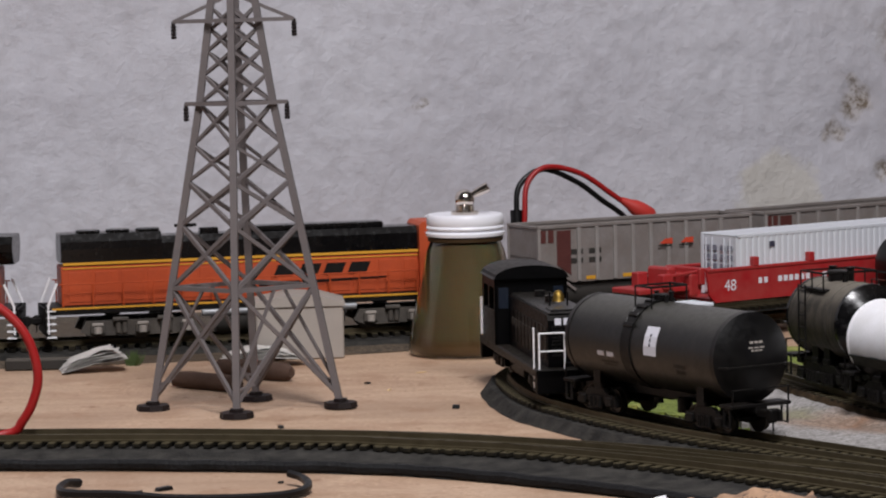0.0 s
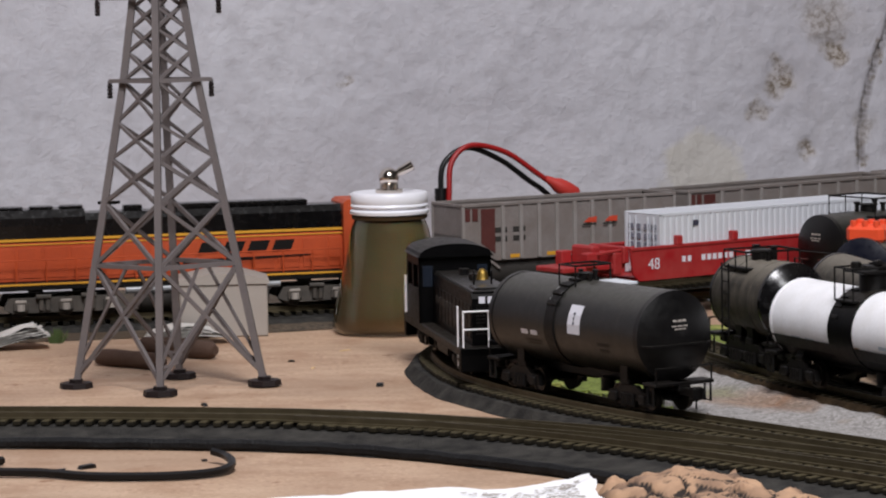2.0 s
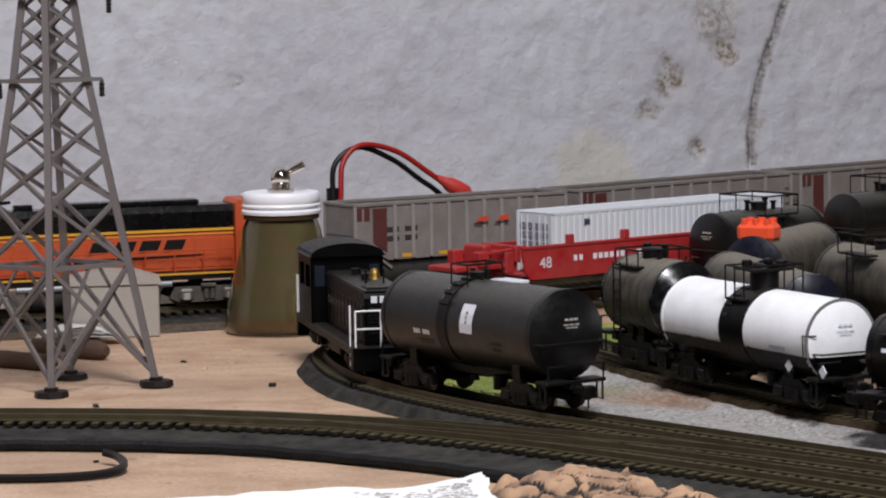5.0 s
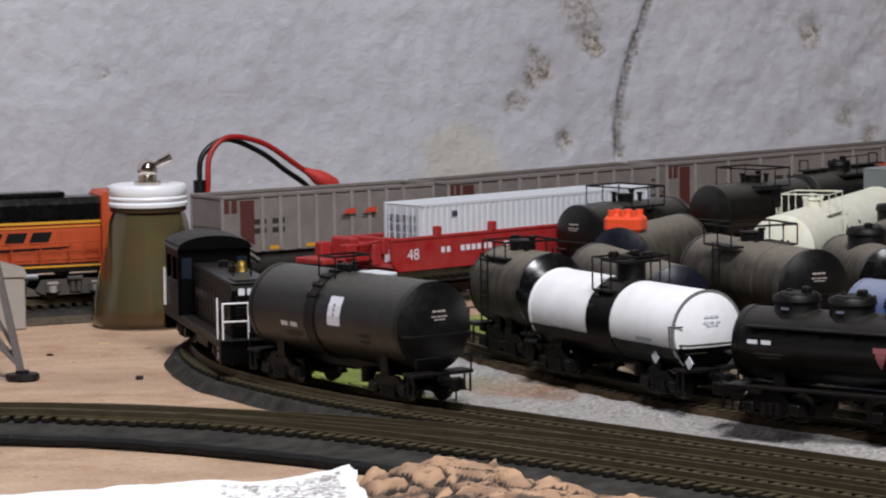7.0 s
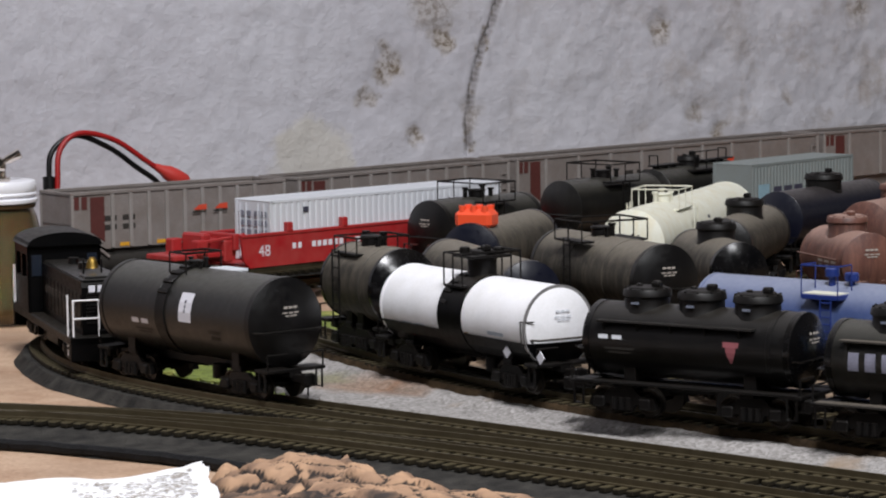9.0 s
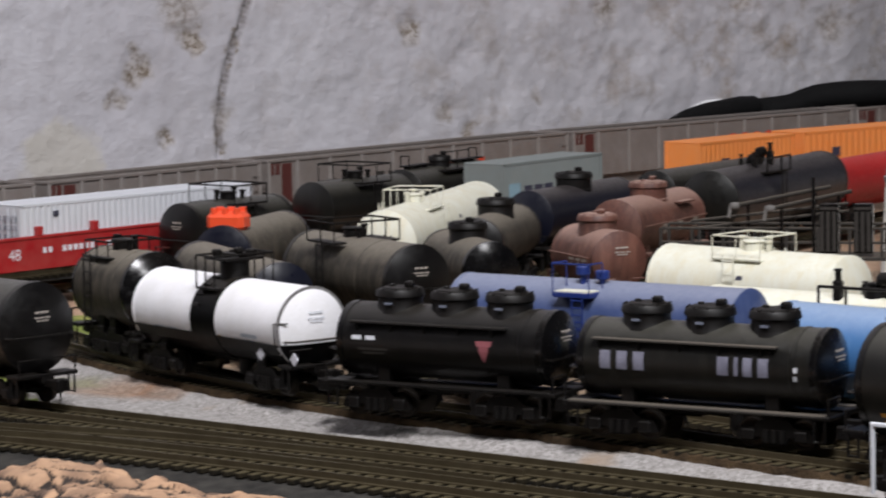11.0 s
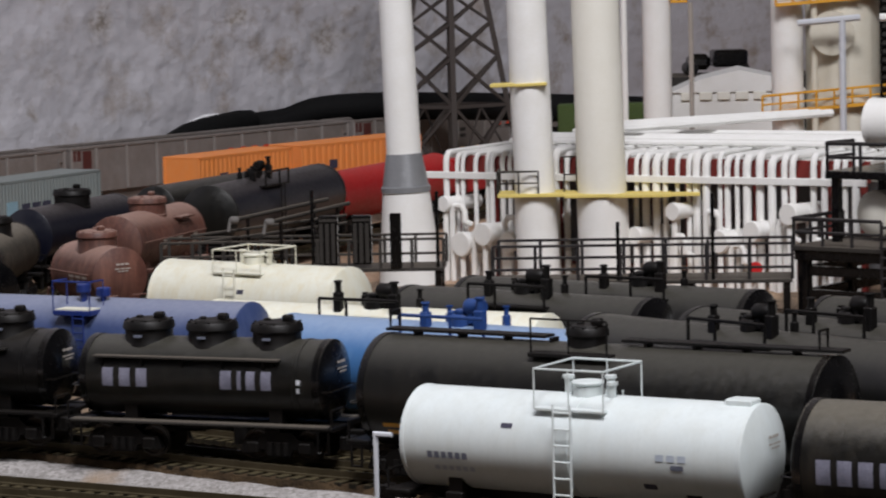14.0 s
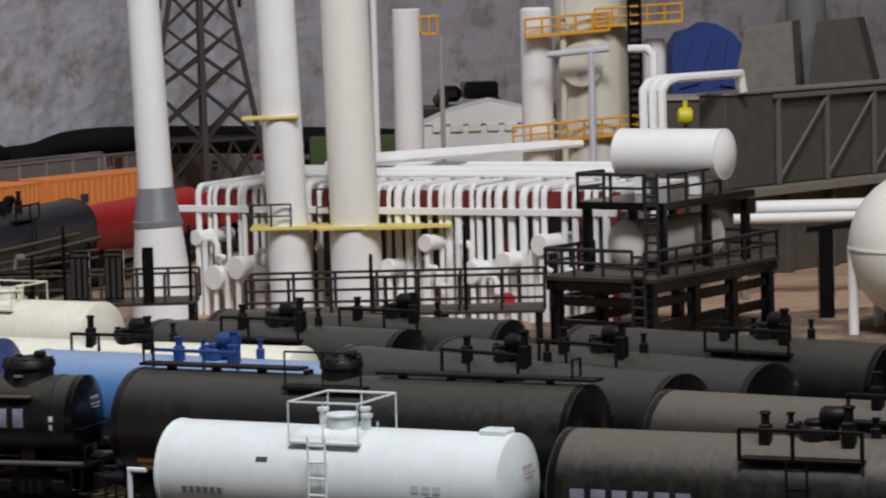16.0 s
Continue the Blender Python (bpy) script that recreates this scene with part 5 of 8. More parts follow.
couplers(rb, 57)
car, L, zc = tank_car((245, 1690), (305, 1735), 34, 53, M_dusty, "dusty black tank car with white end lettering", M_maroon, M_under, gate=10, end_paint=M_black)
end_bars(car, -L / 2 - 4.2, zc, -1, None, 33)
car, L, zc = tank_car((244, 1540), (289, 1616), 31, 53.5, M_grime, "grey tank car with an orange dome cover", M_under, M_under, style="none", end_paint=M_navy)
dm = Shape().box(-L / 2 + 2, -10, 50, -L / 2 + 16, 10, 60, 2.5)
for dx in (5, 13):
    for dy in (-6, 0, 6):
        dm.cyl(-L / 2 + dx, dy, 59, 62, 2.0, 8)
part("dome", dm, M_drum, car, "bright orange plastic dome cover")
tank_car((225, 1490), (244, 1372), 30, 51, M_grime, "grimy grey tank car with a dark end", M_under, M_under, style="none", end_paint=M_navy)
tank_car((335, 1776), (395, 1822), 33, 55.5, M_dusty, "dusty black tank car", M_under, M_under, gate=10)
tank_car((403, 1843), (465, 1905), 33, 56, M_dusty, "dusty dark tank car with a walkway", M_under, M_under, style="walkway")

# tracks under the yard
def yard(*lines):
    for pts in lines:
        track(pts, "yard track under tank cars", bed=False)


yard([(250, 1500), (283, 1420), (296, 1330), (320, 1205), (372, 1140), (410, 1055), (470, 960), (560, 830)],
     [(340, 1190), (371, 1156), (418, 1095), (465, 1034), (490, 1000), (530, 905), (600, 790)],
     [(360, 1400), (410, 1315), (463, 1235)], [(440, 1190), (463, 1150), (512, 1048), (560, 960)])
yard([(505, 1090), (527, 1030), (576, 893), (620, 770)], [(560, 1090), (584, 1034), (640, 912), (690, 800)],
     [(470, 1230), (498, 1182), (570, 1070), (640, 960)])
yard([(310, 1540), (332, 1565), (420, 1722), (470, 1800)], [(410, 1630), (440, 1678), (512, 1752), (580, 1845), (660, 1925), (720, 1985)],
     [(349, 1560), (352, 1508), (356, 1432)], [(362, 1520), (378, 1552), (420, 1634), (440, 1672)], [(394, 1570), (405, 1528), (424, 1446), (430, 1420)])
yard([(420, 1540), (449, 1582), (530, 1680), (575, 1752), (690, 1868), (812, 1990), (920, 2098)],
     [(215, 1665), (245, 1690), (305, 1735), (345, 1776), (395, 1822), (403, 1843), (465, 1905)],
     [(232, 1520), (244, 1540), (289, 1616), (310, 1650)], [(222, 1520), (225, 1490), (244, 1372), (250, 1340)],
     [(40, 1615), (136, 1688), (216, 1740), (300, 1800), (430, 1850), (560, 1940)])

# ---- lattice power tower ----
def lattice_tower(cx, cy, label, half=(44.0, 30.0), height=236.0, levels=(0, 57, 86, 106, 123, 142, 155, 166, 176, 185), arms=((142, 23.5, 0), (180, 28, 10)), apex=232.0, s=1.0, turn=0.0, material=None, lean=0.0):
    """Four raking legs on discs, crossed bracing, and arms with hanging insulators."""
    material = material or M_tower
    tower = base("power_tower", pose(cx, cy, 0.3, 0, lean, turn), label, "model tower")
    def leg(i, z):
        k = max(0.075, 1 - z / apex)
        ax, ay = ((-half[0], 0), (0, -half[1]), (half[0], 0), (0, half[1]))[i]
        return Vector((ax * k * s, ay * k * s, z * s))
    for i in range(4):
        part("leg", Shape().rod([leg(i, 3), leg(i, 57), leg(i, 142), leg(i, height)], 2.25 * s, 4, smooth=False), material, tower)
        p = leg(i, 0)
        foot = Shape().cyl(p.x, p.y, 0.1, 2.6 * s, 8.0 * s, 8, 7.6 * s).cyl(p.x, p.y, 2.6 * s, 4.2 * s, 3.4 * s, 6)
        part("foot", foot, M_insul if s >= 1 else material, tower, "dark octagonal foot disc" if s >= 1 else "")
    for a in range(4):
        b = (a + 1) % 4
        for z0, z1 in zip(levels, levels[1:]):
            z0 = max(z0, 6)
            for p, q in ((leg(a, z0), leg(b, z1)), (leg(b, z0), leg(a, z1))):
                part("brace", Shape().rod([p, q], (1.25 if z0 < 100 else 0.95) * s, 4, smooth=False), material, tower)
        part("brace", Shape().rod([leg(a, 57), leg(b, 57)], 1.4 * s, 4, smooth=False), material, tower)
        if s >= 1:
            part("brace", Shape().rod([leg(a, 57) * 0.5 + leg(b, 57) * 0.5, leg(a, 12)], 0.9, 4, smooth=False), material, tower)
            part("brace", Shape().rod([leg(a, 12), leg(a, 12) * 0.82 + Vector((0, 0, 2.2)) + leg(b, 12) * 0.18], 0.8, 4, smooth=False), material, tower)
    for z, reach, rise in arms:
        arm = Shape()
        for sy in (-1, 1):
            arm.rod([(-reach * s, 0, z * s), (0, sy * half[1] * (1 - z / apex) * s, z * s), (reach * s, 0, z * s)], 1.25 * s, 4, smooth=False)
        if rise:
            for sx in (-1, 1):
                arm.rod([(sx * reach * s, 0, z * s), (sx * 5 * s, 0, (z + rise) * s)], 1.1 * s, 4, smooth=False)
        arm_ob = part("cross_arm", arm, material, tower)
        for sx in (-1, 1):
            ins = Shape()
            for k in range(4):
                ins.cyl(sx * reach * s, 0, (z - 7.9 + k * 1.6) * s, (z - 6.5 + k * 1.6) * s, 1.35 * s, 10, None, 0.4 * s)
            ins.cyl(sx * reach * s, 0, (z - 8.0) * s, z * s, 0.95 * s, 8)
            part("insulator", ins, M_insul, arm_ob, "dark ribbed insulator")
    return tower


lattice_tower(-95.2, 1432, "grey-brown plastic lattice power tower on four dark discs", turn=-5.0, lean=-0.45)

# ---- glue jar with a white lid and a nickel spout ----
jar = base("glass_jar", pose(9, 1633, 0), "tapered glass jar of murky brown liquid, white lid", "jar")
M_glass, _n, _l, _b = nodes_of("clear_jar_glass")
_b.inputs["Transmission Weight"].default_value, _b.inputs["Roughness"].default_value, _b.inputs["IOR"].default_value = 1.0, 0.03, 1.45
_b.inputs["Base Color"].default_value = srgb(235, 225, 200)
M_liquid = mat("murky_brown_liquid", srgb(62, 55, 40), 0.6, second=srgb(50, 45, 33), amount=0.4, grain=60, spec=0.1)
_lb = M_liquid.node_tree.nodes["Principled BSDF"]
_lb.inputs["Subsurface Weight"].default_value, _lb.inputs["Subsurface Scale"].default_value = 0.9, 0.016
M_sediment = mat("brown_sediment", srgb(62, 46, 29), 0.6, amount=0.3, spec=0.1)
glass = Shape().lathe([(0.3, 0), (0.3, 28), (1.5, 30.5), (4, 31.3), (9, 30.8), (55, 20.5), (60, 18.6), (67.5, 18.2), (67.5, 17.6), (60, 18.0), (55, 19.9), (9, 30.2), (4, 30.7), (2.0, 29.5), (1.2, 27), (1.2, 0)], AXIS_UP, 48)
g_ob = part("glass_body", glass, M_glass, jar)
g_ob.visible_shadow = False
part("liquid", Shape().lathe([(10.0, 0), (10.0, 29.85), (55, 19.75), (60, 17.9), (61, 0)], AXIS_UP, 48), M_liquid, jar, "murky brown liquid")
part("sediment", Shape().lathe([(1.4, 0), (1.4, 26.8), (2.2, 29.3), (4, 30.5), (9, 30.0), (9.9, 29.8), (9.9, 0)], AXIS_UP, 48), M_sediment, jar, "darker settled layer")
# dark ring outside the glass, just below the lid
part("neck_ring", Shape().lathe([(60.2, 19.1), (60.5, 19.9), (62.2, 19.9), (62.6, 19.0)], AXIS_UP, 48), M_sediment, jar, "dark ring round the neck under the lid")
lid = part("lid", Shape().lathe([(62.9, 19.4), (63.0, 20.6), (63.6, 20.9), (64.8, 20.9), (65.4, 20.3), (65.7, 19.2), (66.3, 19.2), (66.6, 20.2), (67.4, 20.6), (68.1, 20.3), (68.6, 19.9), (69.2, 20.3), (73.4, 20.2), (74.3, 19.5), (74.6, 18), (74.0, 13.0), (74.0, 0)], AXIS_UP, 56), M_lid, jar, "white screw lid with a raised ring")
spout = Shape().cyl(0, 0, 73.9, 76, 7.2, 20).cyl(0, 0, 75.6, 79.2, 5.0, 20, None, 0.5)
spout.lathe([(-5.3 * math.cos(math.pi * i / 10), 5.3 * math.sin(math.pi * i / 10)) for i in range(11)], Matrix.Translation((0, 0, 82)), 20)
spout.lathe([(3, 1.9), (6, 1.9), (6.3, 2.3), (14, 2.7), (14.3, 2.2), (14.3, 1.4), (9, 1.3)], Matrix.Translation((0, 0, 82)) @ Matrix.Rotation(radians(-27), 4, "Y"), 14)
part("spout", spout, M_chrome, lid, "polished nickel ball spout")

# ---- black switcher ----
sw = base("switcher_locomotive", pose(43, 1439, 0, 0, 0, -81), "black diesel switcher with white end railings", "locomotive")
s = Shape()
s.box(-74, -17, RT + 10, 74, 17, RT + 14, 0.6)
for sx in (-1, 1):
    s.box(sx * 74, -17, RT + 3, sx * 71, 17, RT + 14, 0.5)
s.box(-14, -12, RT + 2.5, 16, 12, RT + 10, 1.2)
part("frame", s, M_jet, sw)
hood = Shape().prism([(-28, RT + 14), (68, RT + 14), (68, RT + 35), (66, RT + 37.5), (-28, RT + 37.5)], -10.5, 10.5)
part("hood", hood, M_jet, sw)
for x in range(-22, 62, 9):
    for sy in (-1, 1):
        part("hood_door", Shape().box(x, sy * 10.5, RT + 17, x + 7.6, sy * 10.9, RT + 32, 0.15), M_jet, sw)
top = Shape().box(-28, -9.8, RT + 37.4, 67, 9.8, RT + 38.6, 0.8)
for x in (-5, 20):
    top.cyl(x, 0, RT + 38, RT + 41.5, 2.6, 12)
top.box(50, -8, RT + 38.4, 64, 8, RT + 39.6, 0.4)
part("hood_top", top, M_black, sw, "dusty hood top")
grille = Shape()
for k in range(9):
    grille.box(67.9, -8.5, RT + 19 + k * 1.6, 68.5, 8.5, RT + 19.8 + k * 1.6)
part("grille", grille, M_under, sw)
cabw = Shape()
roof_arc = [(17.5 * math.cos(math.pi * i / 12), RT + 46 + 5.5 * math.sin(math.pi * i / 12)) for i in range(13)]
turn_y = Matrix.Rotation(radians(-90), 4, "Z")
cabw.prism([(-17.5, RT + 14), (17.5, RT + 14), (17.5, RT + 46), (-17.5, RT + 46)], -1, 1, Matrix.Translation((-29, 0, 0)) @ turn_y)
cabw.prism([(-17.5, RT + 14), (17.5, RT + 14), (17.5, RT + 46), (-17.5, RT + 46)], -1, 1, Matrix.Translation((-60, 0, 0)) @ turn_y)
for sy in (-1, 1):
    cabw.box(-61, sy * 17.5, RT + 14, -28, sy * 16, RT + 30, 0.2)
    cabw.box(-61, sy * 17.5, RT + 41, -28, sy * 16, RT + 46.2, 0.2)
    for x in (-61, -46, -31):
        cabw.box(x, sy * 17.5, RT + 30, x + 3, sy * 16, RT + 41, 0.2)
cab_ob = part("cab", cabw, M_jet, sw)
part("cab_roof", Shape().prism(roof_arc + [(-18.5, RT + 45.2), (18.5, RT + 45.2)], -19, 19, Matrix.Translation((-44.5, 0, 0)) @ turn_y), M_jet, sw, "arched black cab roof")
M_pane = mat("dim_window_pane", srgb(30, 36, 46), 0.1, amount=0.1)
for y in (-13.2, 13.2):
    part("window", Shape().box(-28.1, y - 2.4, RT + 31, -27.6, y + 2.4, RT + 41, 0.2), M_pane, cab_ob, "dim cab window")
bell = Shape().lathe([(-2.8, 3.0), (-2.2, 2.7), (-0.6, 2.5), (0.9, 2.0), (1.9, 1.2), (2.3, 0.0)], Matrix.Translation((40, 0, RT + 43.6)) @ AXIS_UP, 16)
part("bell", bell, M_brass, sw, "brass bell")
part("bell_bracket", Shape().box(39.2, -4.4, RT + 38, 40.8, -3.8, RT + 45).box(39.2, 3.8, RT + 38, 40.8, 4.4, RT + 45), M_jet, sw)
for sy in (-1, 1):
    r = Shape()
    r.rod([(73, sy * 4, RT + 14), (73, sy * 4, RT + 30), (73, sy * 15.5, RT + 30), (73, sy * 15.5, RT + 4)], 0.42)
    r.rod([(73, sy * 4, RT + 22), (73, sy * 15.5, RT + 22)], 0.38)
    r.rod([(66, sy * 16.6, RT + 32), (66, sy * 16.6, RT + 5)], 0.42)
    part("end_railing", r, M_white, sw, "white painted end railing")
    st = Shape()
    for z in (4, 8):
        st.box(64, sy * 12, RT + z, 73, sy * 17, RT + z + 0.8)
    part("step", st, M_under, sw)
    part("grab_iron", Shape().rod([(-60, sy * 18.4, RT + 16), (-60, sy * 18.4, RT + 34)], 0.7), M_white, sw, "white grab iron")
s = Shape()
for i in range(4):
    s.box(68.2, -7.4 + i * 4, RT + 33.0, 68.7, -4.6 + i * 4, RT + 36.0)
part("number_board", s, M_letter, sw, "white number bars")
s = Shape()
for i in range(9):
    s.box(-18 + i * 8.4, -11.2, RT + 25, -12.5 + i * 8.4, -10.9, RT + 28)
part("lettering", s, M_dgrey, sw)
for x in (-46, 46):
    truck(sw, x, 26.0)
couplers(sw, 76)

# ---- orange road locomotives on the wall track ----
def road_loco(cx, cy, turn, label, flared=False):
    """A six-axle road diesel; the cab end is +x, or a flared radiator end when seen from behind."""
    lo = base("road_locomotive", pose(cx, cy, 0, 0, 0, turn), label, "locomotive", "locomotives on the wall track")
    H = 126.0
    s = Shape()
    s.box(-H, -17, RT + 15, H, 17, RT + 19, 0.4)
    for sx in (-1, 1):
        s.box(sx * H, -17, RT + 4, sx * (H - 3), 17, RT + 19, 0.5)
    part("frame", s, M_under, lo)
    part("fuel_tank", Shape().lathe([(-34, 0), (-34, 7.5), (-32, 8.5), (34, 8.5), (36, 7.5), (36, 0)], Matrix.Translation((0, -7, RT + 9)), 20).box(-33, -8, RT + 1.5, 35, 14, RT + 14, 1.5), M_dgrey, lo, "rounded grey fuel tank")
    s = Shape()
    for sy in (-1, 1):
        s.rod([(-42, sy * 15.2, RT + 13.2), (42, sy * 15.2, RT + 13.2)], 2.0, 10)
    part("air_tank", s, M_silver, lo, "long grey air reservoir")
    lower = Shape().box(-H + 10, -10.5, RT + 19, 78, 10.5, RT + 40, 0.5)
    part("hood", lower, M_orange, lo)
    for x in range(-112, 76, 14):
        for sy in (-1, 1):
            part("hood_door", Shape().box(x, sy * 10.5, RT + 21, x + 12, sy * 10.9, RT + 37, 0.15), M_orange, lo)
    roof = Shape().prism([(-10.5, RT + 42), (10.5, RT + 42), (10.5, RT + 51), (8, RT + 54.5), (-8, RT + 54.5), (-10.5, RT + 51)], -100 if not flared else -78, 78, turn_y)
    part("hood_roof", roof, M_gloss, lo, "black hood roof")
    rad = Shape()
    w = 16 if flared else 11.5
    rad.prism([(-10.5, RT + 42), (10.5, RT + 42), (w, RT + 49), (w, RT + 53), (w - 3, RT + 57), (-w + 3, RT + 57), (-w, RT + 53), (-w, RT + 49)], -H + 2 if flared else -H + 10, -66 if flared else -62, turn_y)
    part("radiator", rad, M_gloss, lo, "black radiator hood")
    for x in ((-100, -84, -68) if not flared else (-96, -78)):
        part("roof_fan", Shape().cyl(x, 0, RT + 56.8, RT + 58.4, 6.5, 18, None, 0.5), M_gloss, lo)
    fans = Shape()
    fans.box(-40, -3, RT + 54, -30, 3, RT + 57.5, 0.5).box(-22, -7, RT + 54.3, 60, 7, RT + 57.5, 0.8)
    fans.rod([(-50, -4, RT + 54), (-50, -4, RT + 59), (-44, -4, RT + 59)], 0.8).box(-54, -4.6, RT + 58.5, -42, -3.4, RT + 60.2, 0.2)
    part("roof_box", fans, M_gloss, lo)
    stripe = Shape()
    for sy in (-1, 1):
        stripe.box(-H + 11, sy * 10.4, RT + 40.6, 78, sy * 11.0, RT + 42.0)
        stripe.box(-H + 11, sy * 10.4, RT + 38.6, 78, sy * 10.9, RT + 39.2)
        stripe.box(-H + 4, sy * 16.8, RT + 17.8, H - 6, sy * 17.5, RT + 18.8)
    part("stripe", stripe, M_yellow, lo, "yellow side stripes")
    cabz = Shape().prism([(78, RT + 19), (108, RT + 19), (108, RT + 53), (104, RT + 57), (80, RT + 57), (78, RT + 55)], -15, 15)
    cb = part("cab", cabz, M_orange, lo)
    nose = Shape().prism([(108, RT + 19), (H - 4, RT + 19), (H - 4, RT + 36), (H - 8, RT + 45), (108, RT + 47)], -12, 12)
    part("nose", nose, M_orange, lo)
    part("nose_top", Shape().prism([(108.2, RT + 47.1), (H - 8, RT + 45.1), (H - 7, RT + 44.6), (H - 7, RT + 46.2), (108.2, RT + 48.2)], -9, 9), M_gloss, lo, "black anti-glare nose top")
    for sy in (-1, 1):
        for x0, x1 in ((84, 90), (91.2, 97), (98.2, 104)):
            part("window", Shape().box(x0, sy * 15, RT + 40.5, x1, sy * 15.3, RT + 48, 0.1), M_gloss, cb, "dark side window")
    for y0, y1 in ((-13, -2), (2, 13)):
        part("window", Shape().box(107.8, y0, RT + 48.5, 108.4, y1, RT + 53, 0.1), M_pane, cb, "pale windscreen")
    part("roof_hatch", Shape().box(86, -7, RT + 57, 102, 7, RT + 59, 0.8), M_white, cb, "white roof cover")
    if not flared:
        words("lettering", "9271", 7.6, M_bletter, lo, pose(94, -15.2, RT + 33, 90, 0, 0), "dark painted 9271", 1.0)
    s = Shape()
    for i in range(4):
        x = -2 + i * 13.5
        s.prism([(x, RT + 30.4), (x + 10.4, RT + 30.4), (x + 13, RT + 36.4), (x + 2.6, RT + 36.4)], -11.3, -10.9)
    s.prism([(-10, RT + 25.4), (58, RT + 27.4), (62, RT + 28.2), (-10, RT + 27.4)], -11.3, -10.9)
    part("emblem", s, M_bletter, lo, "black slanted emblem bars")
    for sy in (-1, 1):
        r = Shape().rod([(-H + 8, sy * 16, RT + 31), (76, sy * 16, RT + 31)], 0.35)
        for x in range(-116, 80, 16):
            r.rod([(x, sy * 16, RT + 19), (x, sy * 16, RT + 31)], 0.45, 5)
        part("handrail", r, M_orange, lo)
        for e in (-1, 1):
            part("grab_iron", Shape().rod([(e * (H - 2), sy * 16.5, RT + 5), (e * (H - 2), sy * 16.5, RT + 20), (e * (H - 7), sy * 16.5, RT + 32)], 0.7), M_white, lo, "white grab iron")
            st = Shape()
            for z in (3, 6.5, 10, 13.5, 17):
                st.box(e * (H - 1), sy * 12.5, RT + z, e * (H - 6), sy * 17.3, RT + z + 0.7)
            part("steps", st, M_white, lo, "white edged steps")
    for x in (-74, 74):
        t = Shape()
        for sy in (-1, 1):
            t.prism([(x - 33, RT + 5), (x - 30, RT + 11), (x + 30, RT + 11), (x + 33, RT + 5), (x + 28, RT + 3), (x - 28, RT + 3)], sy * 12, sy * 14.5)
            for dx in (-24, 0, 24):
                t.box(x + dx - 4, sy * 14.4, RT + 4, x + dx + 4, sy * 16, RT + 9, 0.6)
        tr = part("truck", t, M_truck, lo, "grey six-wheel truck frame")
        for sy in (-1, 1):
            for dx in (-24, 0, 24):
                part("axle_box", Shape().cyl(x + dx, sy * 16.2, RT + 4.4, RT + 7.8, 2.2, 12).box(x + dx - 3, sy * 15.6, RT + 8.4, x + dx + 3, sy * 16.6, RT + 10, 0.3), M_tankgrey, tr)
            for dx in (-13, 11):
                part("spring", Shape().cyl(x + dx, sy * 15.4, RT + 4.5, RT + 10, 1.5, 10).cyl(x + dx + 3.4, sy * 15.4, RT + 4.5, RT + 10, 1.5, 10), M_truck, tr)
                part("brake_cylinder", Shape().rod([(x + dx - 3, sy * 16.6, RT + 11.6), (x + dx + 5, sy * 16.6, RT + 11.6)], 1.3, 8), M_truck, tr)
        for dx in (-24, 0, 24):
            for y, tn in ((-8.2, 0), (8.2, 180)):
                o = part("wheel", WHEEL, M_wheel, tr)
                o.matrix_basis = Matrix.LocRotScale(((x + dx) * MM, y * MM, (RT + 5.6) * MM), Euler((0, 0, radians(tn))), None)
    couplers(lo, H, 21)
    return lo


road_loco(-95, 1676, 13.5, "orange and black road diesel with yellow stripes")
road_loco(-354, 1648, 180.3, "orange and black road diesel with a flared radiator roof", True)

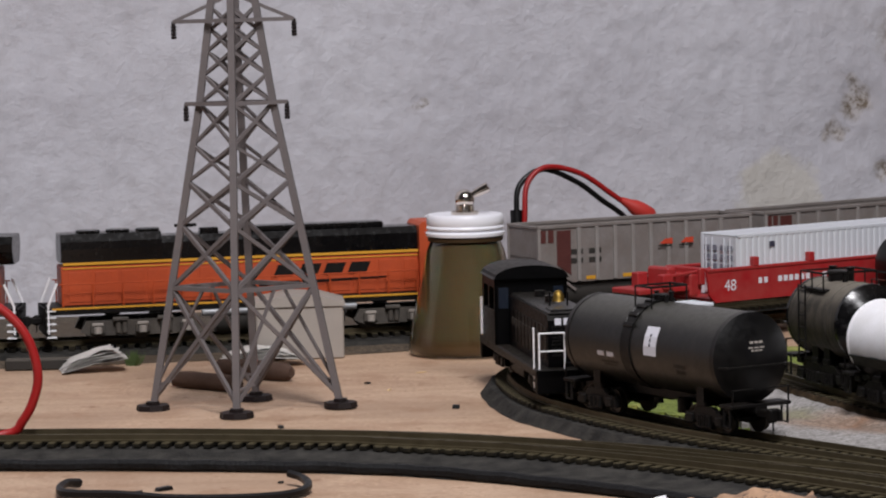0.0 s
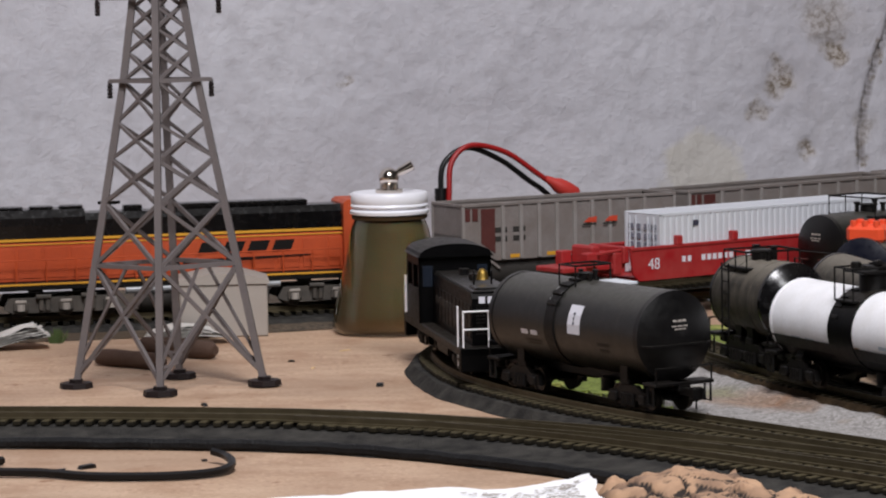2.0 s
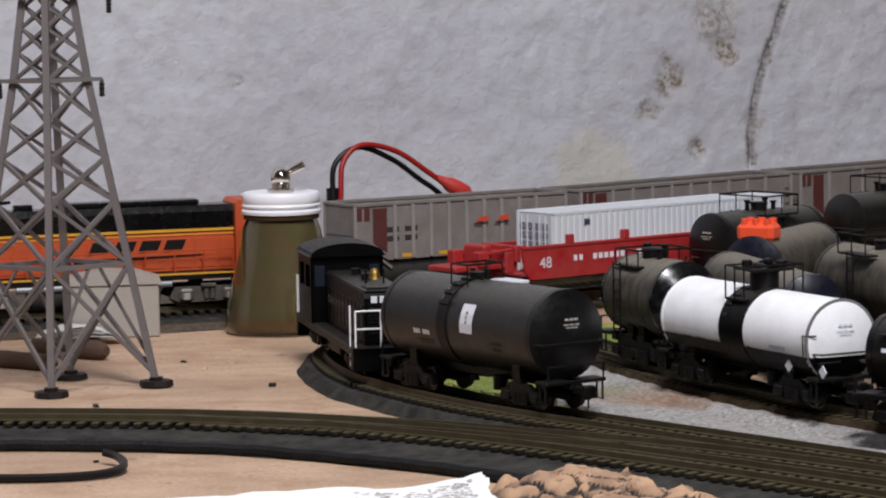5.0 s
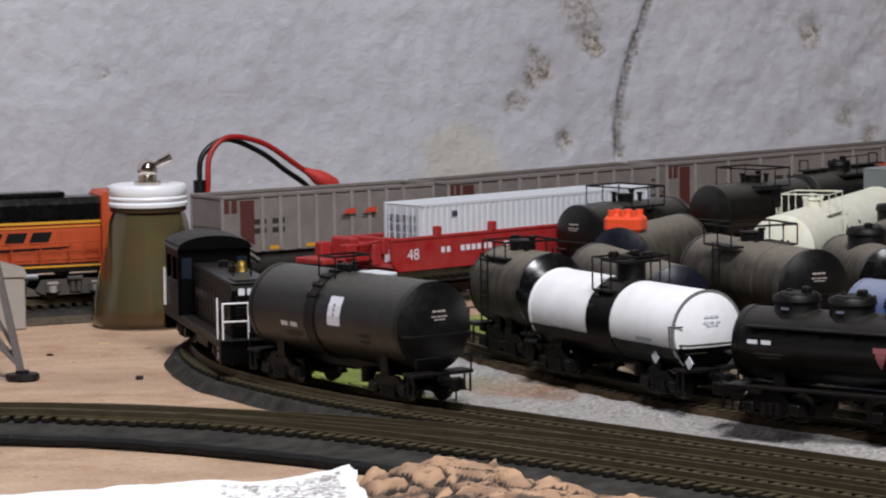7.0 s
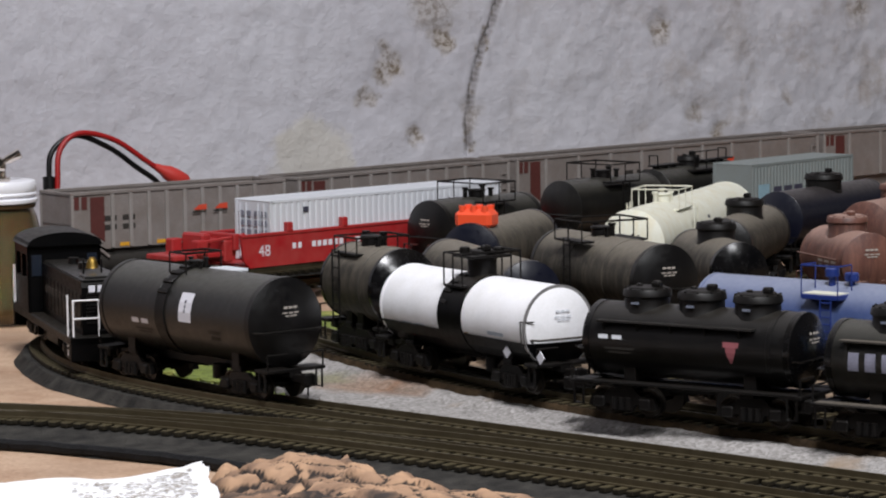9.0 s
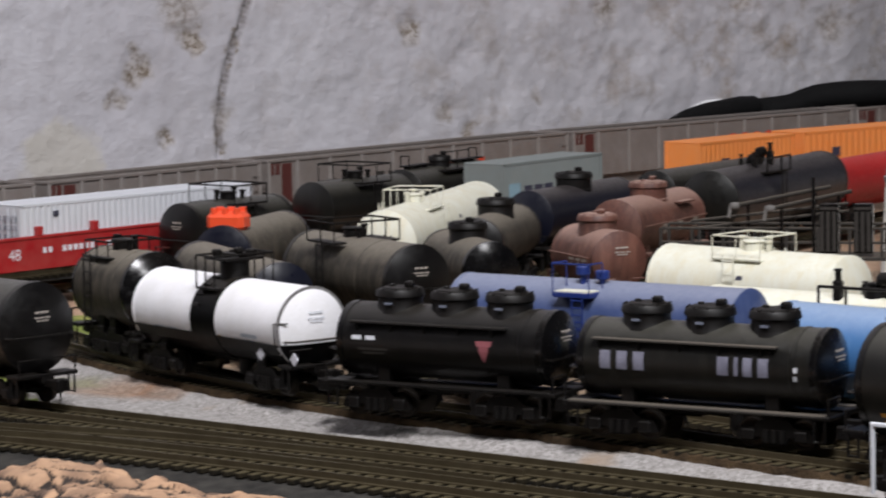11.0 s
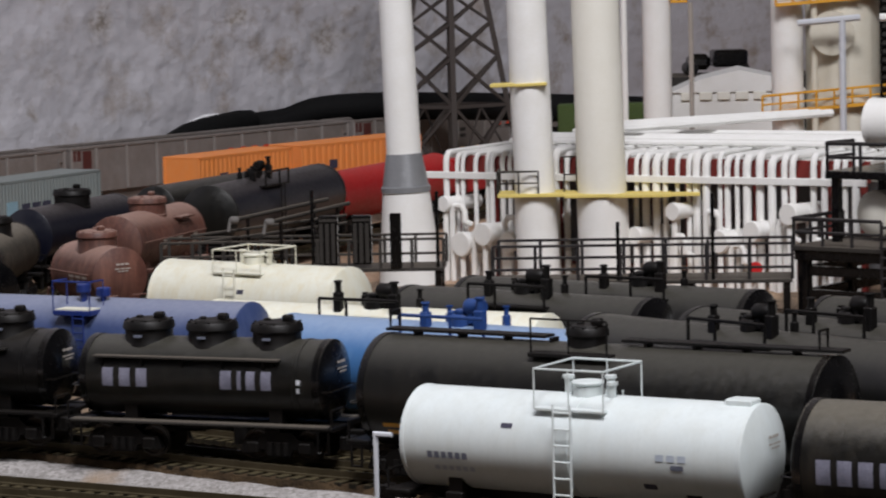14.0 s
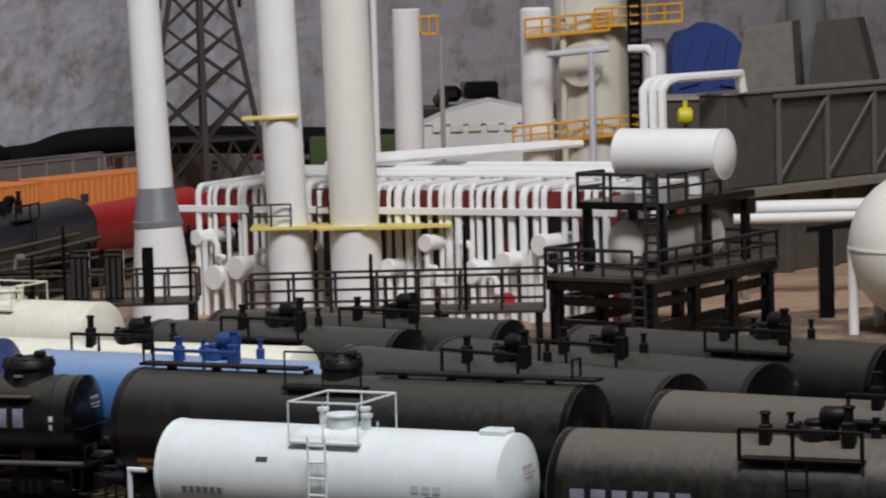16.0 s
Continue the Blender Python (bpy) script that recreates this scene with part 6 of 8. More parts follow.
# ---- coal hoppers on the wall track ----
def hopper_car(m, label, H=88.0):
    h = base("hopper_car", m, label, "hopper car", "grey hopper train")
    top, bot = RT + 50.5, RT + 17.0
    body = Shape()
    side = [(-H, bot + 14), (-H + 22, bot + 2), (H - 22, bot + 2), (H, bot + 14), (H, top), (-H, top)]
    for sy in (-1, 1):
        part("side_panel", Shape().prism(side, sy * 15.4, sy * 16.2), M_hopper, h)
    part("end_wall", Shape().box(-H, -15.4, bot + 14, -H + 0.8, 15.4, top), M_hopper, h)
    part("end_wall", Shape().box(H - 0.8, -15.4, bot + 14, H, 15.4, top), M_hopper, h)
    for sx in (-1, 1):
        part("slope_sheet", Shape().prism([(sx * H, bot + 15), (sx * (H - 24), bot - 3), (sx * (H - 25), bot - 2), (sx * H, bot + 16.4)], -15.4, 15.4), M_hopper, h)
    body.prism([(-H + 22, bot + 2), (H - 22, bot + 2), (H - 30, bot - 6), (-H + 30, bot - 6)], -12, 12)
    part("floor_pan", body, M_hopper, h)
    rim = Shape()
    for sy in (-1, 1):
        rim.box(-H - 0.5, sy * 15, top - 1.2, H + 0.5, sy * 17, top + 0.6, 0.2)
    for sx in (-1, 1):
        rim.box(sx * (H + 0.5), -15, top - 1.2, sx * (H - 1.2), 15, top + 0.5, 0.2)
    part("top_rim", rim, M_hopper, h)
    rib = Shape()
    for k in range(9):
        x = -H + 26 + k * (2 * H - 40) / 8.6
        for sy in (-1, 1):
            rib.box(x - 1.1, sy * 16.2, bot + 2.5, x + 1.1, sy * 17.4, top - 1.2, 0.2)
    for sx in (-1, 1):
        for sy in (-1, 1):
            rib.box(sx * (H + 0.4), sy * 15.4, RT + 12, sx * (H - 1.4), sy * 17.2, top - 1.2, 0.2)
    part("ribs", rib, M_rib, h, "paler upright ribs", "stuff")
    for sy in (-1, 1):
        part("colour_panel", Shape().prism([(-H + 12, bot + 12), (-H + 21, bot + 6), (-H + 21, top - 2.5), (-H + 12, top - 2.5)], sy * 16.2, sy * 16.55), M_maroon, h, "rust-red side panel")
    for k in range(2):
        part("end_mark", Shape().box(-H + 1.5 + k * 5, -16.5, top - 9, -H + 5 + k * 5, -16.2, top - 2), M_maroon, h)
    flags = Shape()
    shade = Shape()
    for k in range(4):
        x = 8 + k * 14
        flags.prism([(x, top - 13.4), (x + 8.5, top - 13.6), (x + 8.5, top - 10.4), (x + 3.4, top - 10.8)], -17.7, -17.4)
        shade.box(x - 1, -17.7, top - 14.9, x + 8, -17.4, top - 14.2)
    part("emblem", flags, M_pennant, h, "orange-red pennant marks")
    part("emblem_line", shade, M_dgrey, h)
    yb = Shape()
    for k in range(5):
        yb.box(-40 + k * 24, -16.5, bot + 3, -32 + k * 24, -16.2, bot + 5)
    part("reflector", yb, M_yellow, h, "yellow reflector strips", "stuff")
    lt = Shape()
    for k in range(2):
        lt.box(-50 + k * 12, -16.5, top - 16, -42 + k * 12, -16.2, top - 13.2).box(-50 + k * 12, -16.5, top - 21, -42 + k * 12, -16.2, top - 18.2)
    part("lettering", lt, M_dgrey, h)
    part("ladder", ladder(H - 5, -17, RT + 12, top - 6, 5, steps=7), M_hopper, h)
    part("belly_tub", Shape().lathe([(-58, 0), (-58, 9), (-55, 10.5), (55, 10.5), (58, 9), (58, 0)], Matrix.Translation((0, -3.5, RT + 13.5)), 20), M_dgrey, h, "rounded dark grey belly tub")
    part("sill", Shape().box(-H - 2, -3, RT + 10, H + 2, 3, RT + 13, 0.3), M_under, h)
    for sx in (-1, 1):
        truck(h, sx * (H - 16))
    couplers(h, H, 20)
    return h


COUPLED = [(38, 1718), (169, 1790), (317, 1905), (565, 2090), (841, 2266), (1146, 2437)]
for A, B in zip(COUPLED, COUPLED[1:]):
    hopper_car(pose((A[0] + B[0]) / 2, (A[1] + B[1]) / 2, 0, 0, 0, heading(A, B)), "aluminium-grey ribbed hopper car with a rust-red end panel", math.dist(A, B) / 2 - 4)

# ---- red well car with a white container ----
A, B = Vector((152, 1665, 0)), Vector((297, 1767, 0))
mid, ang = (A + B) / 2, heading(A, B)
off = Vector((-math.sin(radians(ang)), math.cos(radians(ang)), 0)) * 15
well = base("well_car", pose(mid.x + off.x - 3, mid.y + off.y - 2, 0, 0, 0, ang), "bright red articulated container well car", "well car")
s = Shape()
for sy in (-1, 1):
    s.prism([(-104, 36), (-102.5, 26), (-98, 22), (98, 22), (102.5, 26), (104, 36), (104, 40), (-104, 40)], sy * 16, sy * 17.4)
    s.box(-104, sy * 15.4, 38.6, 104, sy * 18, 40.2, 0.3)
    for x in (-70, -30, 30, 70):
        s.box(x - 2, sy * 14.5, 40, x + 2, sy * 18.4, 45, 0.4)
s.box(-98, -16, 22, 98, 16, 23.5)
part("well", s, M_red, well)
for sx in (-1, 1):
    s = Shape()
    s.box(sx * 103, -12, 29, sx * 146, 12, 32, 0.6)
    s.box(sx * 103, -15, 32, sx * 107, 15, 41, 0.6)
    s.box(sx * 118, -9, 32, sx * 124, 9, 42, 1.0)
    s.box(sx * 106, -13, 26, sx * 112, 13, 38, 0.8)
    for sy in (-1, 1):
        s.rod([(sx * 98, sy * 13, 40), (sx * 130, sy * 10, 37)], 0.9)
        s.box(sx * 124, sy * 8, 31, sx * 131, sy * 14, 39, 0.6)
    part("end_platform", s, M_red, well)
for x in (-116, 116):
    truck(well, x)
couplers(well, 128, 21)
words("lettering", "48", 8.6, M_letter, well, pose(-88, -17.55, 30.5, 90, 0, 0), "white painted 48")
s = Shape()
for x, w in ((-34, 3), (-30, 3), (-20, 3.4), (-16, 3.4), (-12, 3.4), (-8, 3.4), (-4, 3.4), (0, 3.4), (12, 4)):
    s.box(x - 34, -17.6, 30.5, x - 34 + w * 0.8, -17.4, 33.6)
part("lettering", s, M_letter, well)


def container(m, L, paint, label, height=33.0, ribs=40, z=24.0, doors=True, W=15.0):
    c = base("shipping_container", m, label, "container", "containers in the yard")
    s = Shape()
    s.box(-L / 2 + 0.6, -W + 0.6, z + 0.5, L / 2 - 0.6, W - 0.6, z + height - 0.8)
    part("shell", s, paint, c)
    part("roof", Shape().box(-L / 2 + 0.4, -W + 0.4, z + height - 0.8, L / 2 - 0.4, W - 0.4, z + height, 0.3), paint, c)
    r = Shape()
    for k in range(ribs):
        x = -L / 2 + 3 + (L - 6) * (k + 0.5) / ribs
        w = (L - 6) / ribs * 0.28
        for sy in (-1, 1):
            r.add([(x - w * 1.7, sy * (W - 0.6), z + 1.4), (x - w, sy * W, z + 1.4), (x + w, sy * W, z + 1.4), (x + w * 1.7, sy * (W - 0.6), z + 1.4),
                   (x - w * 1.7, sy * (W - 0.6), z + height - 1.6), (x - w, sy * W, z + height - 1.6), (x + w, sy * W, z + height - 1.6), (x + w * 1.7, sy * (W - 0.6), z + height - 1.6)],
                  [(0, 1, 5, 4), (1, 2, 6, 5), (2, 3, 7, 6)])
    part("corrugation", r, paint, c, "", "stuff")
    fr = Shape()
    for sx in (-1, 1):
        for sy in (-1, 1):
            fr.box(sx * L / 2, sy * W, z, sx * (L / 2 - 2), sy * (W - 2), z + height, 0.2)
    for sy in (-1, 1):
        fr.box(-L / 2, sy * W, z, L / 2, sy * (W - 1.2), z + 1.4).box(-L / 2, sy * W, z + height - 1.6, L / 2, sy * (W - 1.2), z + height + 0.2, 0.2)
    part("corner_frame", fr, paint, c)
    if doors:
        d = Shape()
        for y in (-10, -5, 5, 10):
            d.rod([(-L / 2 - 0.4, y, z + 2), (-L / 2 - 0.4, y, z + height - 2)], 0.5, 5)
        part("lock_rod", d, M_lgrey, c)
        d = Shape()
        for i, y in enumerate((-11.5, -5.5, 1.5, 7.5)):
            for k in range(5):
                d.box(-L / 2 + 0.3, y, z + 4 + k * 5, -L / 2 - 0.2, y + 4, z + 7 + k * 5)
        part("door_print", d, M_doorprint if paint is M_lgrey else paint, c, "", "stuff")
    return c


c = container(pose(mid.x + off.x + 2, mid.y + off.y + 1.5, 0, 0, 0, ang), 175, M_lgrey, "pale grey ribbed container with small blue marks")
for x, z, w in ((-64, 49.5, 3.6), (-63, 30, 3.2)):
    part("mark", Shape().box(x, -15.5, z, x + w, -15.1, z + 3.0), M_dletter, c, "small dark blue mark")

# ---- red and black clip leads by the wall ----
def lead(name, pts, material, label, r=1.75):
    return solo(name, Shape().rod(smooth_line(pts, 3.0), r, 10), material, label, "wire")


lead("test_lead", [(43, 1934, 2), (43, 1934, 30), (43, 1935, 50), (45, 1938, 69), (60, 1944, 78.5), (81, 1954, 70), (98, 1962, 57), (112, 1968, 46), (122, 1973, 30), (126, 1975, 10)], M_wire_black, "black test lead looping up by the wall")
lead("test_lead", [(47, 1928, 2), (47, 1930, 30), (48, 1932, 50), (50, 1936, 70), (62, 1942, 80), (84, 1953, 75), (104, 1962, 61), (116, 1968, 52)], M_wire_red, "red test lead with a plastic clip sleeve")
solo("clip_sleeve", Shape().lathe([(0, 1.9), (2, 2.4), (6, 3.2), (10, 4.8), (16, 5.4), (23, 5.0), (25, 3.6), (25.2, 0)], Matrix.Translation((110, 1965, 57)) @ Vector((19, 7.5, -11)).to_track_quat("X", "Z").to_matrix().to_4x4(), 14).rod([(129, 1973, 46), (133, 1975, 40), (134, 1975, 0.2)], 2.2, 8), mat("light_red_sleeve_plastic", srgb(196, 58, 50), 0.5, amount=0.15), "flared red plastic sleeve of the clip", "clip")
solo("clip_sleeve", Shape().rod([(43, 1932, 36), (43, 1933, 46), (43, 1934, 54)], 4.0, 10), M_wire_black, "black plastic sleeve of the clip", "clip")
lead("test_lead", [(-230, 1290, 82), (-205, 1297, 72), (-188, 1300, 62), (-178, 1300, 50), (-174, 1300, 35), (-176, 1300, 24), (-181, 1300, 15), (-190, 1300, 9), (-240, 1290, 7), (-300, 1270, 3)], M_wire_red, "thick red wire bent over the track", 2.0)

# ---- clutter on the plywood ----
M_cork = mat("brown_weathered_wood", srgb(84, 62, 50), 0.9, amount=0.4, bump=0.4)
bx = base("storage_box", pose(-80, 1640, 0, 0, 0, 4), "pale grey plastic box with a raised lid", "box")
part("box_body", Shape().box(-23, -18, 0.1, 23, 18, 28, 0.8), M_tankgrey, bx)
part("box_lid", Shape().prism([(-24, 28), (24, 28), (24, 29.5), (12, 33), (-6, 34), (-24, 30.5)], -19, 19), M_tankgrey, bx)
for k, (x0, y0, x1, y1, z, w) in enumerate(((-137, 1520, -102, 1492, 0, 9), (-118, 1560, -79, 1530, 0, 10))):
    a = heading((x0, y0), (x1, y1))
    Ln = math.hypot(x1 - x0, y1 - y0)
    stick = [(-Ln / 2, w * 0.2), (-Ln / 2 + 2, w * 0.42), (-Ln * 0.2, w * 0.5), (0, w * 0.47), (Ln * 0.25, w * 0.5), (Ln / 2 - 3, w * 0.45), (Ln / 2, w * 0.25)]
    solo("wood_offcut", Shape().lathe(stick, Matrix.Translation((0, 0, w * 0.46)), 14), M_cork, "brown rounded stick of weathered wood", "offcut", m=pose((x0 + x1) / 2, (y0 + y1) / 2, 0, 0, 0, a))
M_scrap = mat("printed_scrap_paper", srgb(214, 210, 204), 0.85, second=srgb(150, 144, 138), amount=0.45, grain=300)
for cx, cy, w, d, z, lift in ((-184, 1590, 34, 20, 3, 5), (-98, 1600, 44, 22, 4, 0)):
    pp = base("paper_scrap", pose(cx, cy, 0, 0, 0, 12), "curled and torn scraps of printed white paper", "paper")
    for sheet in range(5):
        n, k = 14, 6
        v = []
        for i in range(n + 1):
            for j in range(k + 1):
                u, q = i / n, j / k
                wob = noise.noise(Vector((u * 3 + sheet * 2.1, q * 2, cx)))
                rag = 2.2 * noise.noise(Vector((u * 7, q * 7, sheet + 4.0))) * (1 if i in (0, n) or j in (0, k) else 0.2)
                v.append((-w / 2 + w * u * (1 - 0.08 * sheet) + sheet * 1.1 + rag, -d / 2 + d * q + sheet * 1.3 + rag, max(0.3, 0.6 + sheet * 1.1 + z * math.sin(u * 2.6) + lift * u * u + 2.2 * wob * u)))
        f = [(i * (k + 1) + j, (i + 1) * (k + 1) + j, (i + 1) * (k + 1) + j + 1, i * (k + 1) + j + 1) for i in range(n) for j in range(k)]
        o = len(v)
        part("sheet", Shape().add(v + [(x, y, zz + 0.25) for x, y, zz in v], f + [tuple(t + o for t in q[::-1]) for q in f], True), M_scrap, pp)
solo("plastic_strip", Shape().box(-18, -4, 0.1, 18, 4, 6, 0.8), M_dgrey, "grey-green plastic strip on the table", "strip", m=pose(-213, 1602, 0, 0, 0, 2))
tuft = Shape()
rng = random.Random(4)
for k in range(60):
    a, r0, hh = rng.uniform(0, 6.28), rng.uniform(0, 3.5), rng.uniform(4, 9)
    x, y = r0 * math.cos(a), r0 * math.sin(a)
    tuft.add([(x - 0.5, y, 0), (x + 0.5, y, 0), (x * 1.7 + rng.uniform(-2, 2), y * 1.7 + rng.uniform(-2, 2), hh)], [(0, 1, 2)])
solo("grass_tuft", tuft, M_green, "small clump of green scenic grass", "grass", kind="stuff", m=pose(-166, 1612, 0))
solo("cable_tie", Shape().rod(smooth_line([(-147, 1211.3, 2), (-151.9, 1203.4, 3), (-149.9, 1183.8, 2.5), (-128.4, 1178.9, 2.2), (-105.8, 1168.2, 2), (-77.4, 1166.2, 2), (-60.8, 1173.1, 2.2), (-55.9, 1185.8, 3), (-58.8, 1199.5, 4), (-64.7, 1205.4, 5)], 2.5), 1.7, 6), M_wire_black, "black plastic strap curling up at its ends", "strap")
M_splinter = mat("pale_wood_splinter", srgb(212, 180, 136), 0.8, amount=0.2)
for k, (x, y, w, d, h) in enumerate(((-122, 1190, 4, 3, 1.8), (-113, 1200, 7, 3, 1.6), (2, 1420, 3, 3, 1.8), (-76, 1367, 3.8, 2, 1.3), (-41, 1516, 3, 2, 1), (-59, 1545, 2.5, 2, 1), (-15, 1556, 7, 1.2, 0.6), (-30, 1490, 5, 1.2, 0.6), (-68, 1212, 2, 2, 1))):
    chip = Shape().prism([(-w / 2, 0.05), (w / 2, 0.05), (w / 2 - 0.5, h), (-w / 2 + 0.8, h * 0.85)], -d / 2, d / 2)
    solo("crumb", chip, M_wire_black if k < 6 or k == 8 else M_splinter, "small black plastic crumb" if k < 6 or k == 8 else "pale splinter of wood", "crumb", "crumbs on the plywood", m=pose(x, y, 0, 0, 0, 37 * k))

# ---- crumpled tissue and rock casting at the near edge ----
def sheet_of(x0, y0, x1, y1, nx, ny, height):
    s = Shape()
    for j in range(ny + 1):
        for i in range(nx + 1):
            x, y = x0 + (x1 - x0) * i / nx, y0 + (y1 - y0) * j / ny
            s.v.append(height(x, y))
    s.f = [(j * (nx + 1) + i, j * (nx + 1) + i + 1, (j + 1) * (nx + 1) + i + 1, (j + 1) * (nx + 1) + i) for j in range(ny) for i in range(nx)]
    s.s = [True] * len(s.f)
    return s


def tissue(x, y):
    p = Vector((x * 0.02, y * 0.02, 2))
    edge = max(0.0, (x - 52) / 24)
    far = 1090 - y
    h = 9 + 2.5 * noise.fractal(p, 0.8, 2, 4) + 4.0 * edge * (0.6 + abs(noise.noise(p * 5)))
    h = h * min(1.0, far / 14 + 0.25)
    return (x + 2 * noise.noise(p * 3), y + 5 * noise.noise(Vector((x * 0.03, 7, 1))) + (x + 30) * 0.16, max(1.0, h))


M_tissue = mat("white_tissue_paper", srgb(240, 240, 242), 0.85, amount=0.06, bump=0.5, bump_scale=900)
tp = base("tissue_sheet", pose(0, 0, 0), "crumpled white tissue paper with grey print", "paper")
part("sheet", sheet_of(-230, 770, 76, 1078, 90, 70, tissue), M_tissue, tp)
pr = Shape()
rng = random.Random(3)
for k in range(640):
    x, y = rng.uniform(28, 70), rng.uniform(985, 1064)
    if rng.random() > (x - 15) / 55:
        continue
    q = tissue(x, y)
    w = rng.uniform(0.4, 1.1)
    pr.add([(q[0] - w, q[1] - 0.45, q[2] + 0.5), (q[0] + w, q[1] - 0.45, q[2] + 0.5), (q[0] + w, q[1] + 0.45, q[2] + 0.6), (q[0] - w, q[1] + 0.45, q[2] + 0.6)], [(0, 1, 2, 3)])
part("print", pr, M_tankgrey, tp, "faint grey printed marks", "stuff")


def rock(x, y):
    along, across = x * 0.55 - y * 0.84, x * 0.84 + y * 0.55
    p = Vector((along * 0.040, across * 0.078, 5))
    q = p + Vector((0.7 * noise.noise(p * 1.5), 0.7 * noise.noise(p * 1.5 + Vector((5, 5, 5))), 0))
    d, _ = noise.voronoi(q)
    knob = math.sqrt(max(0.0, 1 - (d[0] / 0.92) ** 2))
    gap = min(1.0, (d[1] - d[0]) * 3.2)
    big = noise.noise(p * 0.55)
    top = 20 - max(0.0, (x - 130) * 0.075) - max(0.0, 95 - x) * 0.25
    rim = 1095 - (x - 84) * 0.95 if x > 125 else 1092
    u = max(0.0, min(1.0, (rim - y) / 20 + 0.1)) * max(0.0, min(1.0, (x - 72) / 10))
    h = top * (0.48 + 0.34 * knob + 0.12 * gap + 0.24 * big) + 1.6 * noise.turbulence(p * 2.4, 4, True) - 1.0
    return (x, y, max(0.2, h * u * (2 - u)))


M_rock, n_, l_, b_ = nodes_of("tan_rock_casting")
tc_ = n_.new("ShaderNodeTexCoord")
t1 = n_.new("ShaderNodeTexNoise")
t1.inputs["Scale"].default_value, t1.inputs["Detail"].default_value, t1.inputs["Distortion"].default_value = 34, 6, 0.9
mp_ = n_.new("ShaderNodeMapping")
mp_.inputs["Rotation"].default_value = (0, 0, radians(57))
mp_.inputs["Scale"].default_value = (0.7, 1.3, 1.0)
l_.new(tc_.outputs["Object"], mp_.inputs["Vector"])
l_.new(mp_.outputs[0], t1.inputs["Vector"])
r1 = n_.new("ShaderNodeValToRGB")
for e, (pos, c) in zip((r1.color_ramp.elements[0], r1.color_ramp.elements[1]), ((0.34, srgb(56, 48, 44)), (0.45, srgb(138, 109, 88)))):
    e.position, e.color = pos, c
e = r1.color_ramp.elements.new(0.62)
e.color = srgb(182, 146, 116)
l_.new(t1.outputs["Fac"], r1.inputs["Fac"])
# concave parts of the mesh turn dark brown
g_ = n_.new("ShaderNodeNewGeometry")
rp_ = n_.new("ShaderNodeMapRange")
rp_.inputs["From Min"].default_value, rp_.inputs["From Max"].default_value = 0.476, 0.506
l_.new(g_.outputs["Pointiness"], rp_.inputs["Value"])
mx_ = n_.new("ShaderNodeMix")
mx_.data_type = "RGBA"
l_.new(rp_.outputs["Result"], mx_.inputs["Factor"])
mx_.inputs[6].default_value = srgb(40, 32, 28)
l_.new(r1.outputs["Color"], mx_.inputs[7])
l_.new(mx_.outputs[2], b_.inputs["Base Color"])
b_.inputs["Roughness"].default_value = 0.85
part_rock = solo("rock_casting", sheet_of(70, 800, 330, 1098, 190, 210, rock), M_rock, "tan plaster rock casting with dark crevices", "rock")

# ---- the refinery; local x runs along its front, y away from it ----
PLANT = pose(0, 0, 0, 0, 0, -26.88)


def plant_at(x, y, turn=0.0, lean=0.0):
    return PLANT @ pose(x, y, 0, 0, lean, turn)


def upright(name, profile, material, parent, label="", x=0.0, y=0.0, n=32):
    return part(name, Shape().lathe(profile, Matrix.Translation((x, y, 0)) @ AXIS_UP, n), material, parent, label)


# tapered stack with a silver cone
st = base("refinery_stack", plant_at(-160, 1770, 0, -1.9), "tall white stack with a silver band, leaning slightly", "chimney")
upright("stack_base", [(0.2, 18.5), (54, 13.6), (54, 0)], M_rfwhite, st)
upright("band", [(54, 14.3), (57, 14.3), (57.5, 13.4), (76, 10.3), (76, 0)], M_silver, st, "silver cone band")
upright("stack_shaft", [(76, 10.1), (77, 10.0), (250, 8.8), (250, 0)], M_rfwhite, st)

for s_, d_, r_, lean, lab, m_ in ((-85, 1745, 11.3, -1.6, "tall white distillation column with a yellow bracket", M_rfwhite), (-47.5, 1735, 13.6, -1.1, "tall ivory distillation column", M_rfcream)):
    co = base("distillation_column", plant_at(s_, d_, 0, lean), lab, "column", "refinery columns")
    upright("column_base", [(0.2, r_ * 1.06), (52, r_ * 1.06), (52, r_ * 0.5)], M_rfwhite, co)
    upright("column_shaft", [(52.2, r_), (115, r_), (116, r_ * 0.995), (250, r_ * 0.97), (250, 0)], m_, co)
    if r_ < 12:
        part("bracket", Shape().box(-22, -8, 114.5, 4, 8, 116.5, 0.3).box(-8, -r_ - 1.5, 114.5, 10, r_ + 1.5, 116.3, 0.3), M_ypaint, co, "worn yellow bracket platform")
pl = base("service_platform", plant_at(-50, 1728), "worn yellow platform joining the two columns", "platform")
part("deck", Shape().box(-57, 2, 52.4, -19, 32, 54.4, 0.3).box(-19.1, -9, 52.5, 6, 24, 54.5, 0.3).box(5.9, -10, 52.2, 40, 14, 54.2, 0.3).box(39.9, -7, 52.4, 56, 4, 54.2, 0.2), M_ypaint, pl)
part("railing", railing([(-57, 31), (-57, 3), (-34, 3)], [(-57, 31), (-57, 16), (-57, 3), (-45, 3), (-34, 3)], 54, 67, 0.5, True), M_dgrey, pl, "dark grey railing")
part("railing", railing([(-20, 17), (-6, 17)], [(-20, 17), (-13, 17), (-6, 17)], 54, 74, 0.5, True), M_dgrey, pl, "dark grey railing")
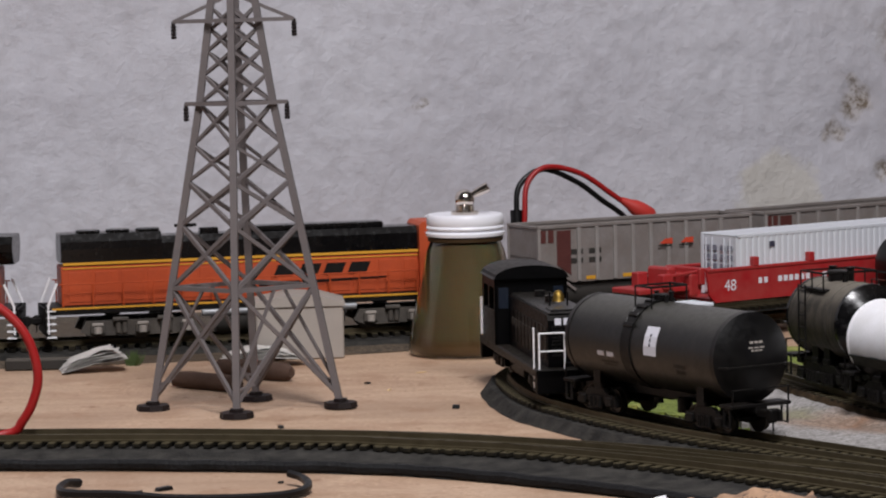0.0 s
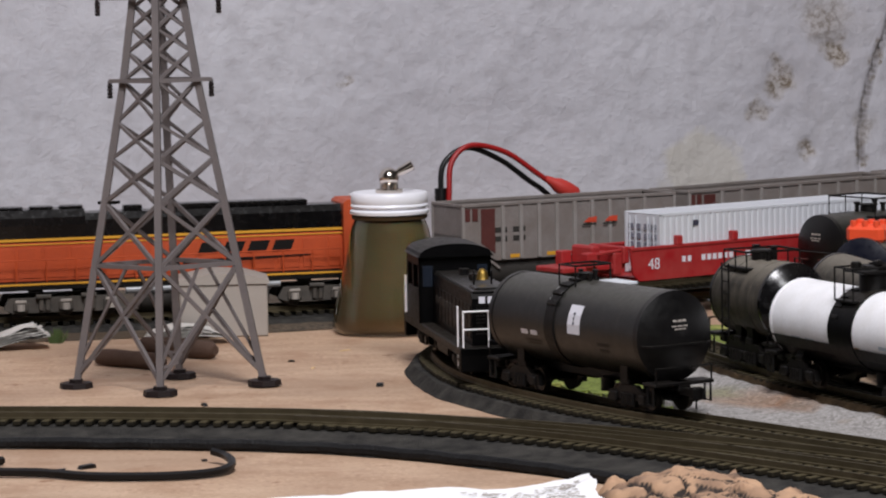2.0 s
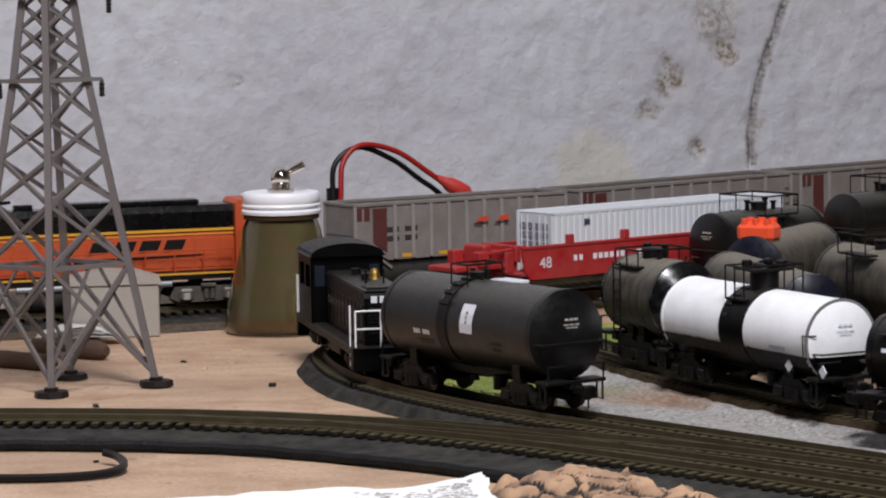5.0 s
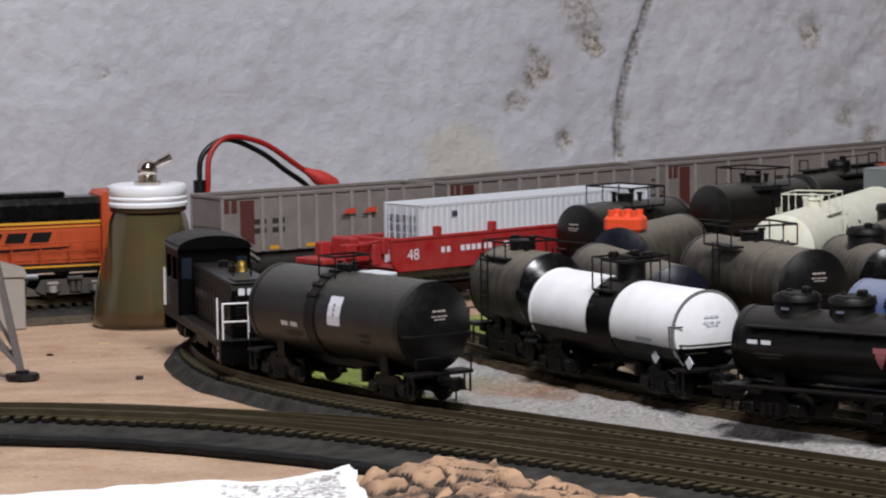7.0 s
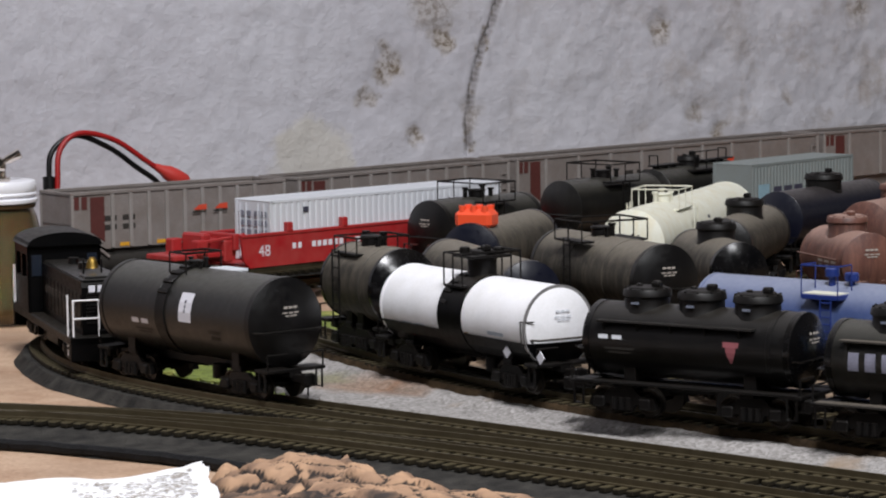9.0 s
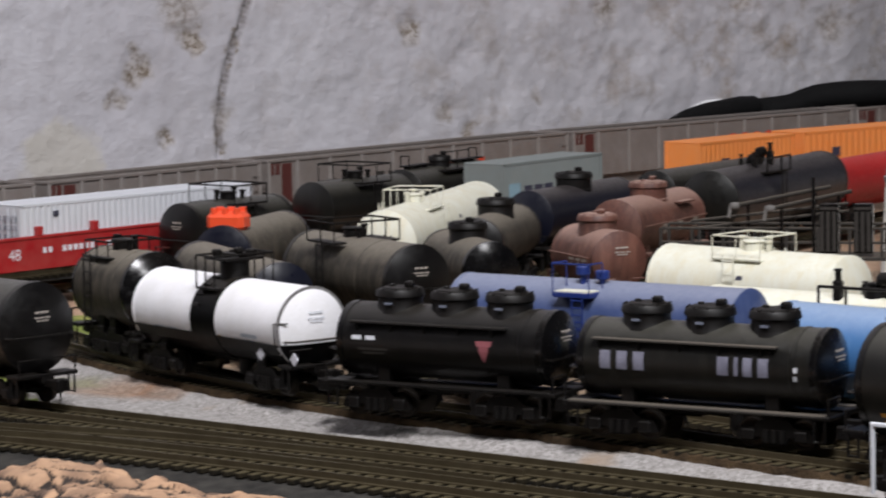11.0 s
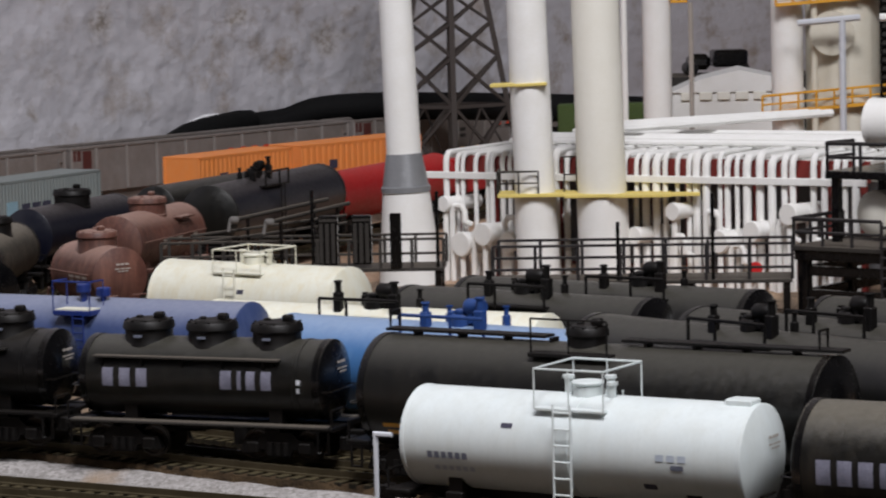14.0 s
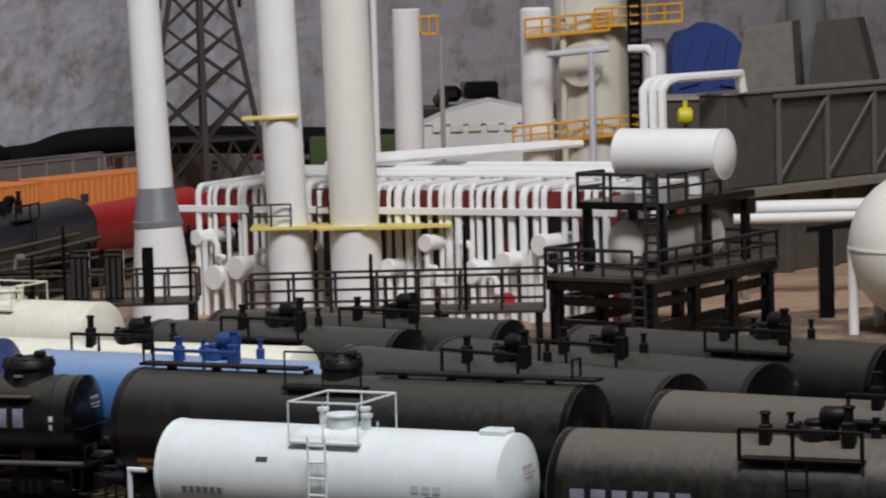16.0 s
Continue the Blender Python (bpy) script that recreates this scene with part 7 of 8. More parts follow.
for x in (-40, 20):
    part("strut", Shape().rod([(x, 14, 0.1), (x, 14, 52.3)], 1.4), M_rfwhite, pl)

# the pipe rack
rack = base("pipe_rack", plant_at(-140, 1800, -26.5), "dense white pipe rack over a red-brown frame", "pipe rack")
rng = random.Random(7)
M_rframe = mat("red_brown_frame_paint", srgb(128, 44, 38), 0.6)
x = 0.0
k = 0
while x < 262:
    r = rng.choice((1.3, 1.5, 1.8, 2.3))
    back = rng.uniform(60, 130)
    low = 0.2
    top = 74 + rng.uniform(-1.0, 1.6)
    y = rng.uniform(-1.5, 1.5)
    pts = [(x, y, low), (x, y, top - 6), (x, y + 0.9, top - 2.4), (x, y + 3.2, top - 0.4), (x, y + 6.5, top), (x, y + back, top + 0.5)]
    part("pipe", Shape().rod(pts, r, 8), M_rfwhite, rack)
    k += 1
    x += rng.choice((4.4, 5.6, 7.0, 8.4, 11.5 if k % 5 == 0 else 6.6))
for x, h in ((8, 44), (22, 30), (43, 38), (60, 24), (150, 30), (171, 44), (186, 26), (215, 40), (236, 30)):
    z = h
    pts = [(x, -9, 0.2), (x, -9, z - 3), (x + 2, -9, z), (x + 6, -9, z), (x + 8, -9, z - 3), (x + 8, -9, z - 9), (x + 11, -6, z - 11)]
    part("bent_pipe", Shape().rod(pts, 1.7, 8), M_rfwhite, rack)
for x, z, r in ((4, 45, 4.6), (15, 22, 7.2), (30, 28, 6.8), (46, 24, 6), (62, 38, 5), (128, 30, 5), (152, 44, 5), (180, 28, 6.4), (200, 34, 5.8), (222, 44, 6), (246, 26, 6.6)):
    dr = part("exchanger", Shape().lathe([(0, 0), (0, r * 0.94), (0.5, r), (3, r), (3.2, r * 0.9), (30, r * 0.9), (30, 0)], Matrix.Translation((x, -13, z)) @ Matrix.Rotation(radians(78), 4, "Z"), 22), M_rfwhite, rack, "white heat exchanger drum")
    part("exchanger_leg", Shape().rod([(x, -10, 0.2), (x, -10, z - r * 0.8)], 1.6, 6).rod([(x + 3, 8, 0.2), (x + 3, 8, z - r * 0.8)], 1.6, 6), M_rfwhite, dr)
part("beam", Shape().box(-14, -3.5, 59, 264, -1, 63, 0.3), M_rfwhite, rack, "white cross beam")
part("beam", Shape().box(2, 6, 60, 262, 9, 72, 0.3), M_rframe, rack, "red-brown header beam")
part("beam", Shape().box(2, 100, 66, 262, 104, 72, 0.3), M_rframe, rack, "red-brown header beam")
for x in range(6, 262, 21):
    for y in (7.5, 102):
        part("post", Shape().box(x - 2, y - 2, 0.1, x + 2, y + 2, 66, 0.3), M_rframe, rack)
# added sheet; its grey fills the gaps between the pipes
part("back_sheet", Shape().box(4, 44, 8, 262, 46, 58), M_flue, rack, "grey sheet standing in for what lies behind the pipes")
part("deck_plate", Shape().box(-6, 8, 70.5, 262, 150, 72.2), M_rfwhite, rack)
for y in (40, 62, 84, 118):
    part("cross_pipe", Shape().rod([(20, y, 78.5), (256, y + rng.uniform(-6, 6), 78.5)], rng.choice((1.8, 2.4)), 8), M_rfwhite, rack)
for i in range(3):
    part("cross_pipe", Shape().rod([(62 + i * 5, 60, 76), (62 + i * 5, 64, 84 - i), (66 + i * 5, 70, 86 - i), (150 + i * 8, 175, 88)], 2.4, 8), M_rfwhite, rack)
for x, z in ((-6, 26), (106, 12), (204, 14), (72, 30)):
    part("valve_wheel", Shape().lathe([(-1, 0), (-1, 4), (1, 4), (1, 0)], Matrix.Translation((x, -16, z)) @ Matrix.Rotation(radians(90), 4, "Z"), 14), M_redvalve, rack, "red valve wheel")

# railed loading platforms before the plant
M_rack = mat("grey_black_rack_plastic", srgb(34, 32, 34), 0.5, amount=0.3, lit_dust=srgb(92, 88, 84), lit_dust_amount=0.4, spec=0.35)


def railed_deck(name, m, L, W, z, rail, label, bars_h=3, step=13.0, tall=(), steel=None):
    steel = steel or M_rack
    t = base(name, m, label, "platform")
    part("deck", Shape().box(-L / 2, -W / 2, z - 2, L / 2, W / 2, z, 0.3), M_dgrey, t)
    for sy in (-1, 1):
        e = sy * (W / 2 - 0.8)
        for k in range(bars_h) if sy < 0 else (bars_h - 1,):
            r = Shape().rod([(-L / 2, e, z + rail * (k + 1) / bars_h), (L / 2, e, z + rail * (k + 1) / bars_h)], 0.75, 5)
            part("rail", r, steel, t)
        n = int(L / step)
        for k in range(n + 1):
            x = -L / 2 + L * k / n
            part("post", Shape().box(x - 0.8, e - 0.8, z, x + 0.8, e + 0.8, z + rail, 0), steel, t)
    n = max(2, int(L / 45))
    for k in range(n + 1):
        x = -L / 2 + 3 + (L - 6) * k / n
        for sy in (-1, 1):
            part("leg", Shape().box(x - 1.8, sy * (W / 2 - 3) - 1.8, 0.1, x + 1.8, sy * (W / 2 - 3) + 1.8, z - 2, 0.2), M_gloss, t)
    for x, h in tall:
        part("pole", Shape().box(x - 0.9, -W / 2, z, x + 0.9, -W / 2 + 1.8, z + h, 0.2), M_gloss, t)
    return t


railed_deck("loading_platform", plant_at(-24, 1590, -2), 152, 34, 22, 18, "long dark platform with black railings", 3, 21, ((36, 44), (-12, 30)))
lr = railed_deck("loading_rack", plant_at(-205, 1640, 1), 150, 30, 25, 15, "dark loading rack with railings and hose boxes", 2, 16, ((6, 42), (72, 40)), M_dgrey)
for x in (14, 32):
    hb = part("hose_box", Shape().box(x - 5, -15, 27, x + 5, -8, 53, 0.6), M_gloss, lr, "black ribbed hose box")
    s = Shape()
    for k in range(3):
        s.box(x - 4.5 + k * 3.2, -15.4, 28, x - 2.6 + k * 3.2, -15, 49)
    s.box(x - 4.6, -15.5, 50, x + 4.6, -15.1, 51.4)
    part("box_ribs", s, M_dgrey, hb)
part("board", Shape().box(47, -16, 25, 53, -14.4, 54, 0.3), M_gloss, lr, "upright black board")
for z in (43, 47):
    part("beam", Shape().rod([(-60, -6, z - 4), (24, -10, z + 6)], 0.8, 6), M_dgrey, lr)

# two long loading pipes slung before the rack
for A, B in (((519, 1556, 52), (587, 1595, 57)), ((530, 1531, 52), (591, 1573, 56))):
    arm = base("loading_pipe", pose(A[0], A[1], 0), "weathered grey loading pipe with a valve at its end", "pipe", "loading pipes")
    d = Vector(B) - Vector(A)
    part("pipe", Shape().rod([(0, 0, A[2]), tuple(d + Vector((0, 0, A[2])))], 1.2, 10), M_dgrey, arm)
    part("valve", Shape().lathe([(-3, 1.1), (-2, 2.1), (1.5, 2.1), (2, 1.3)], Matrix.Translation((1, 0, A[2])), 12).rod([(-1.5, 0, A[2]), (-3, -1, A[2] - 6)], 0.9, 8), M_steel, arm, "pale valve head")
    for k in (0.15, 0.85):
        q = d * k
        part("prop", Shape().box(q.x - 0.8, q.y - 0.8, 0.1, q.x + 0.8, q.y + 0.8, A[2] + q.z - 1.0, 0.2), M_gloss, arm)

# black stand carrying white drums
bs_ = base("drum_stand", plant_at(120, 1610, 56), "black two-storey steel stand with ladders", "stand")
part("lower_deck", Shape().box(-67, -27, 36, 67, 38, 38.5, 0.3), M_dgrey, bs_)
part("deck_beam", Shape().box(-66, -26.5, 31, 66, -24, 36, 0.3).box(-66, -24, 31, -63.5, 37, 36, 0.3), M_gloss, bs_)
part("upper_deck", Shape().box(-47, -22, 71, 50, 30, 75, 0.4), M_gloss, bs_)
for x in (-62, -18, 22, 62):
    for y in (-22, 33):
        part("leg", Shape().box(x - 2.8, y - 2.8, 0.1, x + 2.8, y + 2.8, 36, 0.3), M_gloss, bs_)
for x in (-42, 4, 46):
    for y in (-18, 26):
        part("post", Shape().box(x - 2.1, y - 2.1, 38.5, x + 2.1, y + 2.1, 71, 0.3), M_gloss, bs_)
for z in (14, 26):
    for y in (-22, 33):
        part("cross_beam", Shape().box(-59, y - 1.5, z - 3, 59, y + 1.5, z + 2, 0.3), M_gloss, bs_)
    part("cross_beam", Shape().box(-63.5, -19, z - 3, -60.5, 30, z + 2, 0.3), M_gloss, bs_)
for loop, z0, z1 in (([(-18, 37), (-66, 37), (-66, -14)], 38.5, 52), ([(-60, -26), (66, -26), (66, 26)], 38.5, 52), ([(-20, 29), (-46, 29), (-46, -10)], 75, 89), ([(-40, -21), (14, -21)], 75, 89)):
    pts = []
    for (xa, ya), (xb, yb) in zip(loop, loop[1:]):
        n = max(1, int(math.hypot(xb - xa, yb - ya) / 16))
        pts += [(xa + (xb - xa) * i / n, ya + (yb - ya) * i / n) for i in range(n + 1)]
    part("railing", railing(loop, pts, z0, z1, 0.85, True), M_rack, bs_)
part("ladder", ladder(-68.5, -19, 1, 52, 7, 0.8, False, 10), M_rack, bs_)
part("ladder", ladder(-49, -16, 38.6, 90, 7, 0.8, False, 11), M_rack, bs_)
for px, py, z, r, Ln, turn, lab, m_ in ((122, 1623, 96, 13.1, 60, -32, "white horizontal pressure drum on the stand", M_rfwhite), (117, 1612, 52.5, 11.8, 66, 46, "ivory horizontal drum inside the stand", M_rfcream)):
    dt = base("white_drum", plant_at(px, py, turn), lab, "drum", "white drums")
    part("drum_shell", Shape().lathe(tank_profile(Ln, 2 * r, 0.16), Matrix.Translation((0, 0, z)), 36), m_, dt)
    for dx in (-16, 16):
        part("saddle", Shape().box(dx - 3, -8, (75.1 if z > 80 else 38.6), dx + 3, 8, z - r * 0.7, 0.3), m_ if z > 80 else M_dgrey, dt)
    part("weld_seam", Shape().lathe([(Ln / 2 - 1, r - 0.3), (Ln / 2 - 0.8, r + 0.25), (Ln / 2 + 0.3, r + 0.25), (Ln / 2 + 0.5, r - 0.3)], Matrix.Translation((0, 0, z)), 36), m_, dt)

# reactor vessels with golden railings
ve = base("reactor_unit", plant_at(105, 2160), "ivory reactor vessels with golden railings and a ladder", "reactor")
upright("vessel", [(0.2, 26), (225, 26), (240, 18), (245, 0)], M_vessel, ve, "large ivory vessel", 3, 10)
upright("vessel", [(0.2, 11), (166, 11), (168, 9), (168, 0)], M_rfwhite, ve, "slim white vessel", -36, 0)
upright("vessel", [(0.2, 8), (142, 8), (144, 6), (144, 0)], M_rfwhite, ve, "slim white vessel", 46, 4)
for z, x0, x1, tiltz in ((147, -44, 14, 6), (153, 4, 64, 4), (73, -54, 44, 12)):
    s = Shape().add([(x0, -22, z), (x1, -22, z + tiltz * 0.6), (x1, -8, z + tiltz * 0.6), (x0, -8, z), (x0, -22, z + 2), (x1, -22, z + 2 + tiltz * 0.6), (x1, -8, z + 2 + tiltz * 0.6), (x0, -8, z + 2)],
                    [(0, 1, 2, 3), (4, 7, 6, 5), (0, 4, 5, 1), (1, 5, 6, 2), (2, 6, 7, 3), (3, 7, 4, 0)])
    gp = part("gallery", s, M_yrail, ve, "golden gallery deck")
    r = Shape()
    r.rod([(x0, -21.5, z + 13), (x1, -21.5, z + 13 + tiltz * 0.6)], 0.9, 5).rod([(x0, -21.5, z + 7), (x1, -21.5, z + 7 + tiltz * 0.6)], 0.7, 5)
    n = int((x1 - x0) / 11)
    for k in range(n + 1):
        u = k / n
        r.rod([(x0 + (x1 - x0) * u, -21.5, z + 1 + tiltz * 0.6 * u), (x0 + (x1 - x0) * u, -21.5, z + 13 + tiltz * 0.6 * u)], 0.8, 5)
    part("gallery_rail", r, M_yrail, gp)
part("ladder", ladder(31, -23, 40, 250, 8, 1.0, True, 36), M_gloss, ve)
part("ladder_back", Shape().box(27, -21.5, 60, 35, -20.5, 250), M_dgrey, ve)
part("pipe_bent", Shape().rod([(-18, -16, 20), (-18, -16, 250)], 2.2, 8), M_vessel, ve)
part("pipe_bent", Shape().rod([(-30, -40, 136), (12, -40, 139)], 2.4, 8).rod([(0, -40, 1), (0, -40, 138)], 2.4, 8), M_lgrey, ve, "pale grey pipe gantry")
part("manway", Shape().lathe([(0, 0), (0, 15), (6, 15.5), (6, 0)], Matrix.Translation((-6, -22, 128)) @ Matrix.Rotation(radians(90), 4, "Z"), 24), M_vessel, ve, "round manway cover")

sc = base("slim_column", plant_at(-21, 2200), "slim white column with a small golden platform", "column")
upright("column_shaft", [(0.2, 10.2), (168, 10.2), (169, 9), (169, 0)], M_rfwhite, sc)
part("platform", Shape().box(10, -6, 150, 22, 4, 152, 0.3), M_yrail, sc, "golden platform")
part("railing", railing([(10, -6), (22, -6), (22, 4)], [(10, -6), (16, -6), (22, -6), (22, 4)], 152, 163, 0.8), M_yrail, sc)
part("pipe", Shape().rod([(-23, 0, 0.1), (-23, 0, 250)], 2.3, 8), M_rfwhite, sc)
part("post", Shape().rod([(24, -4, 0.1), (24, -4, 150)], 1.8, 8), M_tankgrey, sc)

wb = base("low_building", plant_at(30, 2440), "low white building with a shallow roof", "building")
part("wall", Shape().box(-42, -20, 0.1, 60, 60, 76, 0.6), M_rfwhite, wb)
part("roof", Shape().prism([(-44, 76), (62, 76), (50, 84), (10, 93), (-20, 86)], -22, 62), M_rfwhite, wb)
for x in range(-30, 56, 14):
    part("parapet_block", Shape().box(x - 5, -22.5, 70, x + 5, -20.2, 76, 0.4), M_rfcream, wb)

# grey power house with trusses, hopper and flues
HOUSE = Matrix.Translation((0, 0, 8.3)) @ Matrix.Scale(0.957, 4)
FOOT = -8.5
ph = base("power_house", plant_at(176, 1904.4, 47) @ HOUSE, "dark grey plastic power house with steel trusses", "building")
part("wall", Shape().box(0, 0, 50, 320, 22, 110, 0.6), M_wallgrey, ph)
part("coping", Shape().box(-1, -1.5, 110, 321, 23, 112, 0.4), M_concrete, ph)
part("ledge", Shape().box(-6, -12, 44, 322, 22, 49.5, 0.5), M_concrete, ph, "pale concrete ledge")
part("undercroft", Shape().box(0, 1, FOOT, 320, 22, 44, 0.5), M_wallgrey, ph)
for x in (10, 60, 110, 160, 220):
    part("pillar", Shape().box(x - 3, -6, FOOT, x + 3, 1.5, 44, 0.4), M_wallgrey, ph)
for k in range(5):
    x0, x1 = 52 + k * 54, 106 + k * 54
    part("truss_post", Shape().box(x0 - 1.4, -4.2, 50, x0 + 1.4, -1.6, 108, 0.2), M_steel, ph)
    part("truss_brace", Shape().rod([(x0, -3, 53), (x1, -3, 105)], 1.2, 5), M_steel, ph)
part("truss_chord", Shape().box(48, -4.4, 106, 320, -1.4, 109, 0.2), M_steel, ph)
hh = base("hopper_house", plant_at(193, 2145, -14), "grey plastic hopper house with a round flue", "building")
part("hopper_block", Shape().prism([(10, 0.1), (52, 0.1), (52, 113), (50, 154), (18, 150), (10, 113)], 14, 60), M_concrete, hh, "sloping grey hopper block")
part("hopper_block", Shape().prism([(60, 0.1), (104, 0.1), (104, 113), (94, 155), (66, 153), (60, 113)], 24, 70), M_wallgrey, hh, "dark sloping hopper block")
upright("flue", [(0.2, 15), (250, 14), (250, 0)], M_flue, hh, "grey round flue", 50, 92)
dh = base("duct_bank", plant_at(176, 1904.4, -14) @ HOUSE, "row of white bent ducts", "pipes")
for i in range(3):
    part("duct", Shape().rod([(-46 + i * 6, -40, FOOT), (-46 + i * 6, -40, 116), (-43 + i * 6, -38, 121), (-38 + i * 6, -34, 123), (0 + i * 3, 0, 124), (8, 8, 124), (10, 10, 112)], 2.8, 8), M_rfwhite, dh)
part("duct", Shape().rod([(-66, 20, 141), (-54, 20, 141), (-50, 20, 137), (-48, 10, 100), (-48, 10, FOOT)], 2.8, 8), M_rfwhite, dh)
yv = base("yellow_valve", plant_at(158, 1990), "bright yellow valve on a thin stem", "valve")
part("stem", Shape().rod([(0, 0, 0.1), (0, 0, 96)], 1.6, 8), M_dgrey, yv)
part("valve_body", Shape().lathe([(-5, 3), (-4, 5), (0, 6), (4, 5), (5, 3)], Matrix.Translation((0, 0, 98)), 14).cyl(0, 0, 102, 108, 1.6, 8), mat("bright_yellow_plastic", srgb(226, 214, 50), 0.4), yv)
# added block: fills a dark gap and hides the blue block's foot
an = base("gap_block", plant_at(160, 2080), "dark grey block added to fill the gap behind the drum", "building")
part("wall", Shape().box(-16, 0, 0.1, 60, 60, 104, 0.6), M_wallgrey, an)
part("roof", Shape().box(-18, -2, 104.1, 62, 62, 106, 0.4), M_tankgrey, an)
bo = base("blue_tarp_block", plant_at(226, 2600), "bright blue crumpled plastic cover over a block", "block")
part("block", Shape().prism([(-26, 0.1), (32, 0.1), (34, 112), (30, 126), (22, 137), (8, 145), (-2, 146), (-10, 141), (-22, 138), (-29, 128), (-30, 96)], 0, 70), M_bluetarp, bo)
part("fold", Shape().prism([(-24, 92), (-8, 96), (4, 132), (-4, 142), (-12, 134)], -3, 0.5), M_bluetarp, bo)
part("fold", Shape().prism([(10, 94), (26, 92), (28, 118), (18, 134)], -4, 0.5), M_bluetarp, bo)

# white pipes, round tank and its stand at the end of the plant
wp = base("pipe_bridge", plant_at(215, 1800), "thick white pipes on short posts", "pipes")
part("pipe", Shape().rod([(-32, 0, 52.5), (-28, 0, 52.5), (90, 0, 52.5)], 4.2, 12), M_rfwhite, wp)
part("pipe", Shape().rod([(-46, -8, 47), (90, -8, 47)], 3.0, 12), M_rfwhite, wp)
for x in (-40, 10, 60):
    part("post", Shape().box(x - 2, -8, 0.1, x + 2, 2, 44, 0.3), M_concrete, wp)
sp = base("sphere_tank", plant_at(250, 1600), "white spherical gas tank on white legs", "gas tank")
prof = [(46 - 40 * math.cos(math.pi * i / 18) + 0, max(0.0, 40 * math.sin(math.pi * i / 18))) for i in range(19)]
upright("sphere", prof, M_rfcream, sp, "", n=40)
upright("weld_band", [(45.4, 39.6), (45.4, 40.5), (46.6, 40.5), (46.6, 39.6)], M_rfwhite, sp, n=40)
for i in range(6):
    a = radians(60 * i + 182)
    part("leg", Shape().rod([(38 * math.cos(a), 38 * math.sin(a), 0.1), (38 * math.cos(a), 38 * math.sin(a), 46)], 2.8, 10), M_rfwhite, sp)
s2 = base("pipe_stand", plant_at(214, 1680), "short black steel stand beside the round tank", "stand")
part("beam", Shape().prism([(-17, 48), (40, 53), (40, 57), (-17, 51)], -5, 5), M_gloss, s2)
for x in (-6, 28):
    part("leg", Shape().box(x - 4, -4, 0.1, x + 4, 4, 49, 0.4), M_gloss, s2)

p = PLANT @ Vector((-178, 2350, 0))
lattice_tower(p.x, p.y, "grey lattice power tower behind the refinery", s=1.28, turn=-20, material=M_tower2)

# ---- containers and loads on the back tracks ----
def flat_car(m, L, label):
    fc = base("flat_car", m, label, "flat car", "flat cars with containers")
    part("deck", Shape().box(-L / 2, -15.5, RT + 12, L / 2, 15.5, RT + 15.5, 0.4), M_under, fc)
    part("sill", Shape().box(-L / 2, -4, RT + 8, L / 2, 4, RT + 12, 0.4), M_under, fc)
    for x in (-L / 2 + 20, L / 2 - 20):
        truck(fc, x)
    couplers(fc, L / 2, 20)


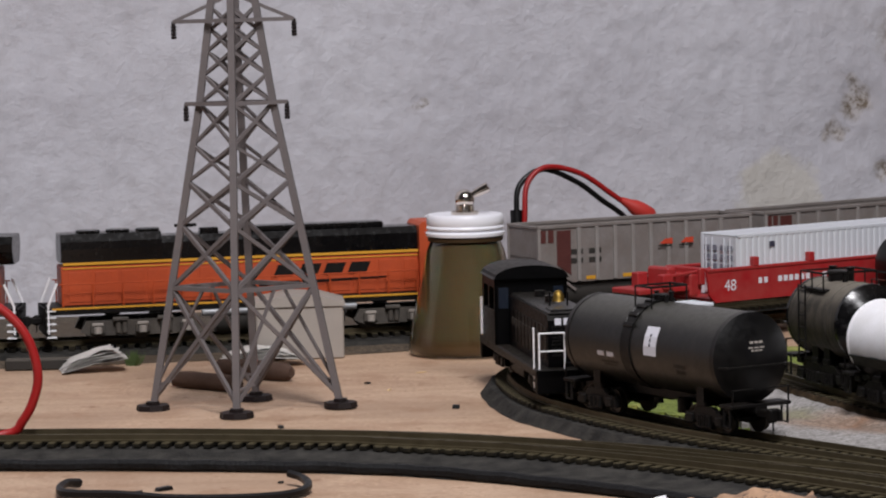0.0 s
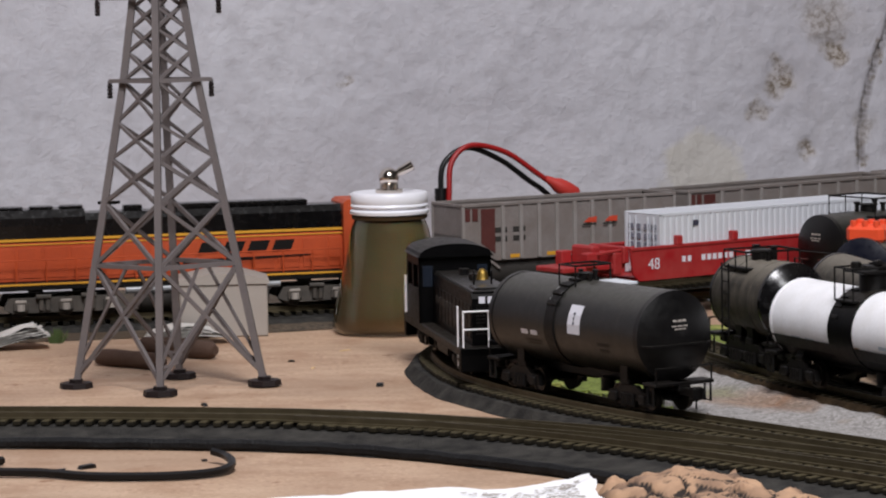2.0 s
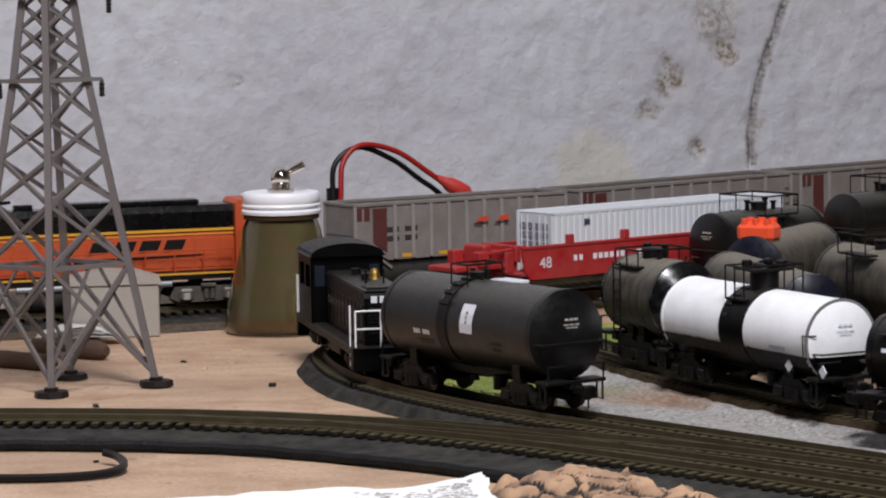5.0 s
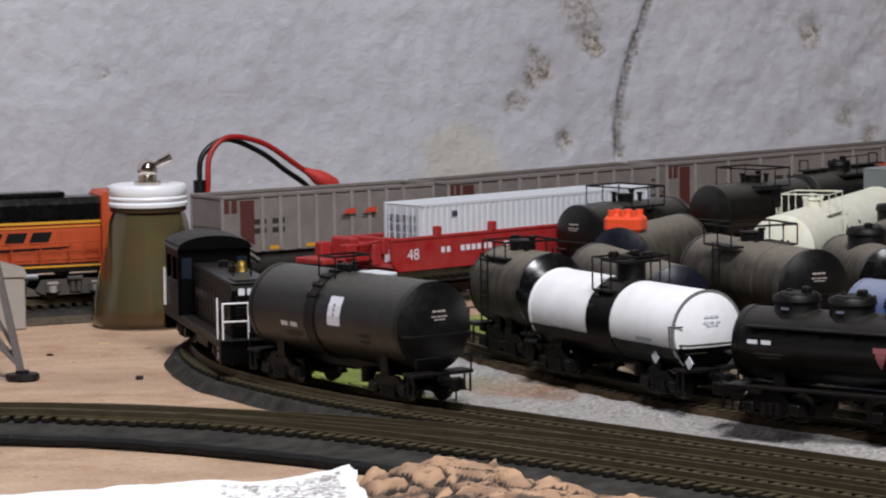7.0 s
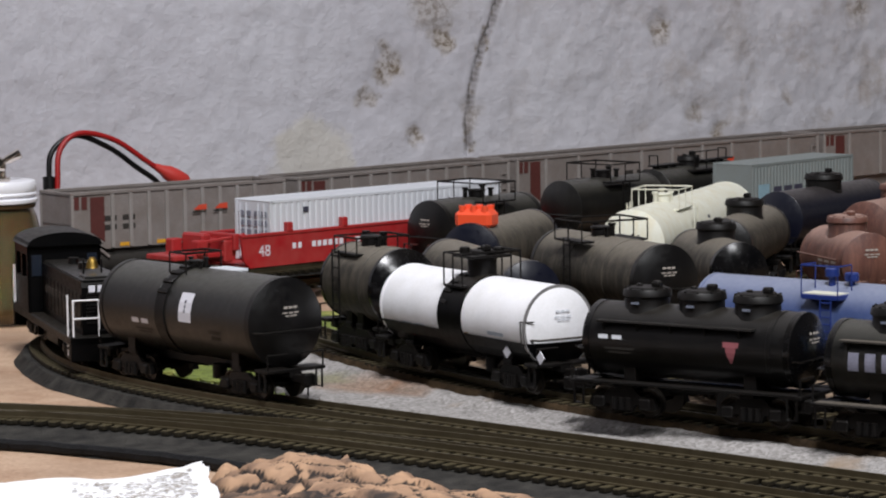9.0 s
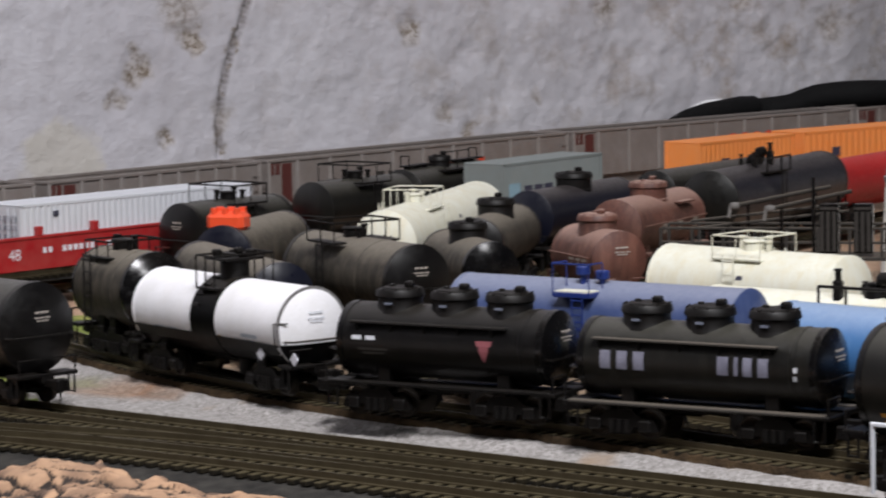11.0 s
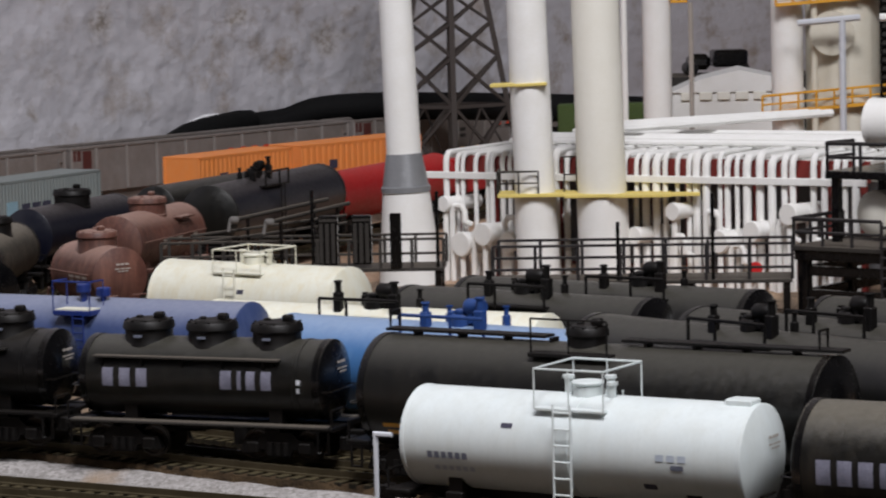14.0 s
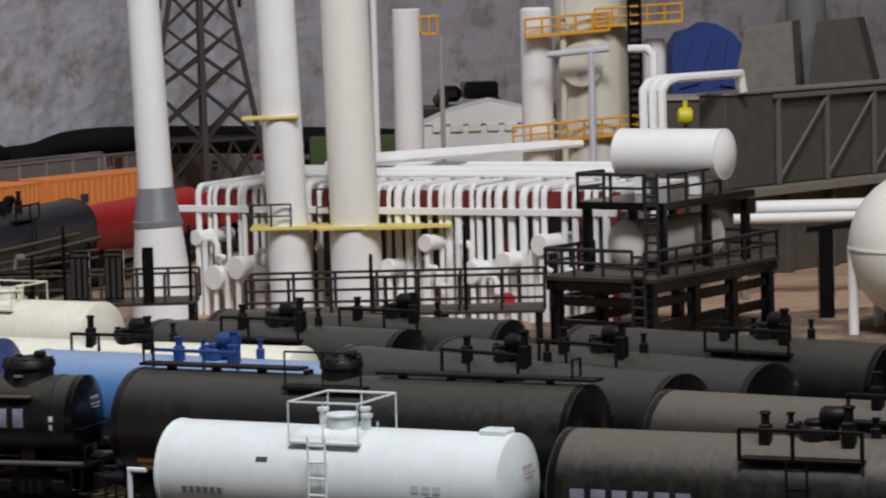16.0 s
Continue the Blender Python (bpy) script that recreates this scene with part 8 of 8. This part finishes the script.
for A, B, paint, h, lab, ribs in (((462, 1823), (545, 1894), M_teal, 33, "pale grey-green ribbed container with dark bars", 30), ((620, 1924), (706, 1985), M_orange_box, 35, "bright orange container with a small dark mark", 20), ((716, 1994), (830, 2058), M_orange_box, 35, "bright orange container with a dark mark", 20)):
    a = heading(A, B)
    Ln = math.hypot(B[0] - A[0], B[1] - A[1])
    ox, oy = -math.sin(radians(a)) * 15, math.cos(radians(a)) * 15
    m = pose((A[0] + B[0]) / 2 + ox, (A[1] + B[1]) / 2 + oy, 0, 0, 0, a)
    flat_car(m, Ln + 8, "black flat car under a container")
    c = container(m, Ln, paint, lab, h, ribs, RT + 15.6, False)
    if paint is M_teal:
        for k in range(3):
            part("lettering", Shape().box(-33 + k * 11, -15.6, 38, -25 + k * 11, -15.1, 44), M_dletter, c)
        part("emblem", Shape().box(-49, -15.6, 35, -38, -15.1, 46), mat("pale_blue_emblem", srgb(140, 172, 186), 0.5, amount=0.4), c, "pale blue square emblem")
    else:
        xm = -Ln * 0.25
        part("mark", Shape().box(xm - 4, -15.6, 43, xm + 4, -15.1, 49), M_dletter, c, "small dark square mark")

# black hose and foam along the wall
hose = [(-350, 2436), (-332, 2450), (-316, 2450), (-292, 2450), (-240, 2448), (-120, 2440), (0, 2440)]
pts = [PLANT @ Vector((x, y, z)) for (x, y), z in zip(hose, (55, 56, 58.5, 66.5, 69, 66, 60))]
fr_ = base("foam_roll", pose(0, 0, 0), "long lumpy black foam roll by the wall", "foam")
part("thick_roll", Shape().rod(smooth_line([tuple(q) for q in pts], 10.0), 11, 12), M_coal, fr_)
part("tapered_roll", Shape().lathe([(0, 0.8), (12, 4.5), (28, 8.5), (48, 10.5), (64, 10.5), (84, 10.8), (100, 9.0)], PLANT @ pose(-404, 2357, 51, 0, -5, 53), 14), M_coal, fr_)
for x_, y_ in ((-365, 2410), (-320, 2450), (-250, 2452), (-100, 2445)):
    q = PLANT @ Vector((x_, y_, 0))
    part("prop", Shape().box(q.x - 5, q.y - 5, 0.1, q.x + 5, q.y + 5, 50, 0.5), M_coal, fr_)
part("end_wrap", Shape().lathe([(0, 0.5), (10, 5.0), (30, 9.0), (44, 8.0), (52, 2.0)], PLANT @ pose(-396, 2385, 55, 0, -6, 50), 14), M_paper, fr_, "white paper wrap at the end of the roll")
solo("green_block", Shape().box(-40, -10, 0.1, 40, 10, 70, 1), M_green, "green scenic block behind the plant", "scenery", m=PLANT @ pose(-60, 2400, 0))
dv = base("dark_lorry", PLANT @ pose(30, 2560, 0, 0, 0, 8), "dark toy lorry on a white shelf", "lorry")
part("lorry_body", Shape().box(-10, -14, 90, 18, 14, 104, 2).box(-30, -13, 88, -12, 13, 101, 4), M_gloss, dv)
part("shelf", Shape().box(-46, -24, 0.1, 70, 40, 84, 1), M_dgrey, dv)
for x in (-28, 14):
    part("wheel", Shape().lathe([(-14, 0), (-14, 5), (14, 5), (14, 0)], Matrix.Translation((x, 0, 89)) @ Matrix.Rotation(radians(90), 4, "Z"), 14), M_wire_black, dv)
